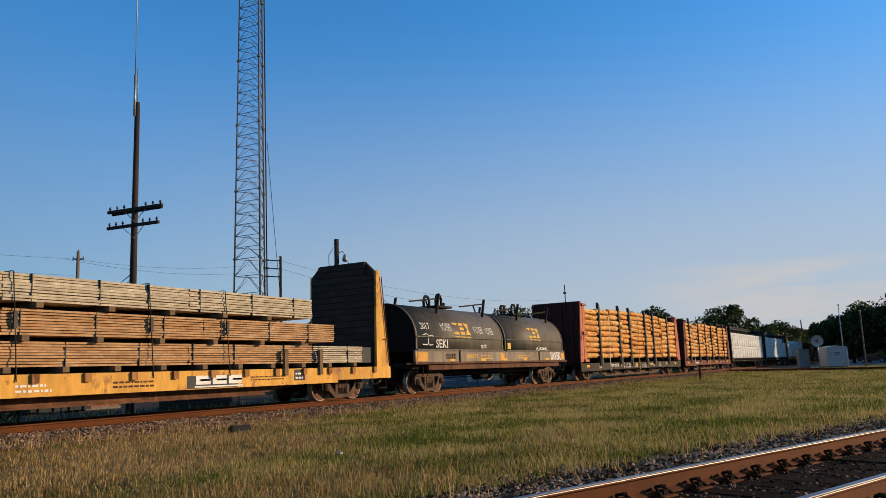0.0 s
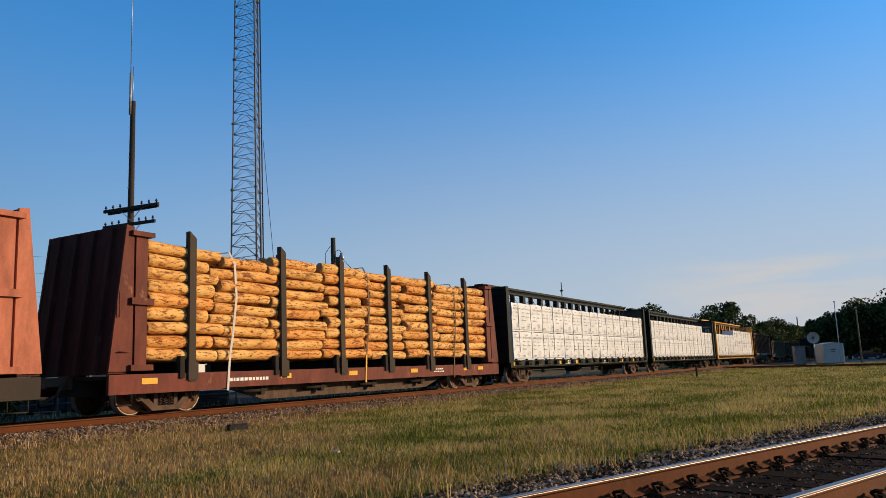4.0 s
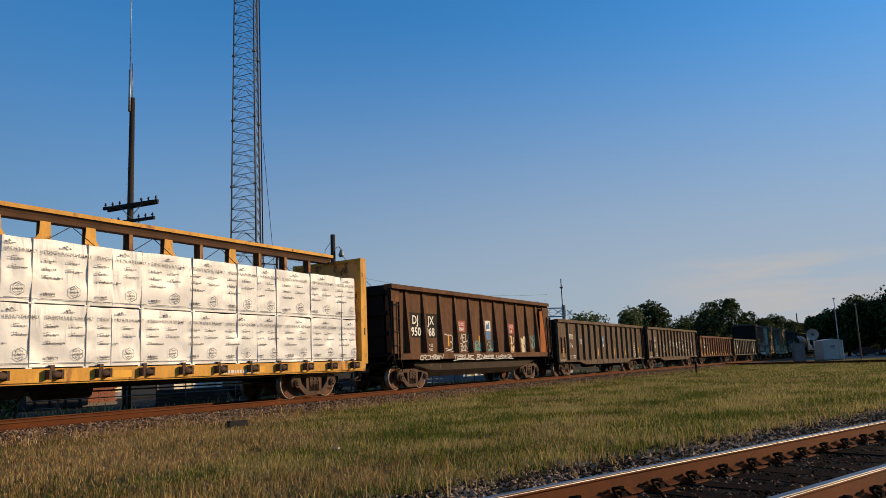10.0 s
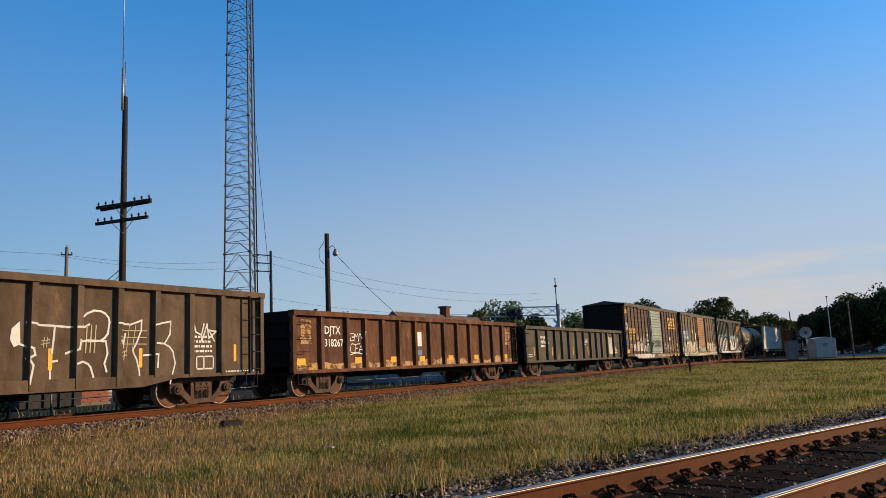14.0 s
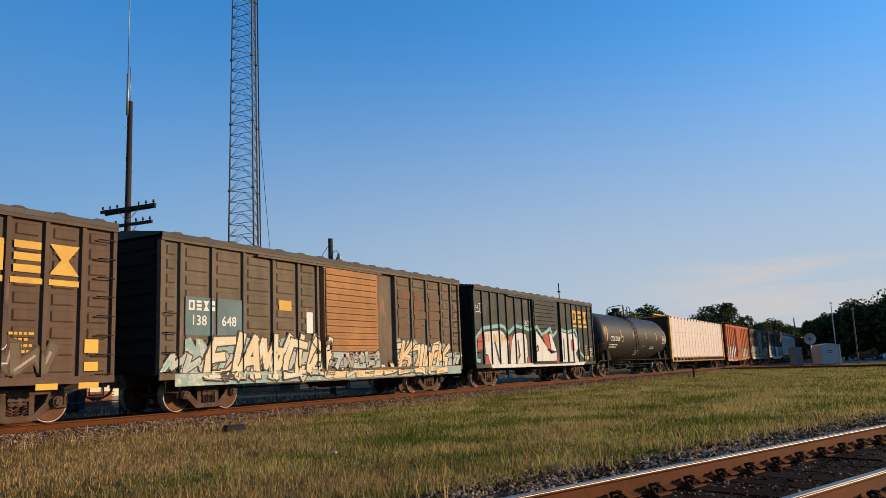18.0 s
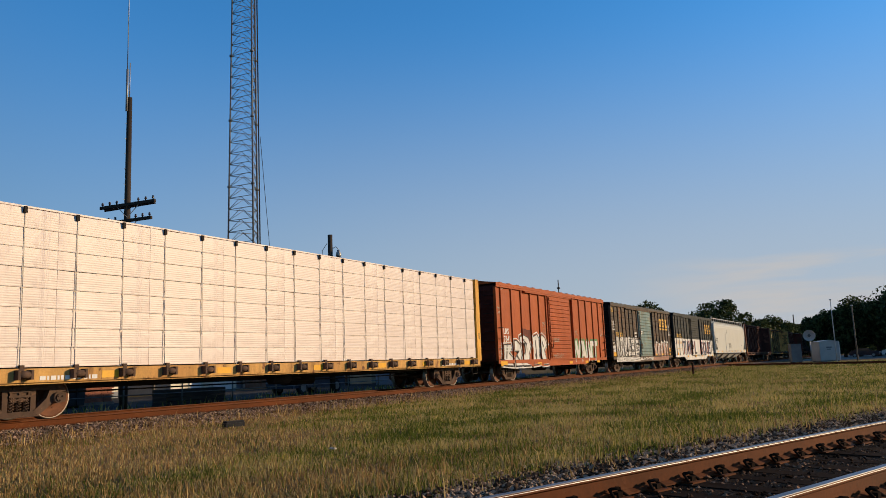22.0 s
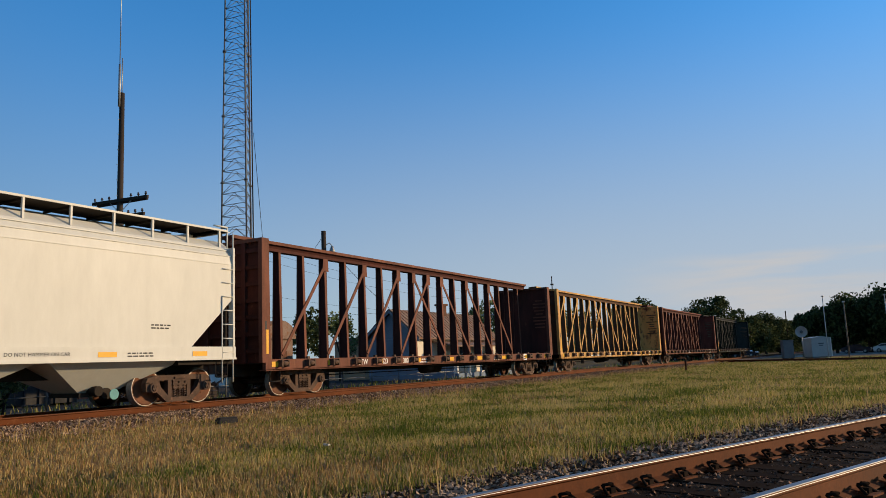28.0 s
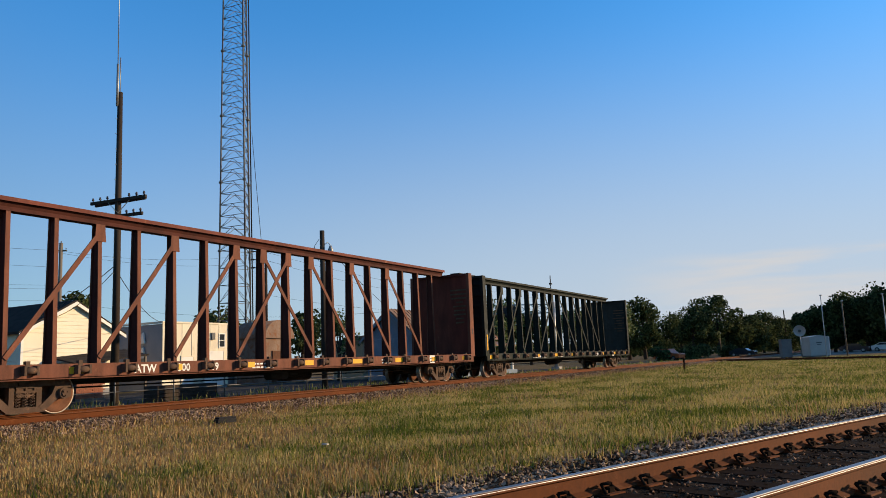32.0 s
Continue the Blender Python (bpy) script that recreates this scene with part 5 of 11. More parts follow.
        write(gb, text, x + 0.10, 1.08, 1.18, F, 0.010, width=w, bold=0.02)
        write(gd, text, x, 1.08, 1.18, F, 0.013, width=w, bold=0.0)
    part("graffiti", gr, G_REDP, car); part("graffiti", gb, G_BLUE, car); part("graffiti", gd, G_DARK, car, "dark spray-painted words")
    for k in range(3):
        emblem(gl, k, 4.6 + k * 1.0, 3.0, 0.66, 0.85, F)
    for k, x in enumerate((-6.95, -6.6, -5.95, -5.6)):
        emblem(gl, k, x, 2.5, 0.28, 0.3, F, False, 0.01)
    write(gl, "138", -7.0, 1.95, 0.3, F, 0.01); write(gl, "666", -5.95, 1.95, 0.3, F, 0.01); bars(gl, -6.9, 1.4, 0.6, 0.25, F, 2, 0.01); bars(gl, -5.7, 1.4, 0.6, 0.25, F, 2, 0.01)
    part("lettering", gl, P_GOLD, car, "yellow stencilled lettering")
    reflectors(car, (-7.2,), 1.0, F, 0.6, 0.22); reflectors(car, (-3.7, -0.8, 2.3, 5.0, 6.9), 0.82, F + [FS[-1]], 0.5, 0.13)
    cars.append((car, 19))
    return cars


# ---- gondolas ----
def buckled(a, b, y, z0, z1, ribs, seed):
    """A side sheet that years of loads have dented inwards and out between its ribs."""
    g = Geo()
    xs = sorted(set([a, b] + [u + (v - u) * q for u, v in zip(ribs, ribs[1:]) for q in (0.06, 0.2, 0.35, 0.5, 0.65, 0.8, 0.94)]))
    zs = [z0 + (z1 - z0) * k / 8 for k in range(9)]
    vs = []
    for z in zs:
        v = (z - z0) / (z1 - z0)
        for x in xs:
            k = min([abs(x - q) for q in ribs] + [0.5])
            d = min(1, k / 0.35) * math.sin(math.pi * min(1, max(0, 0.08 + 0.86 * v)))
            vs.append((x, y + d * (0.028 + 0.030 * noise.noise(Vector((x * 1.1, z * 1.4, seed)))), z))
    n, m = len(xs), len(zs)
    vs += [(p[0], y + 0.12, p[2]) for p in vs]
    o = n * m
    fs = [(j * n + i, j * n + i + 1, (j + 1) * n + i + 1, (j + 1) * n + i) for j in range(m - 1) for i in range(n - 1)]
    fs += [tuple(o + q for q in reversed(f)) for f in fs]
    fs += [(i, o + i, o + i + 1, i + 1) for i in range(n - 1)] + [((m - 1) * n + i, (m - 1) * n + i + 1, o + (m - 1) * n + i + 1, o + (m - 1) * n + i) for i in range(n - 1)]
    fs += [(j * n, (j + 1) * n, o + (j + 1) * n, o + j * n) for j in range(m - 1)] + [(j * n + n - 1, o + j * n + n - 1, o + (j + 1) * n + n - 1, (j + 1) * n + n - 1) for j in range(m - 1)]
    return g.add(vs, fs, True)


def gondola(L, H, low, belly, paint, label, ribs, depth=0.13, slope_end=False, cat="gondola car", taper=0.0):
    car = thing("gondola_car", label, cat, group="cars of the freight train")
    a, b = -L / 2, L / 2
    y = SIDE + depth
    for s in (-1, 1):
        g = Geo()
        if belly < low:
            g.prism([(a, H - 0.1), (b, H - 0.1), (b, low), (b - 3.1, low), (b - 4.2, belly), (a + 4.2, belly), (a + 3.1, low), (a, low)], s * -y, s * -(y + 0.06), "y")
        else:
            g.box(a, b, s * -y, s * -(y + 0.06), low, H - 0.1)
        if s == 1 and belly >= low:
            g = buckled(a, b, y, low, H - 0.1, [a + 0.06] + sorted(ribs) + [b - 0.06], int(L * 100 + H * 10))
        part("side_wall", g, paint, car)
        part("top_rail", Geo().box(a - 0.02, b + 0.02, s * (1.5 - depth - 0.08), s * 1.53, H - 0.16, H), paint, car)
    part("floor", Geo().box(a, b, -1.3, 1.3, low + 0.05, low + 0.2), P_UNDER, car)
    part("centre_sill", Geo().box(a - 0.1, b + 0.1, -0.3, 0.3, low - 0.15, low + 0.05), P_UNDER, car)
    # end walls and ribs take the paint that carries their shade
    for s, x in ((-1, a), (1, b)):
        part("end_wall", Geo().box(x, x - s * 0.07, SIDE + 0.05, -SIDE - 0.05, low - 0.03, H - 0.02), P_END_SHADE, car, "ribbed end wall with its shade painted in")
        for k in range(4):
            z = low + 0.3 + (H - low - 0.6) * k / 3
            part("end_rib", Geo().box(x, x + s * 0.08, SIDE + 0.1, -SIDE - 0.1, z - 0.07, z + 0.07), P_END_SHADE, car)
    faces, xs = [], [a + 0.06] + sorted(ribs) + [b - 0.06]
    for x in xs:
        for s in (1, -1):
            lo = belly if abs(x) < L / 2 - 4.2 else low
            w = 0.075
            g = Geo()
            g.prism([(x - w, s * (SIDE + 0.015 + taper)), (x + w, s * (SIDE + 0.015 + taper)), (x + w + 0.03, s * (y + 0.02)), (x - w - 0.03, s * (y + 0.02))], lo + 0.04, H - 0.15, "z") if not taper else \
                g.add([(x - w, s * (SIDE + 0.015), lo + 0.3), (x + w, s * (SIDE + 0.015), lo + 0.3), (x + w, s * (y + 0.02), lo + 0.05), (x - w, s * (y + 0.02), lo + 0.05),
                       (x - w, s * (y - 0.06), H - 0.12), (x + w, s * (y - 0.06), H - 0.12), (x + w, s * (y + 0.04), H - 0.12), (x - w, s * (y + 0.04), H - 0.12)],
                      [(0, 1, 2, 3), (4, 5, 6, 7), (0, 1, 5, 4), (1, 2, 6, 5), (2, 3, 7, 6), (3, 0, 4, 7)])
            part("rib", g, paint, car)
        if not taper:
            faces.append((x - 0.075, x + 0.075, SIDE + 0.015))
    for u, v in zip(xs, xs[1:]):
        faces.append((u + 0.08, v - 0.08, y))
    part("bottom_rail", Geo().box(a, b, SIDE + 0.02, SIDE + depth, low, low + 0.1) if belly >= low else Geo().prism([(a, low + 0.09), (b, low + 0.09), (b, low), (b - 3.1, low), (b - 4.2, belly), (a + 4.2, belly), (a + 3.1, low), (a, low)], SIDE + 0.03, SIDE + depth, "y"), paint, car)
    running_gear(car, L, 1.95, low=low)
    brake_gear(car, L)
    return car, faces


def add_gondolas():
    cars = []
    rb = [-6.6, -5.05, -4.04, -3.03, -2.0, -0.94, 0.14, 1.2, 2.28, 3.34, 4.42, 5.52, 6.62]
    for idx, num, seed in ((8, "316", 51), (9, "320", 52)):
        car, F = gondola(16.37, 3.08, 0.76, 0.58, P_GON, "weathered dark olive steel gondola car, empty" if idx == 8 else "dark olive steel gondola car with white outlined graffiti", rb)
        g = Geo()
        write(g, "JTIX", -6.45, 2.02, 0.30, F, bold=0.02); write(g, num, -6.4, 1.55, 0.28, F, bold=0.02)
        bars(g, -6.5, 0.95, 0.35, 0.22, F, 2, seed=seed); bars(g, -5.8, 0.95, 0.4, 0.22, F, 2, seed=seed + 1); bars(g, -7.9, 0.86, 1.1, 0.08, F, 1, seed=seed); bars(g, 6.8, 0.86, 1.1, 0.08, F, 1, seed=seed)
        bars(g, 5.6, 1.4, 0.7, 0.5, F, 4, seed=seed + 4)
        for x, z in ((-4.6, 1.75), (5.75, 0.95)):
            w, h, t = (0.26, 0.3, 0.025) if x < 0 else (0.62, 0.36, 0.04)
            for q in (((x, z), (x + w, z), (x + w, z + t), (x, z + t)), ((x, z + h - t), (x + w, z + h - t), (x + w, z + h), (x, z + h)), ((x, z), (x + t, z), (x + t, z + h), (x, z + h)), ((x + w - t, z), (x + w, z), (x + w, z + h), (x + w - t, z + h)), ((x + w * 0.4, z), (x + w * 0.4 + t, z), (x + w * 0.4 + t, z + h), (x + w * 0.4, z + h))):
                lay(g, list(q), F, 0.006)
        part("lettering", g, P_WHITE, car, "white stencilled lettering")
        if idx == 8:
            g = Geo(); lay(g, [(-0.72, 1.75), (-0.32, 1.75), (-0.32, 2.25), (-0.72, 2.25)], F, 0.006); part("poster", g, G_BLUE, car, "blue and white pasted poster")
            g = Geo(); lay(g, [(-0.7, 1.62), (-0.33, 1.62), (-0.33, 1.74), (-0.7, 1.74)], F, 0.006); lay(g, [(-0.66, 1.95), (-0.4, 1.95), (-0.52, 2.18)], F, 0.009); part("poster", g, P_WHITE, car)
        else:
            # bubble outlines in four letters, then a short scrawl
            g = Geo(); r = random.Random(53)
            for x, z, w, h in ((-3.9, 1.3, 0.7, 0.6), (-1.9, 1.7, 0.8, 0.5), (-0.9, 1.7, 0.9, 0.4)):
                tag(g, r, x, z, w, h, F, t=0.035, strokes=7)
            fan(g, [(0.94, 2.08), (0.77, 1.92), (0.74, 1.7), (0.83, 1.54), (0.97, 1.6), (0.95, 1.92)], F, 0.006)
            for n, q in enumerate((
                    [(1.09, 2.06), (1.38, 2.01), (1.7, 2.0), (2.07, 1.98), (2.46, 1.99), (2.58, 2.05)],
                    [(2.37, 2.03), (2.4, 2.2), (2.52, 2.3), (2.7, 2.37), (2.88, 2.36), (2.99, 2.31), (3.08, 2.22), (3.11, 2.11), (3.07, 1.85), (2.99, 1.75), (2.88, 1.68), (2.58, 1.67)],
                    [(1.73, 1.96), (1.71, 1.69), (1.68, 1.41)], [(1.81, 1.24), (1.65, 1.22), (1.66, 0.77)],
                    [(0.97, 1.6), (1.2, 1.51), (1.23, 1.37), (1.1, 1.31), (1.2, 1.15), (1.13, 0.78)],
                    [(2.31, 1.66), (2.58, 1.69), (3.02, 1.67), (3.07, 1.39), (2.99, 1.16), (3.05, 0.98)],
                    [(2.31, 1.69), (2.28, 1.49), (2.02, 1.4)], [(2.23, 1.17), (2.35, 1.21), (2.46, 1.21), (2.57, 1.16), (2.64, 1.08), (2.71, 0.87), (2.67, 0.72)])):
                stroke(g, q, 0.05, F, 0.006 + 0.004 * (n % 3))
            for n, q in enumerate((
                    [(3.29, 2.1), (3.69, 2.07), (4.02, 2.18), (4.01, 1.93), (3.89, 1.66), (3.77, 1.45), (3.89, 1.23), (3.97, 0.95), (3.99, 0.68)],
                    [(3.55, 1.85), (3.49, 1.53), (3.37, 1.69)], [(4.35, 2.08), (4.9, 2.18), (4.88, 1.85), (4.71, 1.62), (4.39, 1.63)],
                    [(4.71, 1.62), (4.88, 1.54), (4.99, 1.42), (5.06, 1.13), (4.91, 0.64)], [(4.09, 1.34), (4.44, 1.36), (4.42, 1.04)],
                    [(5.66, 2.18), (5.73, 1.93), (5.92, 1.85), (6.01, 2.14)], [(5.92, 1.85), (5.95, 1.7), (6.13, 2.14), (6.19, 1.76)],
                    [(6.19, 1.76), (6.44, 1.95), (6.19, 1.98), (6.38, 1.7)])):
                stroke(g, q, 0.045, F, 0.006 + 0.004 * (n % 3))
            part("graffiti", g, G_WHITE, car, "thin white spray-painted outlines")
            g = Geo()
            for k in range(3):
                stroke(g, [(3.37, 1.93 - 0.16 * k), (4.17, 1.93 - 0.16 * k)], 0.018, F, 0.006)
                stroke(g, [(3.49 + 0.18 * k, 2.07), (3.42 + 0.165 * k, 1.42)], 0.018, F, 0.010)
                stroke(g, [(2.53 + 0.115 * k, 2.03), (2.5 + 0.11 * k, 1.42)], 0.03, F, 0.010)
            for k in range(2):
                stroke(g, [(1.43, 1.6 + 0.07 * k), (1.62, 1.63 + 0.07 * k)], 0.018, F, 0.006); stroke(g, [(1.5 + 0.07 * k, 1.74), (1.48 + 0.07 * k, 1.54)], 0.018, F, 0.010)
                stroke(g, [(3.4, 1.32 + 0.09 * k), (3.6, 1.35 + 0.09 * k)], 0.022, F, 0.006); stroke(g, [(3.47 + 0.08 * k, 1.46), (3.44 + 0.08 * k, 1.24)], 0.022, F, 0.010)
            part("graffiti", g, G_CHALK, car, "thin pale yellow crossed lines")
        reflectors(car, (-7.32, -3.8, -1.55, 1.6, 3.95), 1.05, F, tall=True); reflectors(car, (7.1,), 1.15, F, tall=True)
        ladder(car, -7.7, 1.25, 2.1, w=0.5, n=3); ladder(car, 7.75, 0.8, 2.95, w=0.42)
        cars.append((car, idx))
    # rusty gondola, with orange patches
    rb = [-6.77, -5.4, -4.35, -3.27, -2.18, -1.06, 0.05, 1.18, 2.3, 3.43, 4.56, 5.65, 6.7]
    car, F = gondola(16.37, 2.66, 0.72, 0.72, P_RUSTGON, "rusty brown steel gondola car with orange patches", rb)
    g = Geo(); write(g, "DJTX", -6.55, 1.95, 0.27, F, bold=0.02); write(g, "318267", -6.55, 1.55, 0.25, F, bold=0.02, width=1.0); tag(g, random.Random(7), -5.2, 1.3, 0.75, 0.8, F, t=0.035, strokes=12)
    part("lettering", g, P_WHITE, car, "white stencilled lettering")
    g = Geo()
    r = random.Random(61)
    for u, v, y in F:
        if v - u > 0.4:
            fan(g, [(u + 0.02, 0.78), (v - 0.02, 0.78), (v - 0.04, 0.94 + r.uniform(0, 0.2)), ((u + v) / 2, 0.9 + r.uniform(0, 0.25)), (u + 0.04, 0.94 + r.uniform(0, 0.2))], [(u, v, y)], 0.005)
    for x0 in (-7.75, 7.1):
        for k in range(5):
            z = 1.62 + k * 0.16
            fan(g, [(x0 + r.uniform(0, 0.08), z), (x0 + 0.5 + r.uniform(0, 0.12), z + r.uniform(-0.03, 0.03)), (x0 + 0.5, z + 0.13), (x0 + 0.06, z + 0.14)], F, 0.005)
    part("paint_remnant", g, P_REMNANT, car, "remnants of orange paint along the bottom")
    g = Geo(); lay(g, [(-0.95, 1.55), (-0.5, 1.55), (-0.5, 2.1), (-0.95, 2.1)], F, 0.006); part("poster", g, P_WHITE, car)
    g = Geo(); lay(g, [(-0.95, 1.2), (-0.5, 1.2), (-0.5, 1.4), (-0.95, 1.4)], F, 0.006); part("poster", g, G_BLUE, car)
    reflectors(car, (-7.9, -4.9, -2.7, -0.7, 1.6, 3.9, 6.9), 0.98, F, 0.4, 0.2)
    ladder(car, -7.75, 0.8, 2.4, w=0.5, rails=False); ladder(car, 7.75, 0.8, 2.5, w=0.42)
    cars.append((car, 10))
    # grey low gondola
    rb = [s_ * x for s_ in (-1, 1) for x in (6.45, 5.11, 4.0, 2.95, 1.87, 0.62)]
    car, F = gondola(16.12, 2.57, 0.72, 0.72, P_GON_DARK, "dull grey steel gondola car with many ribs", rb)
    g = Geo(); bars(g, -5.9, 1.5, 0.7, 0.7, F, 3, seed=71); bars(g, -7.6, 1.0, 0.5, 0.2, F, 2, seed=72); bars(g, 6.2, 1.1, 0.5, 0.5, F, 3, seed=73); bars(g, 0.6, 1.6, 0.5, 0.3, F, 2, seed=74)
    part("lettering", g, P_WHITE, car, "white stencilled lettering")
    g = Geo(); r = random.Random(75)
    tag(g, r, 6.95, 1.05, 0.3, 0.3, F, t=0.03); tag(g, r, -5.8, 1.7, 0.6, 0.4, F); tag(g, r, 0.9, 1.75, 0.6, 0.25, F, t=0.03)
    part("graffiti", g, G_WHITE, car, "white spray-painted scrawls")
    g = Geo(); fan(g, [(5.22, 1.05), (5.5, 1.0), (5.75, 1.06), (6.2, 1.0), (6.3, 1.3), (6.22, 1.8), (6.28, 2.12), (5.95, 2.06), (5.6, 2.16), (5.25, 2.05), (5.3, 1.7)], F, 0.005)
    part("paint_patch", g, G_WASH, car, "rounded white paint patch worn brown")
    reflectors(car, (-6.9, -4.4, -1.2, 1.35, 4.25, 6.85), 1.05, F, tall=True)
    ladder(car, -7.8, 0.8, 2.3, w=0.45, rails=False); ladder(car, 7.8, 0.8, 2.4, w=0.42)
    cars.append((car, 11))
    # tall brown gondola with tapered ribs and a rounded belly
    rb = [-6.16, -4.92, -3.65, -2.38, -1.1, 0.08, 1.34, 2.54, 3.74, 4.91, 6.1]
    car, F = gondola(14.85, 3.84, 1.0, 1.0, P_DJ, "tall rusty brown scrap gondola with tapered ribs", rb, depth=0.24, taper=0.1)
    ring = [(-1.27, 1.0), (-1.22, 0.66), (-0.85, 0.42), (0.85, 0.42), (1.22, 0.66), (1.27, 1.0)]
    xs_ = ((-5.6, 0.35), (-4.6, 0.85), (-3.9, 1.0), (3.9, 1.0), (4.6, 0.85), (5.6, 0.35))
    n_ = len(ring)
    part("belly", Geo().add([(x, y, 1.0 + (z - 1.0) * q) for x, q in xs_ for y, z in ring], [(i * n_ + k, i * n_ + k + 1, (i + 1) * n_ + k + 1, (i + 1) * n_ + k) for i in range(len(xs_) - 1) for k in range(n_ - 1)] + [tuple(range(n_)), tuple(range(5 * n_, 6 * n_))]), P_DECK, car, "rounded rusty belly under the floor")
    part("end_slope", Geo().prism([(-7.42, 3.6), (-6.9, 3.6), (-7.1, 1.1), (-7.42, 1.1)], SIDE + 0.02, SIDE + 0.08, "y"), P_DJ, car)
    part("end_slope", Geo().prism([(7.42, 3.6), (6.6, 3.6), (7.1, 1.1), (7.42, 1.1)], SIDE + 0.02, SIDE + 0.08, "y"), P_DJ, car)
    g = Geo()
    for x in (-5.95, -4.75):
        lay(g, [(x, 1.93), (x + 0.95, 1.93), (x + 0.95, 2.88), (x, 2.88)], F, 0.003)
    part("number_panel", g, P_UNDER, car, "black painted number panel")
    g = Geo()
    write(g, "DJ", -5.72, 2.45, 0.34, F, bold=0.03); write(g, "JX", -4.55, 2.45, 0.34, F, bold=0.03); write(g, "950", -5.8, 2.0, 0.34, F, bold=0.03); write(g, "968", -4.75, 2.0, 0.34, F, bold=0.03); write(g, "210100", -4.75, 1.58, 0.13, F, bold=0.01); write(g, "52800", -4.7, 1.40, 0.13, F, bold=0.01)
    part("lettering", g, P_WHITE, car, "white stencilled lettering")
    g1, g2, g3 = Geo(), Geo(), Geo()
    for x in (-2.18, 2.72):
        lay(g1, [(x, 2.2), (x + 0.72, 2.2), (x + 0.72, 2.68), (x, 2.68)], F, 0.005)
        write(g2, "DO NOT", x + 0.06, 2.46, 0.15, F, 0.01, width=0.58, bold=0.02); write(g2, "TAMP", x + 0.14, 2.25, 0.15, F, 0.01, width=0.44, bold=0.02)
    lay(g2, [(0.4, 2.28), (0.95, 2.28), (0.95, 2.75), (0.4, 2.75)], F, 0.006); lay(g3, [(0.4, 1.88), (0.95, 1.88), (0.95, 2.27), (0.4, 2.27)], F, 0.006); lay(g3, [(0.5, 2.35), (0.85, 2.4), (0.8, 2.7), (0.62, 2.55), (0.5, 2.66)], F, 0.009)
    part("sign", g1, G_REDP, car, "red warning panels"); part("sign_text", g2, P_WHITE, car); part("sign", g3, G_BLUE, car, "blue notice panel")
    g, gt, gc = Geo(), Geo(), Geo(); r = random.Random(82)
    for x in (-5.6, -3.0, -1.0, 0.9):
        tag(g, r, x, 1.06, 1.7, 0.2, [(-7, 7, SIDE + 0.02)], 0.006, 0.04, 14)
    tag(g, r, -2.1, 1.4, 0.8, 0.75, F, strokes=12); tag(g, r, -3.5, 1.4, 0.9, 0.8, F); tag(gt, r, -0.9, 1.45, 0.8, 0.4, F, t=0.08); tag(gt, r, 0.3, 1.4, 0.8, 0.5, F, t=0.08); tag(gt, r, 5.1, 1.5, 0.7, 0.7, F, t=0.07)
    for x in (2.6, 3.9, 4.2):
        tag(gc, r, x, 1.3, 0.7, 0.8, F, t=0.1)
    part("graffiti", g, G_WHITE, car, "white spray-painted scrawls"); part("graffiti", gt, G_TEAL, car, "teal spray-painted letters"); part("graffiti", gc, G_CREAM, car, "cream spray-painted blobs")
    rust = mat("orange_rust", (0.40, 0.13, 0.035), (0.30, 0.10, 0.03), rough=0.9, s1=2.0)
    g = Geo(); fan(g, [(2.5, 1.1), (3.6, 1.12), (3.4, 1.5), (2.7, 1.45)], F, 0.005)
    part("rust_patch", g, rust, car, "bright orange rust patch")
    g = Geo(); fan(g, [(6.2, 1.2), (7.3, 1.2), (7.3, 3.5), (6.3, 3.4)], [(6.2, 7.4, SIDE + 0.05)], 0.006)
    part("rust_patch", g, rust, car, "bright orange rust patch")
    reflectors(car, (-6.7, -3.0, -0.25, 3.1), 1.6, F, tall=True)
    part("bottom_flange", Geo().box(-7.42, 7.42, SIDE + 0.02, SIDE + 0.3, 1.0, 1.32), P_DJ, car)
    ladder(car, -7.25, 1.0, 3.2, w=0.4); ladder(car, 7.2, 1.0, 3.1, w=0.4)
    cars.append((car, 7))
    return cars


# ---- centre-beam cars ----
def bulkhead(car, x, s, H, paint, flange=None, inner=None, outer=None):
    """The end wall of a centre-beam car at x; s: -1 at the leading end, 1 at the other."""
    # the outer face is painted darker to stand for its shade
    outer = outer or P_END_SHADE
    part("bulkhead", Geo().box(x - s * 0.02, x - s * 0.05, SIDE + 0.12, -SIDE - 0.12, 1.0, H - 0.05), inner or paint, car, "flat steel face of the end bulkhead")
    part("bulkhead_back", Geo().box(x - s * 0.016, x + s * 0.02, SIDE + 0.12, -SIDE - 0.12, 1.0, H - 0.05), outer, car, "outer bulkhead face with its shade painted in")
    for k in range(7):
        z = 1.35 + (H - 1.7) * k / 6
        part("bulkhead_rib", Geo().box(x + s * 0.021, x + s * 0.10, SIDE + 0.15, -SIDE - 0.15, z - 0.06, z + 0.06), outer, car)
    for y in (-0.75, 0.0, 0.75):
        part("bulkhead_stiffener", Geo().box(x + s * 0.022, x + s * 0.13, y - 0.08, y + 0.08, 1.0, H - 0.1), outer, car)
    for sy in (-1, 1):
        part("bulkhead_post", Geo().prism([(x + s * 0.14, 1.0), (x - s * 0.22, 1.0), (x - s * 0.16, H), (x + s * 0.14, H)], sy * 1.504, sy * 1.36, "y"), flange or paint, car)
    part("bulkhead_cap", Geo().box(x + s * 0.14, x - s * 0.12, -1.36, 1.36, H - 0.1, H), paint, car)
    part("bulkhead_slot", Geo().box(x - s * 0.05, x + s * 0.02, -1.509, -1.503, 1.95, 2.2), P_INK, car)


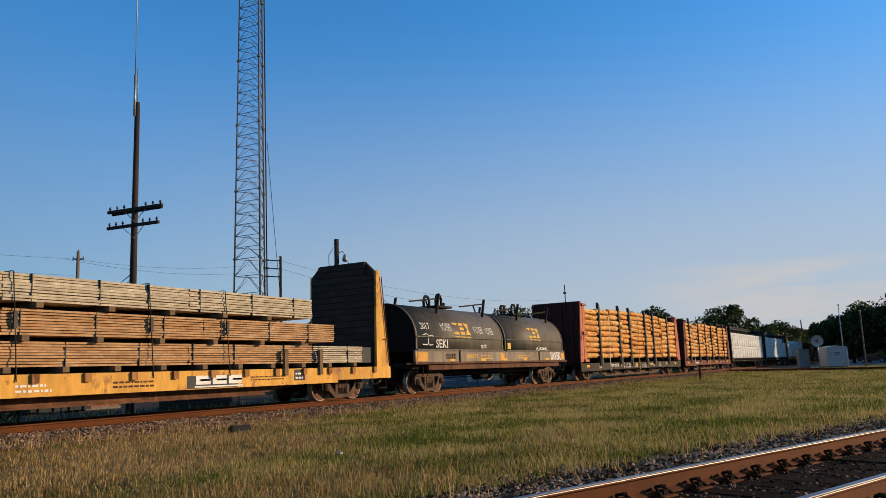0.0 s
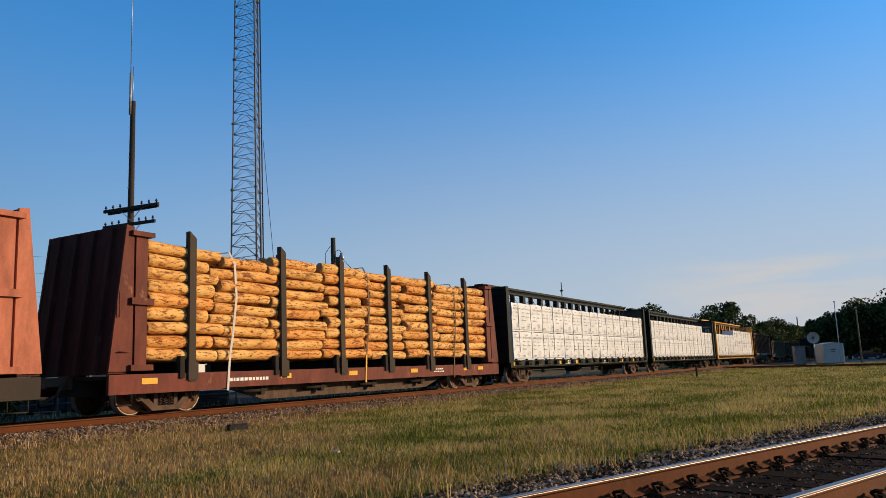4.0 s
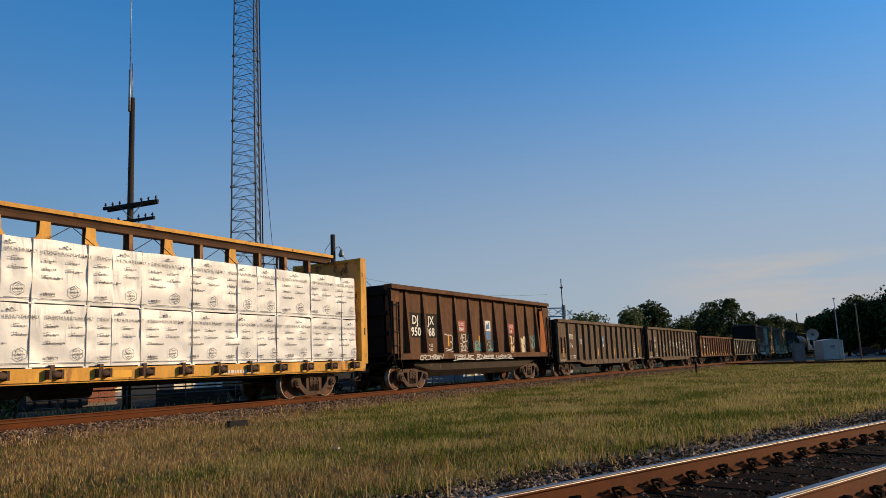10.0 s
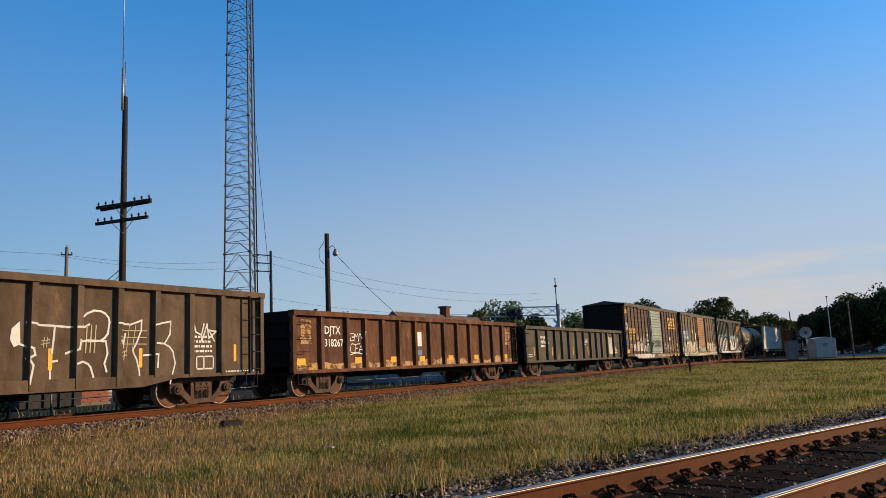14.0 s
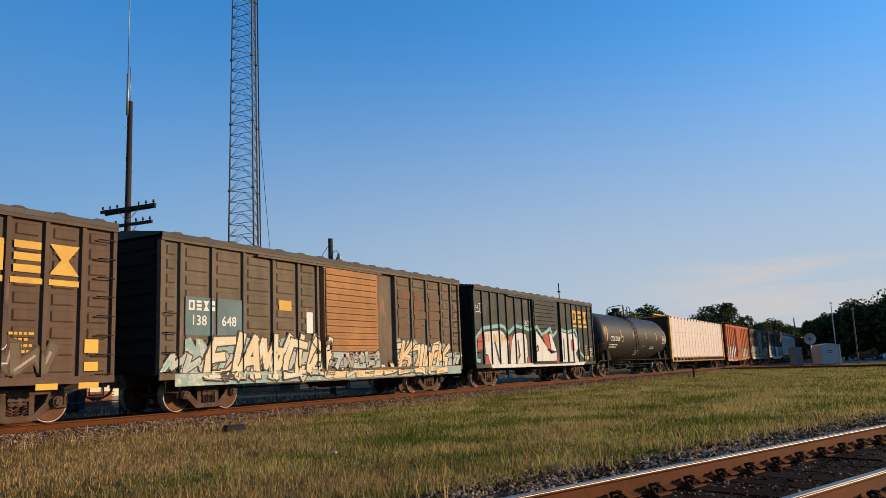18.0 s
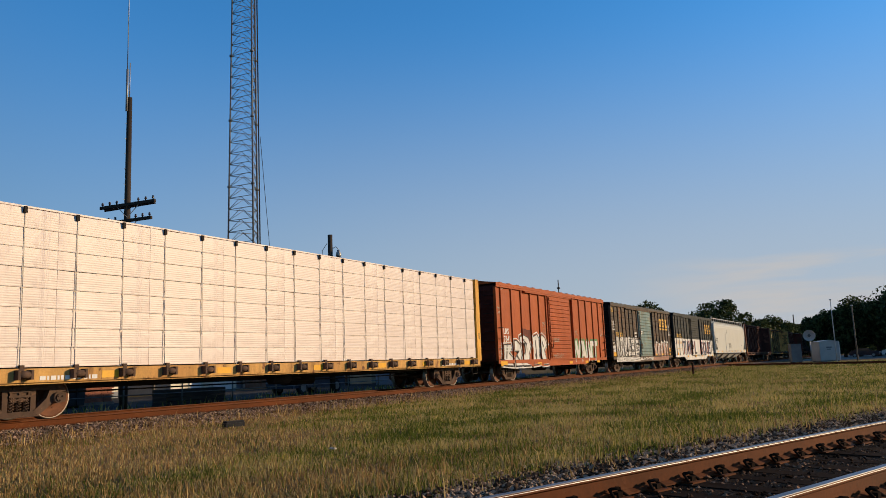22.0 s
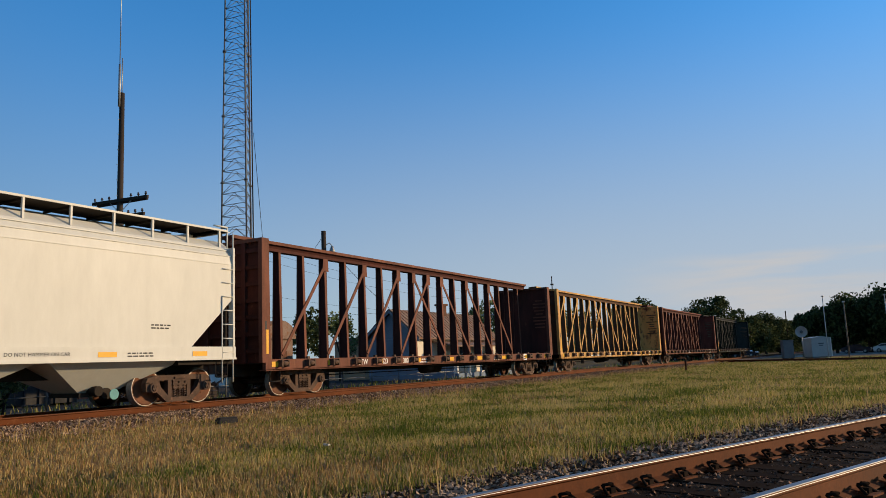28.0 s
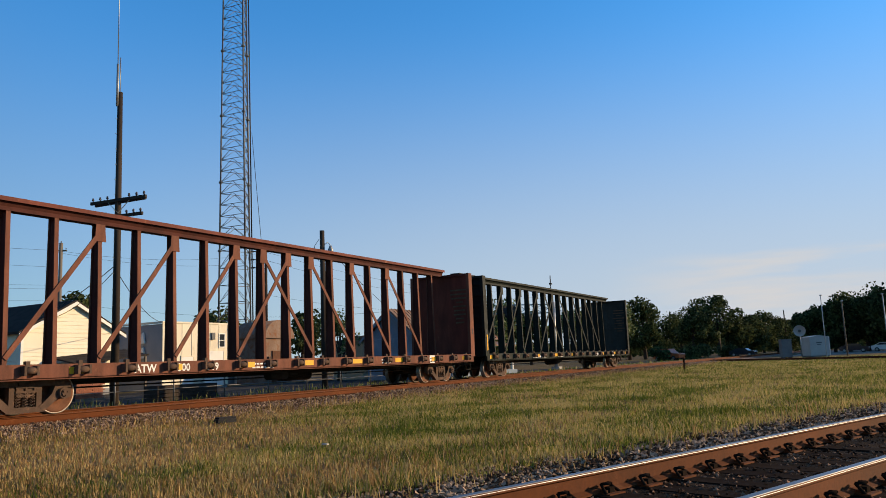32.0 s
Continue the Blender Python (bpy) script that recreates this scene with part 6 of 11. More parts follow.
def centrebeam(L, H, paint, label, flange=None, inner=None, sill_mat=None, post_mat=None, outer=None, brace_mat=None, winch_mat=None):
    car = thing("centerbeam_flatcar", label, "flatcar", group="cars of the freight train")
    a, b = -L / 2, L / 2
    sill = sill_mat or paint
    pm = post_mat or paint
    part("deck", Geo().box(a, b, SIDE + 0.1, -SIDE - 0.1, 0.98, 1.06).box(a - 0.1, b + 0.1, -0.35, 0.35, 0.62, 0.98), P_UNDER, car)
    for sy in (-1, 1):
        part("side_sill", Geo().box(a, b, sy * 1.5, sy * 1.38, 0.78, 1.09).box(a, b, sy * 1.5, sy * 1.25, 0.76, 0.80), sill, car)
    for s, x in ((-1, a), (1, b)):
        bulkhead(car, x, s, H, paint, flange, inner, outer)
    Hb, H = H, H + 0.24   # the chord is cambered above the bulkheads
    # on yellow, brown and maroon cars the web colour holds its shade
    web_mat = {P_YEL: P_RUSTSHADE, P_PALE: P_RUSTSHADE, P_BROWNCB: P_SHADEMAROON, P_MAROON: P_SHADEMAROON}.get(paint, P_CB_BLACK)
    lip = [(-0.24, H), (0.24, H), (0.24, H - 0.10), (0.22, H - 0.10), (0.22, H - 0.02), (-0.22, H - 0.02), (-0.22, H - 0.10), (-0.24, H - 0.10)]
    chord = part("top_chord", Geo().prism(lip, a + 0.02, b - 0.02, "x"), paint, car, "long steel top chord of the truss")
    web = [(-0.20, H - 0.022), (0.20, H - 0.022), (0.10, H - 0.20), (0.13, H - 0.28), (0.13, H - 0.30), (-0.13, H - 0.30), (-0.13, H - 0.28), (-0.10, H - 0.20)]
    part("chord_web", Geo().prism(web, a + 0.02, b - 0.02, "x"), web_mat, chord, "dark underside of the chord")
    n = int((L / 2 - 1.2) / 1.2)
    xs = [s * (0.6 + 1.2 * k) for s in (-1, 1) for k in range(n + 1)]
    yb, yt = 0.18, 0.11
    for x in sorted(xs):
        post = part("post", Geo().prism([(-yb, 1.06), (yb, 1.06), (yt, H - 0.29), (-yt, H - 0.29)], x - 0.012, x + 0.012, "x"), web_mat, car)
        for sy in (-1, 1):
            part("post_flange", Geo().beam((x + 0.01, sy * yb, 1.06), (x + 0.01, sy * yt, H - 0.29), 0.11, 0.02, up=(0, 1, 0)), pm, post)
    yof = lambda z: yb + (yt - yb) * (z - 1.06) / (H - 0.34 - 1.06)
    for s in (-1, 1):
        for k in (-1, 1, 3, 5, 7):
            x0, x1 = s * (0.6 + 1.2 * (k + 2)), s * (0.6 + 1.2 * k)
            if k == -1:
                x1 = -s * 0.6
            if abs(x0) > n * 1.2 + 0.7:
                continue
            for sy in (-1,):
                g = Geo().beam((x0, sy * (yof(1.3) + 0.025), 1.25), (x1, sy * (yof(H - 0.6) + 0.025), H - 0.50), 0.12, 0.03, up=(0, 1, 0))
                g.prism([(x1 - 0.16, H - 0.74), (x1 + 0.16, H - 0.74), (x1 + 0.13, H - 0.30), (x1 - 0.13, H - 0.30)], sy * (yt + 0.05), sy * (yt + 0.03), "y")
                part("brace", g, brace_mat or pm, car)
    # winches and strap anchors along the sill
    m = int(L / 1.2)
    for k in range(m):
        x = a + 0.7 + (L - 1.4) * k / (m - 1)
        part("winch", Geo().tube((x - 0.12, SIDE - 0.09, 0.96), (x + 0.12, SIDE - 0.09, 0.96), 0.075, 8).box(x - 0.17, x - 0.11, SIDE - 0.16, SIDE + 0.01, 0.86, 1.06).box(x + 0.11, x + 0.17, SIDE - 0.16, SIDE + 0.01, 0.86, 1.06).box(x - 0.05, x + 0.05, SIDE - 0.01, SIDE + 0.08, 1.04, 1.16), winch_mat or P_UNDER, car)
    running_gear(car, L, 2.2, low=0.78)
    brake_gear(car, L)
    faces = [(a, b, SIDE)]
    return car, faces


def lumpy_pack(name, lx, ly, h, seed, puff=0.036):
    """A wrapped bundle: a box whose film hangs a little slack on its long faces, its near face at y = 0."""
    r = random.Random(seed)
    nx, nz = max(8, int(lx / 0.14)), max(4, int(h / 0.12))
    g = Geo()
    off = Vector((seed * 3.1, seed * 1.7, 0))
    slack = [(r.uniform(-lx / 2, lx / 2), r.uniform(0.3, 0.8), r.uniform(-0.5, 0.5)) for _ in range(int(lx / 1.6) + 1)]

    def pt(u, v, side):
        x, z = (u - 0.5) * lx, v * h
        d = noise.noise(Vector((x * 1.5, z * 1.9, side)) + off) * puff + noise.noise(Vector((x * 7, z * 3, side)) + off) * puff * 0.15
        for c, w, lean in slack:      # soft folds that run up the film
            q = (x - c - lean * z) / (w * 0.16)
            d -= puff * 1.1 * math.exp(-q * q) * math.sin(q * 2.0 + 0.6)
        if min(u, 1 - u) == 0 or v == 1:
            d += 0.012
        return (x, d if side == 0 else ly - d, z + (noise.noise(Vector((x * 2.1, v * 3, 5)) + off) * 0.022 * min(1, h) + noise.noise(Vector((x * 0.9, 1, 5)) + off) * 0.03 * min(1, h) if v == 1 else 0))
    rows = [[[pt(i / nx, j / nz, sd) for i in range(nx + 1)] for j in range(nz + 1)] for sd in (0, 1)]
    W = nx + 1
    for sd in (0, 1):
        g.add([p for row in rows[sd] for p in row], [(j * W + i, j * W + i + 1, (j + 1) * W + i + 1, (j + 1) * W + i) for j in range(nz) for i in range(nx)], True)
    for row in (0, nz):
        g.add(rows[0][row] + rows[1][row], [(i, i + 1, W + i + 1, W + i) for i in range(nx)])
    for col in (0, nx):
        g.add([rw[col] for rw in rows[0]] + [rw[col] for rw in rows[1]], [(j, j + 1, nz + 1 + j + 1, nz + 1 + j) for j in range(nz)])
    return g.mesh(name)


def wrap_print(lx, h, seed):
    """The printing on one wrapped bundle: a slogan, lines of small print and six-sided marks."""
    g = Geo()
    F = [(-lx / 2 + 0.04, lx / 2 - 0.04, 0.0)]
    r = random.Random(seed)
    up = 0.050

    def rect(x, z, w, t):
        lay(g, [(x, z), (x + w, z), (x + w, z + t), (x, z + t)], F, up)

    def small(x, z, w, t):
        """A word too small to read: a row of stems over a base line."""
        u = x
        while u < x + w:
            d = r.choice((0.009, 0.014, 0.020))
            rect(u, z, d, t * r.choice((0.7, 0.7, 1.0)))
            u += d + 0.014
        rect(x, z + t * 0.3, w, t * 0.16)
    x = -lx / 2 + r.uniform(-0.5, 0.2)
    while x < lx / 2 - 0.2:
        small(x + 0.42, h - 0.17, 0.26, 0.035)
        lay(g, [(x + 0.5, h - 0.13), (x + 0.6, h - 0.13), (x + 0.55, h - 0.085)], F, up)
        write(g, "STRENGTH RUNS IN THE FAMILY", x, h - 0.32, 0.082, F, up, width=1.16, bold=0.004)
        for k in range(3):
            z = h - 0.49 - k * 0.18
            if z < 0.06:
                break
            small(x + 0.02, z + 0.055, 0.10, 0.018)
            small(x + 0.02, z, 0.30 if k < 2 else 0.44, 0.048)
            if k < 2:
                small(x + 0.60, z + 0.055, 0.10, 0.018)
                small(x + 0.60, z, 0.27 if k == 0 else 0.36, 0.040)
        if h > 0.9:
            cx, cz, rr = x + 0.78, 0.27, 0.145
            for k in range(6):
                a0, a1 = (k + 0.5) * math.tau / 6, (k + 1.5) * math.tau / 6
                lay(g, [(cx + rr * math.cos(a0), cz + rr * math.sin(a0)), (cx + rr * math.cos(a1), cz + rr * math.sin(a1)), (cx + 0.90 * rr * math.cos(a1), cz + 0.90 * rr * math.sin(a1)), (cx + 0.90 * rr * math.cos(a0), cz + 0.90 * rr * math.sin(a0))], F, up)
            small(cx - 0.09, cz - 0.02, 0.18, 0.05); small(cx - 0.05, cz + 0.06, 0.10, 0.025); small(cx - 0.06, cz - 0.075, 0.12, 0.025)
            small(x + 0.03, 0.17, 0.26, 0.06); rect(x + 0.03, 0.14, 0.28, 0.012)
            rect(x - 0.02, 0.075, 1.22, 0.014)
        x += 1.30
    return g.mesh("print")


PACKS = {}


def pack_set(lx, h):
    if (lx, h) not in PACKS:
        PACKS[(lx, h)] = [(lumpy_pack("wrapped_bundle", lx - 0.006, 1.22, h - 0.03, 7 * k + int(h * 10)), wrap_print(lx, h - 0.03, 11 * k + int(h * 10))) for k in range(3)]
    return PACKS[(lx, h)]


M_STRAP = {}


def load_packs(car, spans, seed=1, printed=True):
    """Wrapped bundles on both sides: spans of (x0, x1, [heights from the deck up])."""
    r = random.Random(seed)
    for x0, x1, hs in spans:
        z = 1.12
        for h in hs:
            me, pr = r.choice(pack_set(round(x1 - x0, 2), h))
            for near in (True, False):
                m = pose((x0 + x1) / 2, SIDE + 0.07, z) if near else pose((x0 + x1) / 2, -SIDE - 0.07, z, 0, 0, 180)
                bd = part("wrapped_bundle", me, P_WRAP, car, m=m)
                if near:
                    part("print", pr, P_PRINT, bd)
                    for k in range(max(2, int((x1 - x0) / 1.25))):
                        x = (k + 0.5) * (x1 - x0) / max(2, int((x1 - x0) / 1.25)) - (x1 - x0) / 2
                        key = round(h, 2)
                        if key not in M_STRAP:
                            M_STRAP[key] = Geo().box(-0.006, 0.006, -0.024, 0.01, -0.02, h - 0.02).box(-0.006, 0.006, -0.024, 1.2, h - 0.025, h - 0.014).mesh("strap")
                        part("strap", M_STRAP[key], P_SEAM, bd, m=pose(x, 0, 0))
                        part("bearer", Geo().box(x - 0.07, x + 0.07, -0.02, 1.2, -0.03, 0.0), P_WRAP, bd)
            z += h
    return car


def tie_cables(car, L, H):
    """Thin crossed cables between the posts, above the load."""
    n = int((L / 2 - 1.2) / 1.2)
    for k in range(-n, n + 1, 2):
        x = k * 1.2
        for q in (-1, 1):
            part("tie_cable", Geo().tube((x - q * 1.15, -0.30, 3.0), (x + q * 1.15, -0.26, H - 0.15), 0.011, 4), P_UNDER, car)


def warning_notes(car, L, H, material):
    """Unreadable instructions on the inner face of the trailing bulkhead, about the word WARNING."""
    x = L / 2 - 0.054
    g = Geo()
    polys, w = glyphs("WARNING", 0.02)
    for q in polys:
        g.add([(x, -0.55 - (p[0] / w) * 0.75, H - 0.72 + p[1] * 0.17) for p in q], [tuple(range(len(q)))])
    r = random.Random(5)
    for k in range(5):
        for y0, wd in ((0.9, 0.75), (0.05, 0.0)):
            if wd:
                u = y0
                while u > y0 - wd * r.uniform(0.7, 1.0):
                    d = r.uniform(0.05, 0.16)
                    g.add([(x, u, H - 0.5 - k * 0.17), (x, u - d, H - 0.5 - k * 0.17), (x, u - d, H - 0.41 - k * 0.17), (x, u, H - 0.41 - k * 0.17)], [(0, 1, 2, 3)])
                    u -= d + 0.04
    for y in (-0.78, -1.02):
        g.add([(x, y, H - 1.35), (x, y - 0.13, H - 1.35), (x, y - 0.13, H - 0.8), (x, y, H - 0.8)], [(0, 1, 2, 3)])
    part("loading_notes", g, material, car, "white warning notes on the bulkhead")


def add_centrebeams():
    cars = []
    for idx, L in ((4, 23.2), (5, 23.1)):
        car, F = centrebeam(L, 4.57, P_CB_BLACK, "dark green centerbeam flatcar loaded with white-wrapped lumber" if idx == 4 else "dark green centerbeam flatcar with a stepped white-wrapped load", inner=P_BLACK)
        a = -L / 2 + 0.55
        w = (L - 1.1) / 5
        spans = []
        for k in range(5):
            hs = [1.37, 1.40] if idx == 4 or k < 4 else [1.12, 1.12]
            spans.append((a + k * w, a + (k + 1) * w, hs))
        if idx == 5:
            spans = [(a, a + 4.3, [1.36, 1.40]), (a + 4.3, a + 8.6, [1.36, 1.40]), (a + 8.6, a + 12.9, [1.36, 1.40]), (a + 12.9, a + 17.9, [1.36, 1.40]), (a + 17.9, a + 22.0, [1.10, 1.10])]
        load_packs(car, spans, idx)
        tie_cables(car, L, 4.57)
        warning_notes(car, L, 4.57, G_PALEGOLD)
        g = Geo()
        block_mark(g, -4.6 if idx == 4 else -2.3, 0.84, 0.85, 0.2, F); write(g, "300876" if idx == 4 else "300911", -3.0 if idx == 4 else -0.9, 0.85, 0.2, F, bold=0.02); bars(g, 1.6, 0.84, 0.9, 0.2, F, 2, seed=91); bars(g, 5.0, 0.84, 0.5, 0.2, F, 2, seed=92)
        for k in range(3):
            block_mark(g, L / 2 - 2.2 + k * 0.28, 3.95, 0.24, 0.4, [(-L, L, -0.5)])
        part("lettering", g, P_WHITE, car, "white stencilled lettering")
        reflectors(car, [-L / 2 + 0.3 + k * (L - 1.2) / 8 for k in range(9)], 0.85, F, 0.55, 0.17)
        cars.append((car, idx))
    # yellow car, loaded
    car, F = centrebeam(22.81, 4.59, P_YEL, "yellow centerbeam flatcar loaded with white-wrapped bundles", inner=P_CREAMPLATE, outer=P_DIRTSHADE, post_mat=P_RUSTPALE, brace_mat=P_YEL, winch_mat=P_STEEL)
    a = -11.41 + 0.5
    load_packs(car, [(a, a + 4.9, [0.98, 1.22]), (a + 4.9, a + 9.75, [0.98, 1.22]), (a + 9.75, a + 12.4, [1.36, 1.40]), (a + 12.4, a + 17.2, [1.36, 1.40]), (a + 17.2, a + 21.9, [1.36, 1.40])], 6)
    tie_cables(car, 22.81, 4.59)
    g = Geo(); bars(g, -5.6, 0.84, 3.0, 0.2, F, 1, seed=95); bars(g, 4.9, 0.84, 1.5, 0.2, F, 1, seed=96)
    part("lettering", g, P_WHITE, car, "white stencilled bars")
    reflectors(car, (-8.0, -3.4, 1.5, 6.0), 0.85, F, 0.5, 0.16)
    cars.append((car, 6))
    # full-height ivory load
    L = 22.7
    car, F = centrebeam(L, 4.54, P_YEL, "yellow centerbeam flatcar with full-height ivory-wrapped load", outer=P_DIRTSHADE, sill_mat=P_PALE, winch_mat=P_STEEL)
    n, a = 9, -L / 2 + 0.25
    w = (L - 0.50) / n
    hs = [0.42, 0.42, 0.41, 0.42, 0.43, 0.42, 0.42, 0.44]
    packs = [lumpy_pack("wrapped_bundle", w - 0.006, 1.2, 0.415, 200 + k, 0.008) for k in range(4)]
    r = random.Random(16)
    for k in range(n):
        z = 1.12
        for h in hs:
            part("wrapped_bundle", r.choice(packs), P_WRAP2, car, m=pose(a + (k + 0.5) * w, SIDE + 0.06, z))
            part("wrapped_bundle", r.choice(packs), P_WRAP2, car, m=pose(a + (k + 0.5) * w, -SIDE - 0.06, z, 0, 0, 180))
            z += h
    for k in range(2 * n):
        x = a + (k + 0.35) * w / 2
        part("strap", Geo().beam((x - r.uniform(0.02, 0.07), SIDE + 0.052, 1.1), (x + r.uniform(-0.01, 0.03), SIDE + 0.052, 4.45), 0.013, 0.006, up=(0, 1, 0)).beam((x + r.uniform(0.02, 0.05), SIDE + 0.052, 1.1), (x + 0.012, SIDE + 0.052, 4.45), 0.010, 0.010, up=(0, 1, 0)), P_BANDING, car)
        part("corner_guard", Geo().box(x - 0.035, x + 0.035, SIDE + 0.01, SIDE + 0.06, 4.36, 4.5), P_UNDER, car, "dark corner guard under the strap")
    for k in range(1, 8):
        z = 1.12 + sum(hs[:k])
        part("layer_band", Geo().box(a, -a, SIDE + 0.053, SIDE + 0.060, z - 0.007, z + 0.003), P_SEAM, car)
    part("load_cover", Geo().box(a, -a, SIDE + 0.08, -0.2, 4.49, 4.53).box(a, -a, 0.2, -SIDE - 0.08, 4.49, 4.53), P_WRAP2, car)
    g = Geo(); bars(g, 8.0, 0.84, 1.8, 0.2, F, 1, seed=97); bars(g, -9, 0.84, 1.5, 0.2, F, 1, seed=98)
    part("lettering", g, P_WHITE, car, "white stencilled bars")
    reflectors(car, (-10.5, -7.5, -4.0, 0.0, 3.5, 6.5, 9.9), 0.85, F, 0.5, 0.16)
    cars.append((car, 16))
    # four empty cars
    for idx, L, paint, lab, fl, inn, num in ((21, 22.45, P_BROWNCB, "empty rust-brown centerbeam flatcar with open truss", None, P_SHADEMAROON, 0),
                                              (22, 22.45, P_PALE, "empty faded yellow centerbeam flatcar with open truss", None, P_CREAMPLATE, 0),
                                              (23, 22.47, P_MAROON, "empty maroon centerbeam flatcar with open truss", P_BROWNCB, P_MAROON, 1),
                                              (24, 22.9, P_CB_BLACK, "empty black centerbeam flatcar with open truss", None, P_BLACK, 0)):
        sill = P_BROWNCB if idx == 23 else None
        # outer bulkhead faces get darker paint for the shade between cars
        car, F = centrebeam(L, 4.65, paint, lab, flange=fl, inner=inn, sill_mat=sill, post_mat={23: P_BROWNCB}.get(idx), brace_mat=P_PALE if idx == 22 else None, winch_mat=P_STEEL, outer={21: P_SHADEMAROON, 22: P_DIRTSHADE, 23: P_SHADEMAROON}.get(idx))
        g = Geo()
        if idx == 21:
            write(g, "GTW", -6.7, 0.85, 0.19, F, bold=0.02); write(g, "623", -5.2, 0.85, 0.19, F, bold=0.02); write(g, "380", -3.8, 0.85, 0.19, F, bold=0.02)
        elif num:
            write(g, "ATW", -6.6, 0.84, 0.2, F, bold=0.03); write(g, "300", -5.3, 0.84, 0.2, F, bold=0.03); write(g, "319", -4.3, 0.84, 0.2, F, bold=0.03)
        else:
            bars(g, -6.2, 0.84, 2.2, 0.2, F, 1, seed=idx)
        bars(g, -2.6, 0.84, 0.9, 0.2, F, 2, seed=idx + 1); bars(g, 4.0, 0.84, 0.7, 0.2, F, 2, seed=idx + 2)
        x, z, t = 7.4, 0.78, 0.03
        for q in (((x, z), (x + 0.4, z), (x + 0.4, z + 0.3), (x, z + 0.3)),):
            lay(g, list(q), F, 0.006)
        part("lettering", g, P_WHITE, car, "white stencilled lettering")
        g = Geo(); bars(g, 7.44, 0.82, 0.32, 0.22, F, 2, 0.01, seed=idx); part("lettering", g, P_INK, car)
        # stencils on the inside of the trailing bulkhead
        g = Geo()
        r = random.Random(idx)
        xb = L / 2 - 0.08
        for k in range(9):
            z = 3.9 - k * 0.18
            w = r.uniform(0.3, 0.9)
            y0 = -0.95
            g.add([(xb, y0 - w / 2, z), (xb, y0 + w / 2, z), (xb, y0 + w / 2, z + 0.07), (xb, y0 - w / 2, z + 0.07)], [(0, 1, 2, 3)])
        part("loading_notes", g, {21: P_BROWNCB, 22: P_RUSTSHADE}.get(idx, P_GON), car, "unreadable stencilled loading notes")
        reflectors(car, [-L / 2 + 0.25 + k * (L - 1.3) / 8 for k in range(9)], 0.87, F, 0.55, 0.15)
        reflectors(car, (-L / 2 + 0.02,), 1.25, [(-L, L, SIDE - 0.004)], 0.10, 0.7)
        cars.append((car, idx))
    return cars


# ---- log cars ----
def log_meshes():
    out = []
    for k in range(6):
        r = random.Random(300 + k)
        g = Geo()
        n, seg = 12, 7
        us = (-0.5, -0.487, -0.40, -0.15, 0.15, 0.40, 0.487, 0.5)
        rad = r.uniform(0.150, 0.178)
        ph = r.uniform(0, 6)
        for i in range(seg + 1):
            u = us[i]
            rr = rad * (1 + 0.07 * u + 0.03 * math.sin(9 * u + ph)) * (0.80 if abs(u) == 0.5 else 1.0)
            cy, cz = 0.02 * math.sin(5 * u + ph), 0.015 * math.cos(4 * u + ph)
            g.v += [(u, cy + rr * math.cos(j * math.tau / n), cz + rr * math.sin(j * math.tau / n)) for j in range(n)]
        for i in range(seg):
            for j in range(n):
                g.f.append((i * n + j, i * n + (j + 1) % n, (i + 1) * n + (j + 1) % n, (i + 1) * n + j)); g.sm.append(True)
        m = len(g.f)
        g.f += [tuple(range(n - 1, -1, -1)), tuple(seg * n + j for j in range(n))]
        g.sm += [False, False]
        me = g.mesh("log")
        me.materials.append(P_LOG); me.materials.append(P_LOGEND)
        for p in me.polygons:
            if len(p.vertices) > 4:
                p.material_index = 1
        out.append(me)
    return out


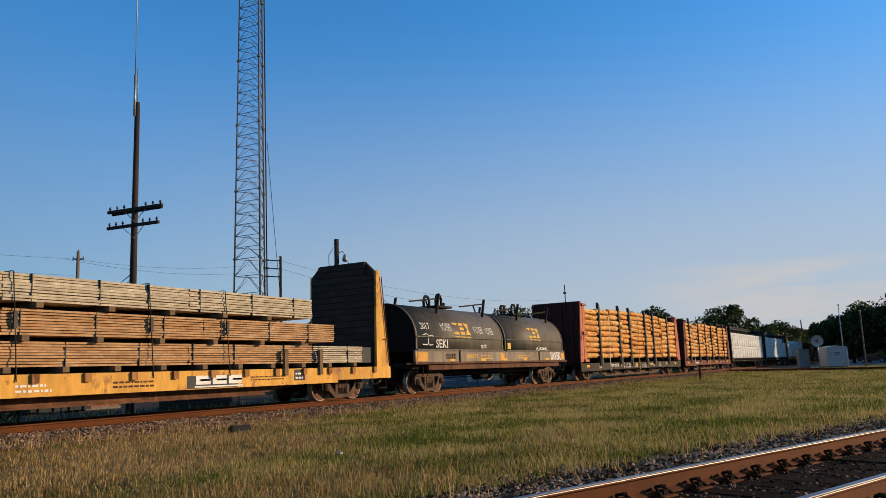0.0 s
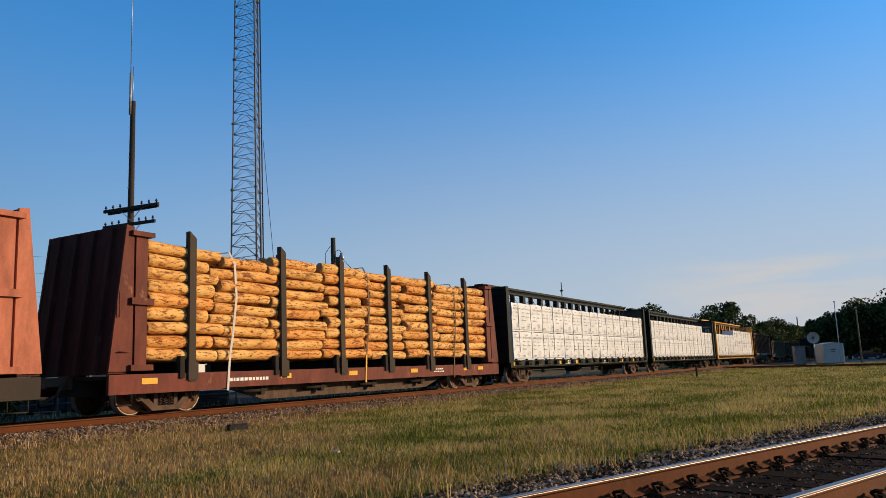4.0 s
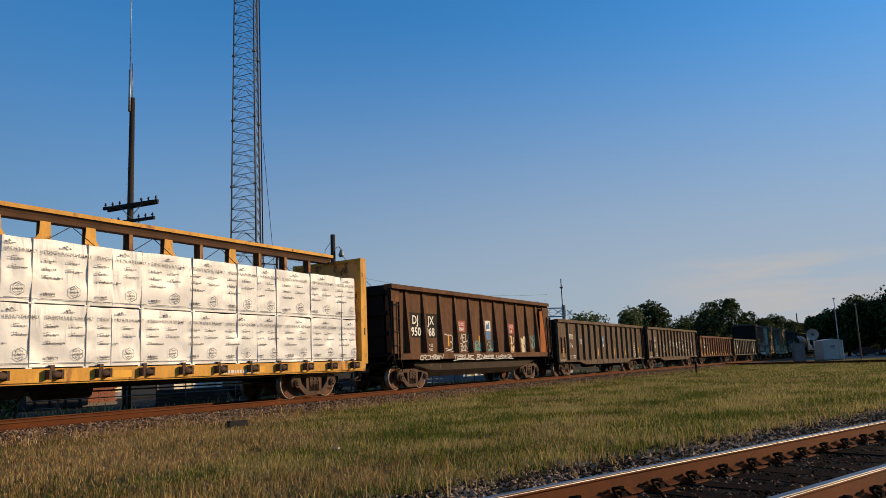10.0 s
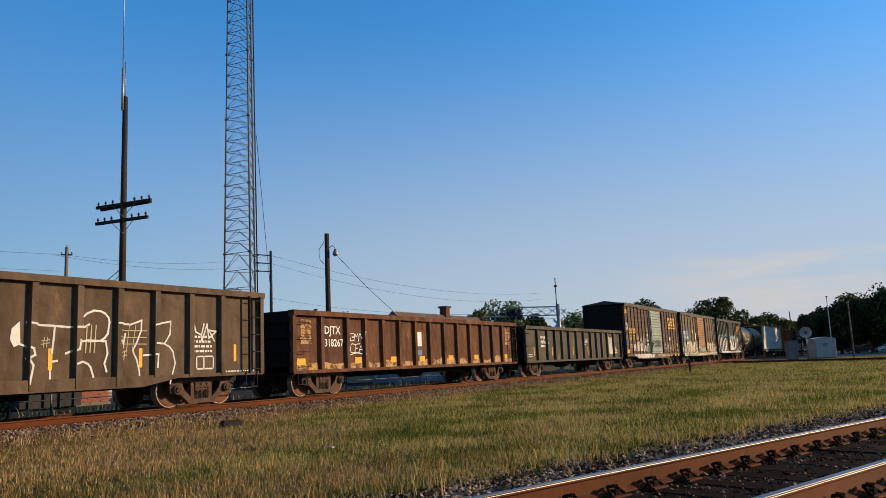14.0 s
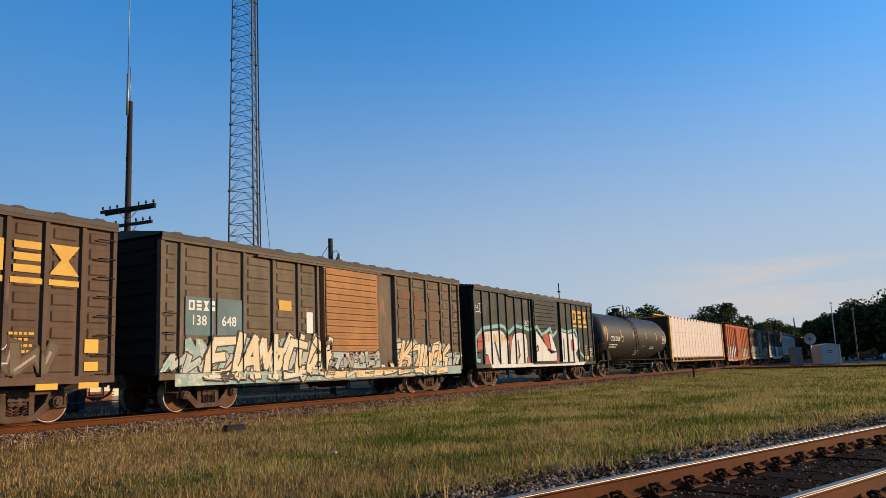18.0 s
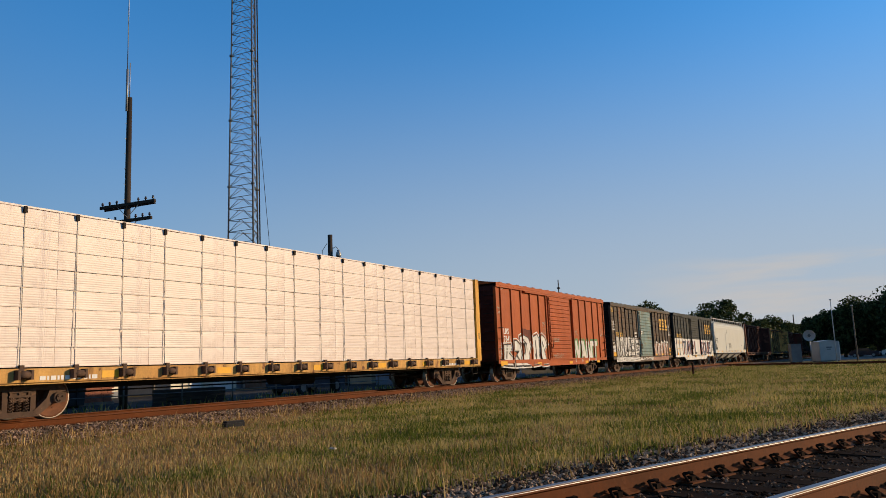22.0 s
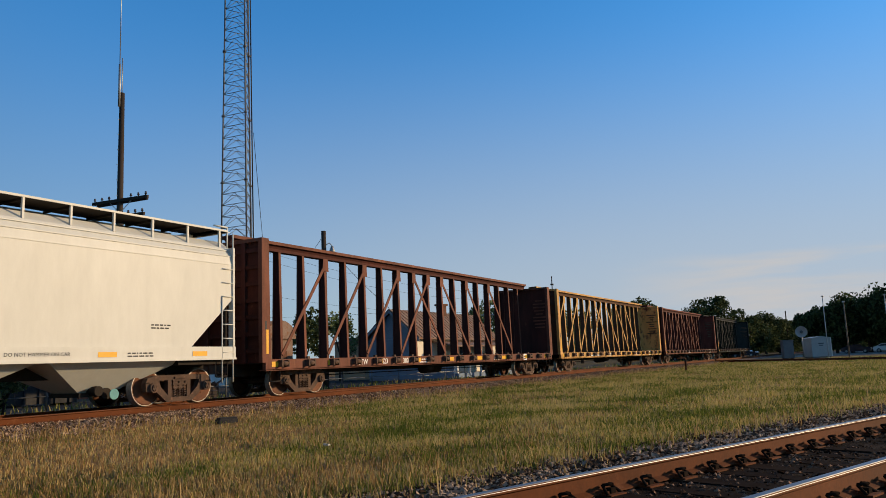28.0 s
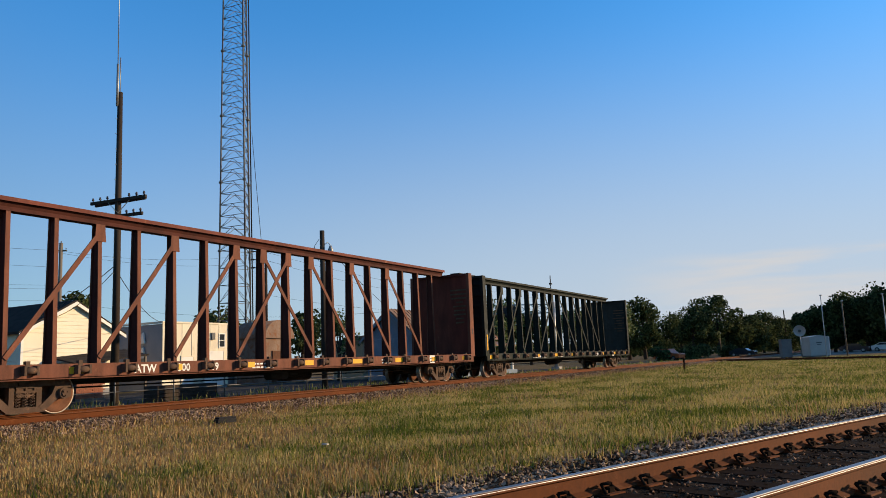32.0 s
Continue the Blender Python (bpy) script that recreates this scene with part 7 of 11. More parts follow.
def logcar(L, paint, bulk, stake_mat, label, stakes, seed):
    car = thing("log_car", label, "log car", group="cars of the freight train")
    a, b = -L / 2, L / 2
    part("deck", Geo().box(a, b, -1.3, 1.3, 0.87, 0.95).box(a, b, -0.35, 0.35, 0.5, 0.87), P_UNDER, car)
    for sy in (-1, 1):
        part("side_sill", Geo().prism([(a, 0.98), (b, 0.98), (b, 0.52), (b - 3.4, 0.52), (b - 3.7, 0.56), (a + 3.7, 0.56), (a + 3.4, 0.52), (a, 0.52)], sy * 1.5, sy * 1.4, "y"), paint, car)
    part("truss_sill", Geo().prism([(a + 3.9, 0.60), (b - 3.9, 0.60), (b - 5.6, 0.16), (a + 5.6, 0.16)], -1.0, -0.9, "y"), P_STEEL, car, "rusty brown truss sill")
    for x in (-5.1, -2.4, 0.4, 3.6):
        part("brake_rod", Geo().tube((x - 0.5, -1.2, 0.42), (x + 0.5, -1.2, 0.44), 0.05, 8).tube((x - 0.1, -1.2, 0.42), (x - 0.1, -1.0, 0.56), 0.03, 6).box(x + 0.2, x + 0.34, -1.26, -1.1, 0.30, 0.58), P_UNDER, car)
    for x in stakes:
        part("bunk", Geo().box(x - 0.13, x + 0.13, -1.32, 1.32, 0.95, 1.26), P_UNDER, car)
    for s, x in ((-1, a), (1, b)):
        g = Geo().add([(x + s * 0.0, SIDE + 0.05, 1.0), (x + s * 0.0, -SIDE - 0.05, 1.0), (x - s * 0.42, -SIDE - 0.1, 4.53), (x - s * 0.42, SIDE + 0.1, 4.53),
                       (x - s * 0.5, SIDE + 0.05, 1.0), (x - s * 0.5, -SIDE - 0.05, 1.0), (x - s * 0.5, -SIDE - 0.1, 4.53), (x - s * 0.5, SIDE + 0.1, 4.53)],
                      [(0, 1, 2, 3), (4, 5, 6, 7), (0, 1, 5, 4), (1, 2, 6, 5), (2, 3, 7, 6), (3, 0, 4, 7)])
        for y in (-1.0, -0.33, 0.33, 1.0):
            # bulkhead and ribs in maroon with the shade painted in
            part("bulkhead_rib", Geo().beam((x + s * 0.05, y, 1.0), (x - s * 0.38, y, 4.5), 0.14, 0.10, up=(1, 0, 0)), P_SHADEMAROON, car)
        part("bulkhead", g, P_SHADEMAROON, car, "maroon sloping end bulkhead, darkened for shade")
        for sy in (-1, 1):
            part("bulkhead_side", Geo().prism([(x + s * 0.02, 1.05), (x - s * 0.62, 1.05), (x - s * 0.62, 4.5), (x - s * 0.40, 4.53)], sy * 1.5, sy * 1.44, "y"), bulk, car, "faded red gusset plate" if bulk is P_PINK else "")
            part("bulkhead_post", Geo().box(x - s * 0.68, x - s * 1.02, sy * 1.5, sy * 1.3, 1.05, 4.35).box(x - s * 0.52, x - s * 1.16, sy * 1.59, sy * 1.28, 4.28, 4.40).box(x - s * 0.52, x - s * 1.16, sy * 1.59, sy * 1.28, 2.62, 2.78).box(x - s * 0.52, x - s * 1.16, sy * 1.59, sy * 1.28, 1.06, 1.2)
                 .box(x - s * 0.55, x - s * 0.66, sy * 1.42, sy * 1.34, 1.05, 4.3), bulk, car)
    for x in stakes:
        for sy in (-1, 1):
            part("stake", Geo().prism([(x - 0.11, sy * 1.52), (x + 0.11, sy * 1.52), (x + 0.11, sy * 1.36), (x - 0.11, sy * 1.36)], 0.75, 4.45, "z")
                 .prism([(x - 0.11, 4.45), (x + 0.11, 4.45), (x - 0.11, 4.62)], sy * 1.52, sy * 1.36, "y").box(x - 0.16, x + 0.16, sy * 1.56, sy * 1.3, 0.80, 1.25), stake_mat, car)
        part("stake_pocket", Geo().box(x - 0.42, x - 0.28, SIDE - 0.05, SIDE + 0.1, 0.85, 1.4), P_UNDER, car)
    logs = log_meshes()
    r = random.Random(seed)
    x0, x1 = a + 1.05, b - 0.75
    n = 9 if seed == 2 else 8
    w = (x1 - x0) / n
    stacks = ((9, 4.12), (9, 4.20), (9, 4.28), (10, 4.36), (11, 4.36), (11, 4.34), (10, 4.32), (9, 4.22), (8, 4.04)) if seed == 2 else ((9, 4.22), (9, 4.05), (10, 4.26), (9, 4.30), (10, 4.22), (9, 4.28), (9, 4.15), (9, 4.20))
    joints = {}

    def joint(k, j, y):
        """Where two logs of a row meet, end to end."""
        if (k, j, y) not in joints:
            joints[(k, j, y)] = x0 + k * w + (0 if k in (0, n) else r.uniform(-0.34, 0.34))
        return joints[(k, j, y)]
    for k in range(n):
        rows, top = stacks[k]
        step = (top - 1.26) / rows
        q = step / 0.335
        for j in range(rows):
            for y in (-1.3, -0.95, 1.3) if j < rows - 1 else (-1.3, -0.95, -0.5, 0.0, 0.5, 0.95, 1.3):
                u, v = joint(k, j, y) + r.uniform(0.0, 0.05), joint(k + 1, j, y) - r.uniform(0.0, 0.05)
                z = 1.26 + (j + 0.5) * step * 1.02 + r.uniform(-0.018, 0.018)
                m = pose((u + v) / 2, y + r.uniform(-0.04, 0.04), z, r.uniform(0, 360), r.uniform(-0.8, 0.8), r.choice((0, 180)) + r.uniform(-0.5, 0.5))
                part("log", r.choice(logs), P_LOG, car, m=m @ Matrix.Diagonal((v - u, q, q, 1)))
    for x, mt, low_mt, zt in ((-6.2, P_SEAM, P_SEAM, 4.26), (0.12, P_BLOCK, P_GOLD, 4.42), (6.25, P_BLOCK, P_BLOCK, 4.30)):
        web = [(x, SIDE + 0.2, zt), (x + 0.03, SIDE + 0.02, zt - 0.35), (x + 0.09, SIDE + 0.01, 3.0), (x - 0.04, SIDE + 0.01, 2.0), (x - 0.16, SIDE, 1.4), (x - 0.22, SIDE - 0.02, 0.98), (x - 0.26, SIDE - 0.02, 0.48)]
        g, gl = Geo(), Geo()
        for p, q in zip(web, web[1:]):
            (g if p[2] > 1.9 else gl).beam(p, q, 0.075, 0.012, up=(0, 1, 0))
        g.box(x - 0.04, x + 0.04, SIDE + 0.19, -SIDE - 0.15, zt - 0.01, zt + 0.005)
        st = part("tie_strap", g, mt, car, "flat webbing strap over the logs")
        part("strap_end", gl, low_mt, st, "bright yellow webbing" if low_mt is P_GOLD else "")
    running_gear(car, L, 2.0, low=0.6)
    brake_gear(car, L)
    F = [(a, b, SIDE)]
    g = Geo()
    if seed == 2:
        write(g, "JTSX 900038", -6.4, 0.72, 0.19, F, bold=0.02, width=1.6); write(g, "LD LMT 184700", -3.2, 0.80, 0.10, F, bold=0.01, width=0.95); write(g, "LT WT   78300", -3.2, 0.64, 0.10, F, bold=0.01, width=0.95); write(g, "C", -3.68, 0.68, 0.12, F, bold=0.01)
        for q in ((-3.76, 0.62, 0.02, 0.30), (-3.48, 0.62, 0.02, 0.30), (-3.76, 0.62, 0.30, 0.02), (-3.76, 0.90, 0.30, 0.02)):
            lay(g, [(q[0], q[1]), (q[0] + q[2], q[1]), (q[0] + q[2], q[1] + q[3]), (q[0], q[1] + q[3])], F, 0.006)
        bars(g, 2.35, 0.70, 0.35, 0.2, F, 3, seed=4); bars(g, 3.35, 0.68, 0.3, 0.16, F, 2, seed=5); bars(g, 5.0, 0.66, 0.5, 0.26, F, 3, seed=8)
        tag(g, random.Random(31), -1.3, 0.62, 0.75, 0.14, F, 0.006, 0.016); tag(g, random.Random(32), 0.35, 0.62, 1.1, 0.26, F, 0.006, 0.016); tag(g, random.Random(33), -8.6, 0.66, 0.5, 0.14, F, 0.006, 0.016)
    else:
        bars(g, -6.4, 0.72, 1.6, 0.19, F, 1, seed=6); bars(g, 4.4, 0.72, 0.8, 0.19, F, 2, seed=7)
    part("lettering", g, P_WHITE, car, "white stencilled lettering")
    reflectors(car, (a + 0.9, -4.35, -1.05, 2.75, 6.8, b - 2.0), 0.74, F, 0.46, 0.14)
    part("grab_iron", Geo().path([(a + 0.2, SIDE - 0.05, 2.3), (a + 0.2, SIDE - 0.05, 2.9)], 0.015).path([(a + 0.2, SIDE - 0.05, 1.5), (a + 0.5, SIDE - 0.05, 1.5)], 0.015), bulk, car)
    return car


# ---- coil car ----
def coilcar():
    L = 15.22
    car = thing("coil_car", "black covered coil car with grey trough sides", "coil car", group="cars of the freight train")
    a, b = -L / 2, L / 2
    part("underframe", Geo().box(a, b, -0.3, 0.3, 0.6, 1.0).box(a + 0.3, b - 0.3, -1.2, 1.2, 0.95, 1.1), P_UNDER, car)
    for sy in (-1, 1):
        part("trough_side", Geo().prism([(a + 0.1, 1.62), (b - 0.1, 1.62), (b - 0.1, 1.18), (a + 0.1, 1.18)], sy * 1.48, sy * 1.38, "y"), P_SILL, car, "grey trough side with rusty orange streaks")
        part("sill_walkway", Geo().box(a, b, sy * 1.55, sy * 1.2, 1.10, 1.17).box(a + 1, b - 1, sy * 1.5, sy * 1.4, 0.88, 1.06), P_RUSTGON, car)
    for x in (-4.1, 4.09):
        part("sill_post", Geo().box(x - 0.05, x + 0.05, SIDE - 0.01, SIDE + 0.08, 1.1, 1.66), P_UNDER, car)
    arch = [(1.42 * math.cos(t), 2.12 + 1.36 * math.sin(t)) for t in [math.pi * k / 20 for k in range(21)]]
    prof = [(1.42, 1.62)] + arch + [(-1.42, 1.62)]
    for x0, x1 in ((-7.35, 0.08), (0.34, 7.4)):
        hood = part("hood", Geo().prism(prof, x0, x1, "x", True), P_HOOD, car, "rounded black steel hood")
        part("hood_rim", Geo().box(x0, x1, -1.50, -1.44, 1.60, 1.68).box(x0 + 0.02, x1 - 0.02, -1.475, -1.455, 2.13, 2.17).prism([(y * 1.012, 2.12 + (z - 2.12) * 1.012) for y, z in prof], x0 - 0.02, x0 + 0.07, "x").prism([(y * 1.012, 2.12 + (z - 2.12) * 1.012) for y, z in prof], x1 - 0.07, x1 + 0.02, "x"), P_HOOD, hood)
        # plates added to blacken the hood ends as shade does
        part("hood_end", Geo().prism(prof, x0 - 0.045, x0 - 0.024, "x"), P_END_SHADE, hood, "hood end plate blackened for its shade")
        part("hood_end", Geo().prism(prof, x1 + 0.024, x1 + 0.045, "x"), P_END_SHADE, hood)
        xm = (x0 + x1) / 2
        part("lifting_loop", Geo().path([(xm - 0.25, -0.3, 3.45), (xm - 0.25, -0.3, 3.85), (xm - 0.15, -0.3, 4.02), (xm + 0.1, -0.3, 4.02), (xm + 0.2, -0.3, 3.85), (xm + 0.2, -0.3, 3.4)], 0.06).path([(xm - 0.25, 0.3, 3.45), (xm - 0.25, 0.3, 3.85), (xm - 0.15, 0.3, 4.02), (xm + 0.1, 0.3, 4.02), (xm + 0.2, 0.3, 3.85), (xm + 0.2, 0.3, 3.4)], 0.06).box(xm - 0.4, xm + 0.9, -0.45, 0.45, 3.5, 3.58), P_UNDER, hood)
        for xq, s in ((x0 + 2.2, 1), (x1 - 1.2, 1)):
            part("guide_bracket", Geo().beam((xq, -1.05, 3.15), (xq + 0.25, -1.05, 3.95), 0.10, 0.07).beam((xq - 1.6, -0.8, 3.55), (xq + 0.2, -1.0, 3.75), 0.07, 0.06).beam((xq - 0.5, -1.0, 3.3), (xq - 0.55, -0.9, 3.65), 0.06, 0.06), P_UNDER, hood)
            part("guide_bracket", Geo().beam((xq, 1.05, 3.15), (xq + 0.25, 1.05, 3.95), 0.10, 0.07), P_UNDER, hood)
    surf = [(-7.35, 0.08, lambda z: -1.42 * math.sqrt(max(0.02, 1 - max(0.0, (z - 2.12) / 1.36) ** 2))), (0.34, 7.4, lambda z: -1.42 * math.sqrt(max(0.02, 1 - max(0.0, (z - 2.12) / 1.36) ** 2)))]
    T = [(a + 0.1, b - 0.1, -1.48)]
    g = Geo()
    for x, w in ((-4.32, 1.45), (3.18, 1.4)):
        for k in range(4):
            if k < 3:
                emblem(g, k, x + k * w / 3, 2.12, w / 3 - 0.06, 0.66, surf, True, 0.012)
            emblem(g, k, -5.2 + k * 0.2, 1.3, 0.16, 0.2, T, False)
    write(g, "498573", -3.5, 1.3, 0.2, T, bold=0.02, width=1.0); bars(g, -2.2, 1.28, 1.2, 0.22, T, 2, seed=4); bars(g, 1.5, 1.3, 1.4, 0.2, T, 2, seed=5)
    lay(g, [(0.6, 1.72), (0.95, 1.72), (0.95, 2.0), (0.6, 2.0)], surf, 0.01)
    part("lettering", g, P_GOLD, car, "yellow stencilled lettering")
    g = Geo(); r = random.Random(2)
    for x, z, w, h in ((-6.9, 1.78, 0.75, 0.5), (-2.1, 1.74, 0.5, 0.16), (3.9, 1.72, 1.3, 0.14)):
        tag(g, r, x, z, w, h, surf, 0.012)
    for x, z, w in ((-5.35, 2.42, 0.85), (-2.62, 2.36, 0.85), (-1.55, 2.34, 0.8)):
        write(g, "VOYER", x, z, 0.33, surf, 0.012, width=w)
    write(g, "SAVEK", 5.55, 1.22, 0.42, T, bold=0.05, width=1.4)
    write(g, "2017", -6.95, 2.45, 0.26, surf, 0.012, width=0.72, bold=0.005); write(g, "SEKI", -5.9, 1.74, 0.34, surf, 0.012, width=0.95, bold=0.02)
    part("graffiti", g, G_WHITE, car, "white spray-painted scrawls")
    g = Geo()
    for x, w in ((-7.5, 0.9), (-0.3, 0.4), (7.05, 0.4)):
        lay(g, [(x, 1.22), (x + w, 1.22), (x + w, 1.55), (x, 1.55)], T, 0.005)
    part("paint_patch", g, P_YEL, car, "bright orange paint patch")
    reflectors(car, (-4.9, -2.2, 0.0, 2.2, 4.9), 1.2, T, 0.4, 0.1)
    part("end_platform", Geo().box(b - 0.1, b + 0.4, -1.4, 1.4, 1.1, 1.16).box(a - 0.4, a + 0.1, -1.4, 1.4, 1.1, 1.16).path([(b + 0.3, -1.35, 0.5), (b + 0.3, -1.35, 1.8)], 0.02), P_UNDER, car)
    running_gear(car, L, 1.75, low=1.0)
    brake_gear(car, L)
    return car


# ---- bulkhead flat with boards ----
def lumberflat():
    L = 20.2
    car = thing("bulkhead_flatcar", "yellow bulkhead flatcar stacked with strapped boards", "flatcar", group="cars of the freight train")
    a, b = -L / 2, L / 2
    part("deck", Geo().box(a, b, -1.4, 1.4, 0.95, 1.06).box(a, b, -0.35, 0.35, 0.45, 0.95), P_UNDER, car)
    for sy in (-1, 1):
        part("side_sill", Geo().prism([(a, 1.05), (b, 1.05), (b, 0.66), (b - 3.0, 0.66), (b - 3.0, 0.58), (a + 3.0, 0.58), (a + 3.0, 0.66), (a, 0.66)], sy * 1.5, sy * 1.4, "y"), P_YEL, car)
        part("lower_sill", Geo().prism([(a + 3, 0.58), (b - 4.5, 0.58), (b - 6.2, 0.36), (a + 5, 0.36)], sy * 1.1, sy * 1.0, "y").box(a + 4, b - 6, sy * 1.2, sy * 0.95, 0.33, 0.38), P_RUSTGON, car)
    F = [(a, b, SIDE)]
    for k in range(16):
        x = a + 0.9 + k * 1.22
        part("stake_pocket", Geo().prism([(x - 0.085, 1.05), (x + 0.085, 1.05), (x + 0.075, 0.86), (x - 0.075, 0.86)], SIDE - 0.07, SIDE + 0.01, "y"), P_RUSTPALE, car)
    for x in (-5.7, 4.6, 6.2):
        part("stake", Geo().box(x - 0.075, x + 0.075, SIDE - 0.07, SIDE + 0.02, 0.85, 1.6), P_BLOCK, car)
    for s, x in ((1, b), (-1, a)):
        pts = [(-1.38, 1.06), (1.38, 1.06), (1.38, 4.40), (1.0, 4.76), (-1.0, 4.76), (-1.38, 4.40)]
        n = 16
        for k in range(n):
            z0, z1 = 1.08 + k * 3.66 / n, 1.08 + (k + 1) * 3.66 / n
            w = 1.36 if z1 < 4.5 else 1.04
            part("bulkhead_plank", Geo().box(x - s * 0.80, x - s * 0.73, -w, w, z0 + 0.008, z1 - 0.008), P_PLANK, car)
        part("bulkhead_frame", Geo().prism(pts, x - s * 0.73, x - s * 0.62, "x"), P_PLANK, car, "black end bulkhead frame")
        for sy in (-1, 1):
            part("bulkhead_post", Geo().prism([(x - s * 0.05, 1.05), (x - s * 0.78, 1.05), (x - s * 0.72, 4.38), (x - s * 0.5, 4.44)], sy * 1.47, sy * 1.38, "y"), P_YEL, car, "yellow bulkhead brace")
            part("ladder", Geo().tube((x - s * 0.1, sy * 1.52, 1.2), (x - s * 0.47, sy * 1.52, 4.2), 0.018).tube((x - s * 0.4, sy * 1.5, 2), (x - s * 0.2, sy * 1.53, 2), 0.015).tube((x - s * 0.4, sy * 1.5, 2.8), (x - s * 0.3, sy * 1.53, 2.8), 0.015), P_RUSTGON, car)
    r = random.Random(8)
    tiers = [(1.20, 1.74, 8.6), (1.86, 2.42, 7.1), (2.56, 3.16, 6.0)]
    for ti, (z0, z1, xe) in enumerate(tiers):
        rows = 9
        h = (z1 - z0) / rows
        x = a + 0.9
        while x < xe - 0.2:
            x2 = min(x + r.choice((4.9, 5.4)), xe)
            if xe - x2 < 1.2:
                x2 = xe
            for k in range(rows):
                jit = r.uniform(-0.05, 0.05)
                mt = P_BOARD2 if (ti == 2 or (ti == 0 and x > 6.0)) else P_BOARD
                part("board", Geo().box(x + 0.01 + jit * 0.2, x2 - 0.01 + jit * 0.3, -1.38 + r.uniform(-0.03, 0.03), -0.02, z0 + k * h + 0.004 + 0.010 * r.random(), z0 + (k + 1) * h - 0.004 - 0.006 * r.random()), mt, car)
                part("board", Geo().box(x + 0.01, x2 - 0.01, 0.02, 1.38 + r.uniform(-0.012, 0.012), z0 + k * h + 0.004, z0 + (k + 1) * h - 0.004), mt, car)
            x = x2
        x = a + 1.2 + ti * 0.3
        while x < xe - 0.4:
            part("dunnage_block", Geo().box(x - 0.08, x + 0.08, -1.50 - 0.06 * r.random(), 1.45, z0 - 0.12, z0 - 0.002), P_BLOCK, car)
            x += 1.75 if ti else 1.3
        x = a + 1.6 + ti * 0.4
        while x < xe:
            part("band", Geo().box(x - 0.010, x + 0.010, -1.402, 1.402, z0 - 0.004, z1 + 0.004), P_INK, car)
            x += r.uniform(1.2, 2.1)
    for x in (-6.0, -3.6, -0.2, 2.3):
        part("tie_strap", Geo().path([(x, -1.42, 3.18), (x + 0.05, -1.44, 2.4), (x + 0.1, -1.46, 1.6), (x + 0.1, -1.53, 0.9)], 0.013, 4).box(x - 0.03, x + 0.03, -1.4, 1.4, 3.18, 3.19).box(x + 0.02, x + 0.10, -1.49, -1.43, 2.0, 2.35), P_INK, car, "dark ratchet strap over the boards")
    part("low_bundle", Geo().box(8.65, 9.45, -1.3, 1.3, 1.2, 1.72), P_INK, car, "dark load bracket")
    g = Geo(); block_mark(g, 1.2, 0.62, 1.7, 0.3, F); bars(g, -3.5, 0.68, 0.8, 0.22, F, 2, seed=1); part("lettering", g, P_WHITE, car)
    g = Geo(); lay(g, [(0.95, 0.6), (2.7, 0.6), (2.7, 0.92), (0.95, 0.92)], F, 0.004); part("number_panel", g, P_INK, car, "black painted panel")
    g = Geo(); lay(g, [(5.0, 0.7), (5.5, 0.7), (5.5, 1.02), (5.0, 1.02)], F, 0.004); part("number_panel", g, P_INK, car, "dark worn panel with white emblem")
    g = Geo(); bars(g, 5.05, 0.75, 0.4, 0.24, F, 2, 0.009, seed=3); part("lettering", g, P_WHITE, car)
    g = Geo(); bars(g, -1.2, 0.7, 1.2, 0.2, F, 2, seed=6); bars(g, 3.2, 0.75, 1.4, 0.15, F, 2, seed=7); bars(g, -5.0, 0.66, 0.7, 0.25, F, 2, seed=2); part("lettering", g, P_RUSTGON, car)
    running_gear(car, L, 2.2, low=0.66)
    return car


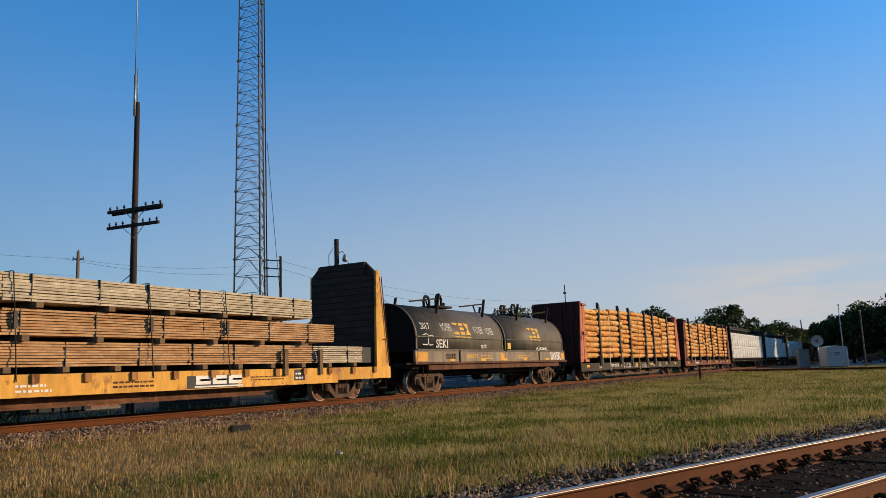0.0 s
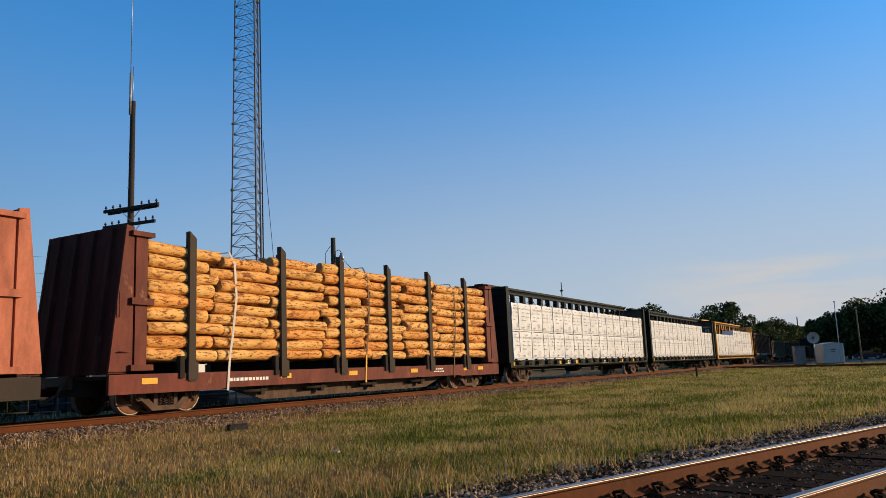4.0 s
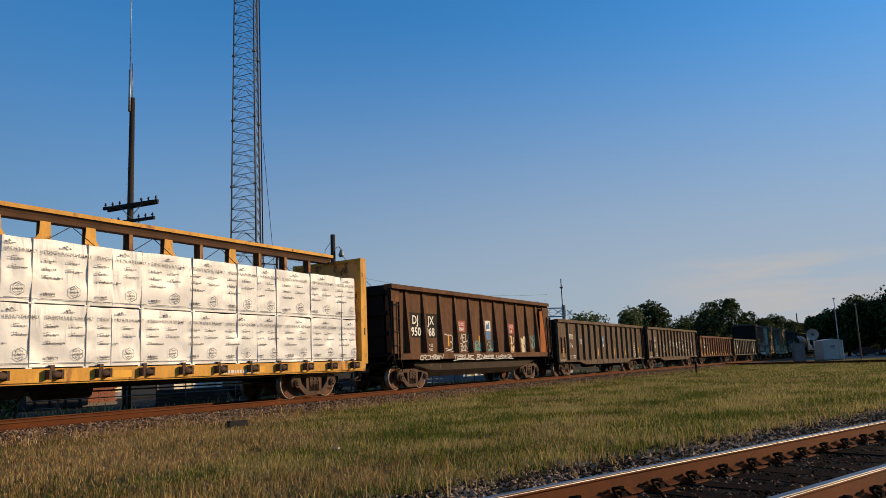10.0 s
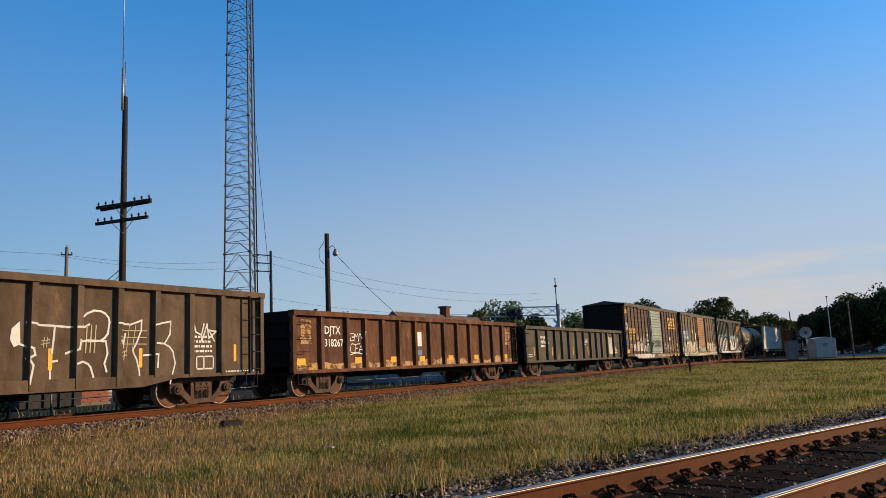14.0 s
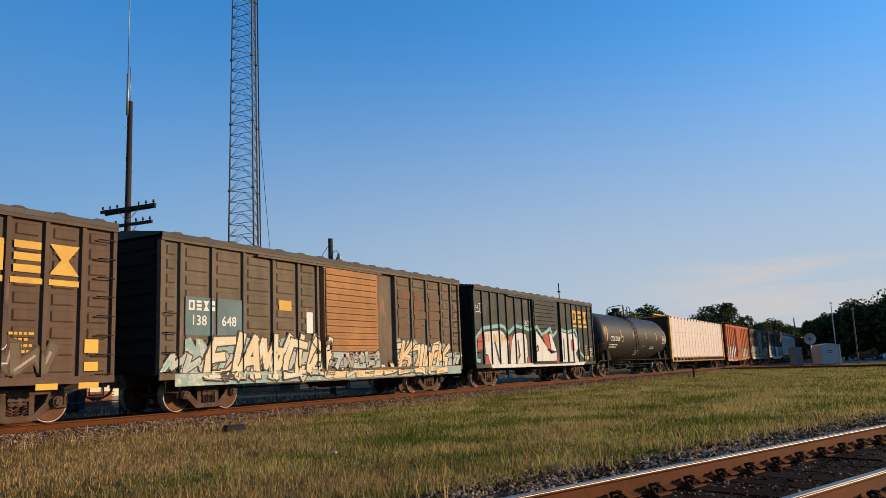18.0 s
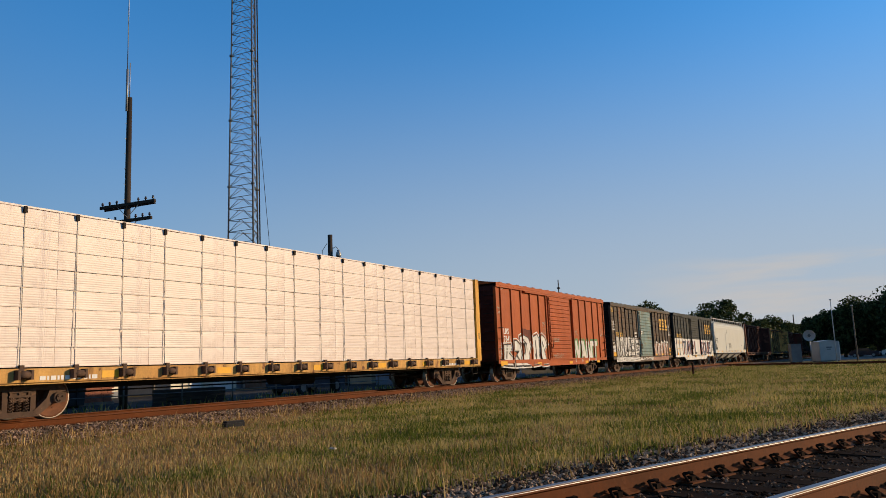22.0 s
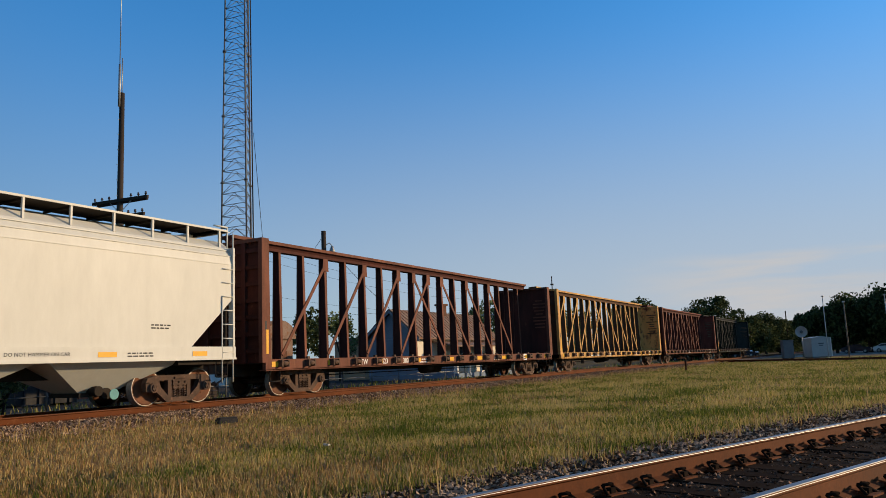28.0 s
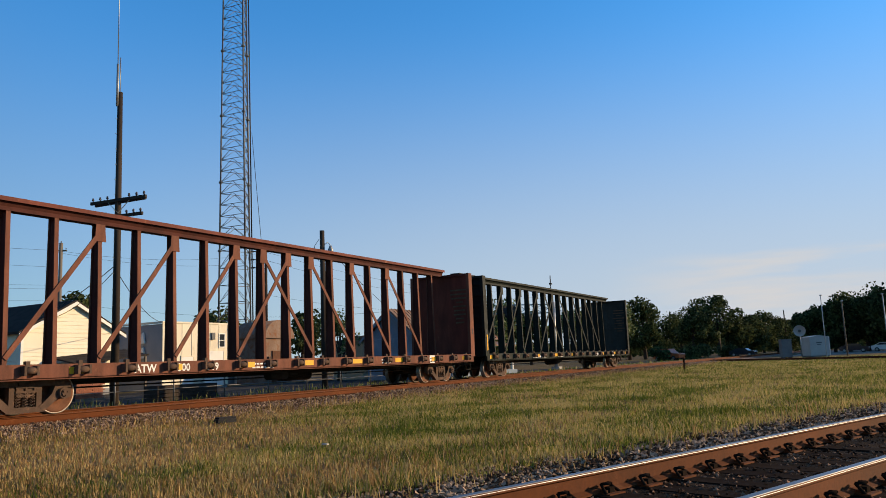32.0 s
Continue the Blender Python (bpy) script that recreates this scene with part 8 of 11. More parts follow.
# ---- tank car ----
def tankcar():
    L = 17.6
    car = thing("tank_car", "dull black tank car with white lettering", "tank car", group="cars of the freight train")
    R, zc, hl = 1.58, 2.57, 8.2
    prof = [(0.0, -hl)] + [(R * math.sin(t), -hl + 0.85 * (1 - math.cos(t))) for t in (0.25, 0.5, 0.8, 1.1, 1.35, math.pi / 2)]
    prof += [(R, -hl + 0.85 + k * (2 * hl - 1.7) / 12) for k in range(1, 12)]
    prof += [(r_, -h_) for r_, h_ in reversed(prof[:7])]
    part("tank", Geo().lathe(prof, 64, (0, 0, zc), "x"), P_TANK, car)
    for x in (-5.2, -2.6, 0.0, 2.6, 5.2):
        part("weld_seam", Geo().lathe([(R + 0.001, x - 0.02), (R + 0.006, x), (R + 0.001, x + 0.02)], 64, (0, 0, zc), "x"), P_TANK, car)
    for s in (-1, 1):
        part("saddle", Geo().prism([(-1.35, 1.05), (1.35, 1.05), (1.2, 1.75), (0, 1.35), (-1.2, 1.75)], s * 6.3 - 0.25, s * 6.3 + 0.25, "x").box(s * 5.2, s * (L / 2), -0.4, 0.4, 0.72, 1.05).box(s * 5.6, s * (L / 2 - 0.2), -1.45, 1.45, 0.98, 1.04), P_UNDER, car)
        part("end_rail", Geo().path([(s * 7.0, -1.48, 1.0), (s * 7.0, -1.48, 2.05), (s * 7.1, -1.48, 2.1), (s * 8.6, -1.4, 2.0), (s * 8.7, -1.4, 1.0)], 0.02).path([(s * 8.7, -1.4, 1.6), (s * 8.7, 1.4, 1.6)], 0.02), P_UNDER, car)
        part("corner_step", Geo().box(s * 7.05, s * 7.2, -1.5, -1.3, 0.55, 1.7), P_UNDER, car)
        part("brake_stand", Geo().box(s * 7.6, s * 7.95, -1.42, -1.1, 1.04, 1.4), P_UNDER, car)
    part("side_rail", Geo().tube((-7.0, -1.47, 1.02), (7.0, -1.47, 1.02), 0.03).tube((-7.0, 1.47, 1.02), (7.0, 1.47, 1.02), 0.03).path([(-4.6, -1.47, 1.02), (-4.9, -1.42, 1.55)], 0.015).path([(-4.6, -1.47, 1.02), (-4.2, -1.42, 1.5)], 0.015).path([(-2.4, -1.47, 1.02), (-2.7, -1.42, 1.55)], 0.015).path([(-2.4, -1.47, 1.02), (-2.0, -1.42, 1.5)], 0.015).path([(2.6, -1.47, 1.02), (2.3, -1.42, 1.55)], 0.015).path([(4.8, -1.47, 1.02), (4.5, -1.42, 1.55)], 0.015), P_UNDER, car)
    part("manway", Geo().tube((0.03, 0, 4.05), (0.03, 0, 4.68), 0.28, 16).tube((0.03, 0, 4.68), (0.03, 0, 4.74), 0.32, 16), P_UNDER, car, "black manway with bolted lid")
    part("valve", Geo().tube((0.63, -0.1, 4.05), (0.63, -0.1, 4.5), 0.16, 12).tube((0.63, -0.1, 4.5), (0.63, -0.1, 4.54), 0.2, 12), P_UNDER, car)
    part("vent_dome", Geo().tube((-0.87, 0, 4.05), (-0.87, 0, 4.36), 0.29, 14).tube((-0.87, 0, 4.36), (-0.87, 0, 4.42), 0.33, 14).tube((-0.77, -0.1, 4.42), (-0.77, -0.1, 4.72), 0.05, 8), P_UNDER, car)
    part("platform", Geo().box(-1.6, 0.7, -0.85, -0.55, 4.08, 4.13).box(-1.6, 0.7, 0.55, 0.85, 4.08, 4.13).box(-1.6, -1.45, -0.85, 0.85, 4.08, 4.13).box(0.55, 0.7, -0.85, 0.85, 4.08, 4.13), P_UNDER, car)
    part("safety_rail", Geo().path([(-0.85, -0.85, 3.95), (-0.85, -0.85, 4.72), (-0.93, -0.85, 4.82), (-1.12, -0.85, 4.86), (-2.0, -0.55, 4.76), (-2.12, -0.40, 4.72), (-2.05, -0.2, 4.70), (-1.9, 0.0, 4.60), (-1.87, 0.0, 4.1)], 0.026).tube((-1.05, -0.85, 3.92), (-1.05, -0.85, 4.85), 0.02, 6), P_UNDER, car)
    part("safety_rail", Geo().path([(-0.05, -0.85, 3.95), (-0.05, -0.85, 4.72), (0.02, -0.85, 4.80), (0.15, -0.85, 4.82), (0.62, -0.85, 4.76), (0.62, -0.85, 3.92)], 0.024), P_UNDER, car)
    part("safety_rail", Geo().path([(-1.2, 0.3, 4.1), (-1.2, 0.3, 4.54), (-1.1, 0.3, 4.62), (-0.4, 0.3, 4.6), (-0.35, 0.3, 4.1)], 0.022), P_UNDER, car)
    g = Geo()
    for k in range(15):
        t = radians(-62 + k * 9.3)
        ang = math.pi / 2 + radians(8) + k * radians(10.2)
        y, z = (R + 0.10) * math.cos(ang), zc + (R + 0.10) * math.sin(ang)
        if z < 1.1:
            break
        g.tube((-1.2, y, z), (-0.65, y, z), 0.016, 6)
    for xx in (-1.2, -0.65):
        pts = [(xx, (R + 0.10) * math.cos(t), zc + (R + 0.10) * math.sin(t)) for t in [math.pi / 2 + 0.14 + k * 0.14 for k in range(9)]]
        pts = [p for p in pts if p[2] > 2.3]
        g.path(pts + [(xx, -1.70, 2.0), (xx, -1.62, 0.6)], 0.02)
    for k in range(5):
        g.tube((-1.2, -1.63, 0.72 + k * 0.33), (-0.65, -1.63, 0.72 + k * 0.33), 0.016, 6)
    part("ladder", g, P_UNDER, car)
    S = [(-7.6, 7.6, lambda z: -math.sqrt(max(0.05, R * R - (z - zc) ** 2)))]

    def curved(g, text, x, z, h, width=None, bold=0.02):
        write(g, text, x, z, h, S, 0.012, width, bold)
    g = Geo(); curved(g, "CTCX 731536", -6.55, 2.25, 0.30, 2.0, 0.035); bars(g, -6.62, 1.83, 1.75, 0.3, S, 2, 0.012, seed=1); bars(g, 0.96, 1.95, 0.8, 0.06, S, 1, 0.012, seed=2); bars(g, 3.13, 1.8, 1.0, 0.2, S, 2, 0.012, seed=3); bars(g, -0.2, 1.38, 0.75, 0.32, S, 4, 0.012, seed=4); bars(g, 6.3, 2.2, 1.1, 0.6, S, 6, 0.012, seed=5)
    x, z, t = -4.09, 2.24, 0.025
    for q in (((x, z), (x + 0.26, z), (x + 0.26, z + t), (x, z + t)), ((x, z + 0.3), (x + 0.26, z + 0.3), (x + 0.26, z + 0.3 + t), (x, z + 0.3 + t)), ((x, z), (x + t, z), (x + t, z + 0.32), (x, z + 0.32)), ((x + 0.26, z), (x + 0.26 + t, z), (x + 0.26 + t, z + 0.32), (x + 0.26, z + 0.32))):
        lay(g, list(q), S, 0.012)
    part("lettering", g, P_WHITE, car, "white stencilled lettering")
    for x in (-7.25, -4.33, -1.42, 1.73, 4.61, 7.37):
        g = Geo()
        z0, d = (2.25, 0.225) if abs(x) > 6 else (2.46, 0.125)
        for k in range(4):
            lay(g, [(x, z0 + k * d), (x + 0.13, z0 + k * d), (x + 0.13, z0 + k * d + d), (x, z0 + k * d + d)], S, 0.012)
        part("reflector", g, P_REFLECT, car)
    running_gear(car, L, 1.75, steps=False)
    brake_gear(car, L)
    return car


# ---- covered hopper ----
def hoppercar():
    L = 19.1
    car = thing("covered_hopper", "clean cream covered hopper car with roof walkway", "hopper car", group="cars of the freight train")
    a, b = -L / 2, L / 2
    low, eave, top = 1.42, 3.85, 4.5
    sec = [(-1.5, low), (-1.5, eave - 0.15), (-1.46, eave + 0.1), (-1.32, 4.2), (-1.0, 4.42), (-0.5, top), (0.5, top), (1.0, 4.42), (1.32, 4.2), (1.46, eave + 0.1), (1.5, eave - 0.15), (1.5, low)]
    g = Geo()
    # sloping lower ends: a ring of points at z = 2.8 keeps the slope straight
    full = [(-1.5, low), (-1.5, 2.8)] + sec[1:-1] + [(1.5, 2.8), (1.5, low)]
    va = [((a + 0.05 if z >= 2.8 else a + 1.6), y, z) for y, z in full]
    vb = [((b - 0.05 if z >= 2.8 else b - 1.6), y, z) for y, z in full]
    m = len(full)
    g.add(va + vb, [(k, (k + 1) % m, (k + 1) % m + m, k + m) for k in range(m)] + [tuple(range(1, m - 1)), tuple(m + k for k in range(m - 2, 0, -1)), (0, 1, m - 2, m - 1), (m, m + m - 1, m + m - 2, m + 1)])
    part("body", g, P_CREAM, car)
    for z in (3.72, 3.95, 4.12):
        y = -1.5 if z < 3.8 else (-1.47 if z < 4.0 else -1.39)
        part("side_seam", Geo().box(a + 0.08, b - 0.08, y - 0.012, y + 0.02, z - 0.012, z + 0.012), P_CREAM, car)
    for sy in (-1, 1):
        part("side_sill", Geo().box(a, b, sy * 1.53, sy * 1.36, 1.13, 1.46).box(a, b, sy * 1.56, sy * 1.4, 1.11, 1.16), P_CREAM, car)
        part("corner_post", Geo().box(a, a + 0.12, sy * 1.5, sy * 1.38, 1.4, 4.2).box(b - 0.12, b, sy * 1.5, sy * 1.38, 1.4, 4.2), P_CREAM, car)
    for k in range(17):
        x = a + 0.4 + (L - 0.8) * k / 16
        part("walk_bracket", Geo().box(x - 0.025, x + 0.025, -1.33, -1.27, 4.20, 4.66), P_CREAM, car)
        part("walk_bearer", Geo().box(x - 0.02, x + 0.02, -1.27, -0.3, 4.60, 4.655), P_UNDER, car)
    for sy in (-1, 1):
        part("roof_walk", Geo().box(a + 0.1, b - 0.1, sy * 1.3, sy * 0.30, 4.66, 4.69), P_UNDER, car, "dark grated roof walkway")
        part("walk_edge", Geo().box(a + 0.1, b - 0.1, sy * 1.34, sy * 1.305, 4.665, 4.715), P_CREAM, car)
    part("hatch", Geo().box(a + 1.2, b - 1.2, -0.3, 0.3, 4.5, 4.62), P_CREAM, car)
    for xc in (-6.0, -2.0, 2.0, 6.0):
        g = Geo().add([(xc - 1.9, -1.35, 1.14), (xc + 1.9, -1.35, 1.14), (xc + 1.9, 1.35, 1.14), (xc - 1.9, 1.35, 1.14), (xc - 0.5, -0.45, 0.42), (xc + 0.5, -0.45, 0.42), (xc + 0.5, 0.45, 0.42), (xc - 0.5, 0.45, 0.42)],
                      [(0, 1, 5, 4), (1, 2, 6, 5), (2, 3, 7, 6), (3, 0, 4, 7), (4, 5, 6, 7)])
        hp = part("hopper_chute", g, P_CREAM, car, "cream discharge chute")
        part("outlet_gate", Geo().box(xc - 0.55, xc + 0.55, -0.55, 0.55, 0.32, 0.42).tube((xc - 0.2, -0.8, 0.45), (xc - 0.2, -0.5, 0.45), 0.12, 10).tube((xc + 0.15, -0.62, 0.38), (xc + 0.15, -0.5, 0.38), 0.14, 12), P_UNDER, hp)
        part("gate_tag", Geo().tube((xc + 0.2, -0.84, 0.36), (xc + 0.2, -0.82, 0.36), 0.13, 12), G_TEAL, hp)
    part("centre_sill", Geo().box(a, b, -0.3, 0.3, 0.75, 1.1), P_UNDER, car)
    for s, x in ((-1, a), (1, b)):
        part("end_frame", Geo().box(x, x - s * 1.9, -1.4, 1.4, 1.0, 1.13).beam((x - s * 0.1, -1.2, 1.1), (x - s * 0.1, -1.2, 2.8), 0.1, 0.1).beam((x - s * 0.1, 1.2, 1.1), (x - s * 0.1, 1.2, 2.8), 0.1, 0.1).beam((x - s * 0.1, -1.2, 1.1), (x - s * 1.4, -0.6, 1.7), 0.08, 0.08), P_UNDER, car)
        gl = Geo()
        for k in range(7):
            gl.tube((x - s * 0.1, SIDE - 0.02, 1.3 + k * 0.38), (x - s * 0.5, SIDE - 0.02, 1.3 + k * 0.38), 0.016, 6)
        gl.tube((x - s * 0.1, SIDE - 0.02, 0.5), (x - s * 0.1, SIDE - 0.02, 4.6), 0.02).tube((x - s * 0.5, SIDE - 0.02, 0.5), (x - s * 0.5, SIDE - 0.02, 2.8), 0.02)
        part("ladder", gl, P_CREAM, car)
        part("end_walk", Geo().path([(x - s * 0.1, -1.3, 4.2), (x - s * 0.1, -1.3, 4.8), (x - s * 0.6, -1.3, 4.8)], 0.025).box(x, x - s * 0.6, -1.3, 1.3, 4.66, 4.69), P_CREAM, car)
    F = [(a + 1.7, b - 1.7, -1.5), (a + 0.1, a + 1.7, lambda z: -1.5), (b - 1.7, b - 0.1, lambda z: -1.5)]
    S = [(a, b, -1.53)]
    g = Geo()
    write(g, "DO NOT HAMMER ON CAR", -1.2, 1.26, 0.085, S, width=1.7); write(g, "DO NOT HAMMER ON CAR", 3.0, 1.26, 0.085, S, width=1.5); write(g, "P", -2.48, 3.18, 0.42, F)
    bars(g, -1.6, 2.0, 1.5, 0.2, F, 2, seed=1); bars(g, -1.6, 1.6, 1.7, 0.35, F, 4, seed=2); bars(g, -2.2, 1.22, 0.9, 0.16, S, 3, seed=3); bars(g, 1.3, 1.22, 0.9, 0.16, S, 3, seed=4); bars(g, 6.0, 1.22, 0.8, 0.14, S, 2, seed=5); bars(g, 6.7, 1.9, 0.6, 0.15, F, 2, seed=6); bars(g, -8.6, 2.2, 1.0, 0.5, F, 3, seed=7)
    part("lettering", g, P_INK, car, "small black lettering")
    reflectors(car, (-8.5, -6.2, -3.6, -0.4, 2.4, 5.2, 8.0), 1.22, S, 0.5, 0.12)
    running_gear(car, L, 1.55, low=1.0)
    return car


# ---- the train, put together: each car with the place of its middle at 16 s ----
TRAIN = []
MIDDLES = [(-220.94, -200.74), (-199.13, -183.91), (-181.56, -158.39), (-156.75, -136.51), (-135.19, -111.96), (-110.5, -87.41), (-85.88, -63.07), (-61.36, -46.51), (-45.3, -28.9), (-27.61, -11.27), (-9.95, 6.42), (7.61, 23.73), (24.84, 40.47), (41.75, 57.31), (58.61, 74.21), (75.0, 92.6), (93.43, 116.13), (118.0, 133.58), (135.01, 150.63), (151.84, 167.74), (168.84, 187.93), (189.16, 211.63), (213.05, 235.5), (237.07, 259.54), (260.91, 283.81)]


def assemble():
    cars = add_boxcars() + add_gondolas() + add_centrebeams()
    cars.append((lumberflat(), 0))
    cars.append((coilcar(), 1))
    cars.append((logcar(23.17, P_DECK, P_PINK, P_BLACK, "dark log car with faded red bulkheads and logs", [-7.95, -4.05, -1.75, 1.95, 4.05, 8.05], 2), 2))
    cars.append((logcar(20.24, P_MAROON, P_MAROON, P_DECK, "rust-red log car stacked with peeled logs", [-7.68, -4.2, -1.34, 1.45, 4.28, 7.25], 3), 3))
    cars.append((tankcar(), 15))
    cars.append((hoppercar(), 20))
    for car, k in cars:
        TRAIN.append((car, sum(MIDDLES[k]) / 2))


assemble()


# ---- ground ----
def patchy(name, cols, scale=0.35, rough=0.95, island=False, spread=0.5, bump=0.4, fine=30.0, through_light=0.0):
    """Ground cover: three tones in large patches, mottled finely, or blade by blade."""
    m = bpy.data.materials.new(name)
    m.use_nodes = True
    n, l = m.node_tree.nodes, m.node_tree.links
    bs = n["Principled BSDF"]
    bs.inputs["Roughness"].default_value, bs.inputs["Specular IOR Level"].default_value = rough, 0.05
    tc = n.new("ShaderNodeTexCoord")
    big, small = n.new("ShaderNodeTexNoise"), n.new("ShaderNodeTexNoise")
    big.inputs["Scale"].default_value, big.inputs["Detail"].default_value = scale, 5
    small.inputs["Scale"].default_value, small.inputs["Detail"].default_value = fine, 5
    l.new(tc.outputs["Object"], big.inputs[0]); l.new(tc.outputs["Object"], small.inputs[0])
    var = small.outputs[0]
    if island:
        ge = n.new("ShaderNodeNewGeometry")
        var = ge.outputs["Random Per Island"]
    ma = n.new("ShaderNodeMath"); ma.operation = "MULTIPLY_ADD"; ma.inputs[1].default_value, ma.inputs[2].default_value = spread, -spread / 2
    l.new(var, ma.inputs[0])
    con = n.new("ShaderNodeMath"); con.operation = "MULTIPLY_ADD"; con.inputs[1].default_value, con.inputs[2].default_value = 1.6, -0.3
    l.new(big.outputs[0], con.inputs[0])
    ad = n.new("ShaderNodeMath"); ad.operation = "ADD"
    l.new(con.outputs[0], ad.inputs[0]); l.new(ma.outputs[0], ad.inputs[1])
    cr = n.new("ShaderNodeValToRGB")
    els = cr.color_ramp.elements
    els[0].position, els[0].color = 0.30, (*cols[0], 1)
    els[1].position, els[1].color = 0.70, (*cols[-1], 1)
    for k, c in enumerate(cols[1:-1]):
        e = els.new(0.30 + 0.40 * (k + 1) / (len(cols) - 1)); e.color = (*c, 1)
    l.new(ad.outputs[0], cr.inputs[0]); l.new(cr.outputs[0], bs.inputs["Base Color"])
    if bump:
        bp = n.new("ShaderNodeBump"); bp.inputs["Strength"].default_value, bp.inputs["Distance"].default_value = bump, 0.03
        l.new(small.outputs[0], bp.inputs["Height"]); l.new(bp.outputs[0], bs.inputs["Normal"])
    if through_light:
        tr = n.new("ShaderNodeBsdfTranslucent"); l.new(cr.outputs[0], tr.inputs[0])
        mx = n.new("ShaderNodeMixShader"); mx.inputs[0].default_value = through_light
        l.new(bs.outputs[0], mx.inputs[1]); l.new(tr.outputs[0], mx.inputs[2]); l.new(mx.outputs[0], n["Material Output"].inputs[0])
    return m


S_GROUND = patchy("dry_turf", ((0.095, 0.080, 0.034), (0.165, 0.115, 0.055), (0.24, 0.155, 0.082)), 0.45, fine=14)
S_BLADE = patchy("grass_blade", ((0.084, 0.116, 0.021), (0.198, 0.215, 0.042), (0.36, 0.31, 0.088), (0.51, 0.40, 0.165)), 0.5, island=True, spread=0.55, bump=0, through_light=0.42)
S_STRAW = patchy("dead_weed", ((0.24, 0.15, 0.058), (0.44, 0.305, 0.125), (0.54, 0.395, 0.18), (0.34, 0.205, 0.085)), 0.5, island=True, spread=0.6, bump=0, through_light=0.3)
S_BALLAST = patchy("ballast_bed", ((0.085, 0.062, 0.050), (0.16, 0.115, 0.092), (0.24, 0.17, 0.14)), 1.2, fine=22, bump=0.9)
S_STONE = patchy("ballast_stone", ((0.10, 0.062, 0.040), (0.25, 0.155, 0.102), (0.44, 0.305, 0.21)), 2.0, island=True, spread=0.7, bump=0.2, fine=60)
S_STONE2 = patchy("grey_ballast_stone", ((0.060, 0.038, 0.024), (0.155, 0.102, 0.066), (0.42, 0.30, 0.205)), 2.0, island=True, spread=0.7, bump=0.2, fine=60)
S_STONE3 = patchy("dark_ballast_stone", ((0.020, 0.011, 0.007), (0.090, 0.052, 0.032), (0.30, 0.18, 0.115)), 2.0, island=True, spread=0.7, bump=0.2, fine=60)
S_CRIB = patchy("dark_ballast_fines", ((0.010, 0.007, 0.005), (0.020, 0.014, 0.010), (0.040, 0.028, 0.020)), 2.0, fine=40, bump=0.9)
S_ROAD = patchy("old_asphalt", ((0.030, 0.030, 0.031), (0.042, 0.042, 0.042), (0.062, 0.060, 0.057)), 0.5, fine=60, bump=0.3)
S_RAIL = mat("rail_rust", (0.135, 0.037, 0.008), (0.085, 0.025, 0.006), rough=0.85, s1=1.3, s2=30, wear=(0.17, 0.065, 0.024), wear_at=0.66)
S_HEAD = mat("polished_rail_head", (0.27, 0.27, 0.28), (0.17, 0.17, 0.18), rough=0.46, metal=0.85, s1=1.0, s2=60, bump=0.03)
S_HEAD2 = mat("dull_rail_head", (0.155, 0.060, 0.026), (0.115, 0.043, 0.020), rough=0.6, metal=0.0, s1=1.0, s2=40, bump=0.05)
S_TIE = mat("old_timber_tie", (0.017, 0.011, 0.008), (0.030, 0.020, 0.014), rough=0.95, s1=2.0, s2=30, spec=0.02, wear=(0.055, 0.040, 0.028), wear_at=0.66)

ground = part("ground", Geo().box(-700, 2600, -900, 2600, -1.0, 0.0), S_GROUND)
tagged(ground, "dry patchy turf ground between the tracks", "ground", kind="structure")
road = part("road", Geo().box(-200, 66, 25.4, 35.5, -0.05, 0.006), S_ROAD)
tagged(road, "old grey asphalt street behind the track", "road", kind="structure")
lot = part("pavement", Geo().box(-60, 66, 35.6, 41.5, -0.05, 0.012), S_ROAD)
tagged(lot, "worn asphalt forecourt before the houses", "pavement", kind="structure")
cross_road = part("road", Geo().box(67, 76, 20.0, 160, -0.05, 0.010), S_ROAD)
tagged(cross_road, "asphalt side street towards the trees", "road", kind="structure")
far_lot = part("road", Geo().box(118, 240, -12.0, 12.5, -0.05, 0.008), mat("pale_lot", (0.24, 0.22, 0.19), (0.17, 0.155, 0.135), rough=0.95, s1=0.3, s2=8))
tagged(far_lot, "pale dusty parking lot beyond the tracks", "road", kind="structure")

RAIL_PROF = [(-0.075, 0.0), (0.075, 0.0), (0.075, 0.012), (0.012, 0.035), (0.010, 0.135), (0.036, 0.148), (0.036, 0.172), (-0.036, 0.172), (-0.036, 0.148), (-0.010, 0.135), (-0.012, 0.035), (-0.075, 0.012)]


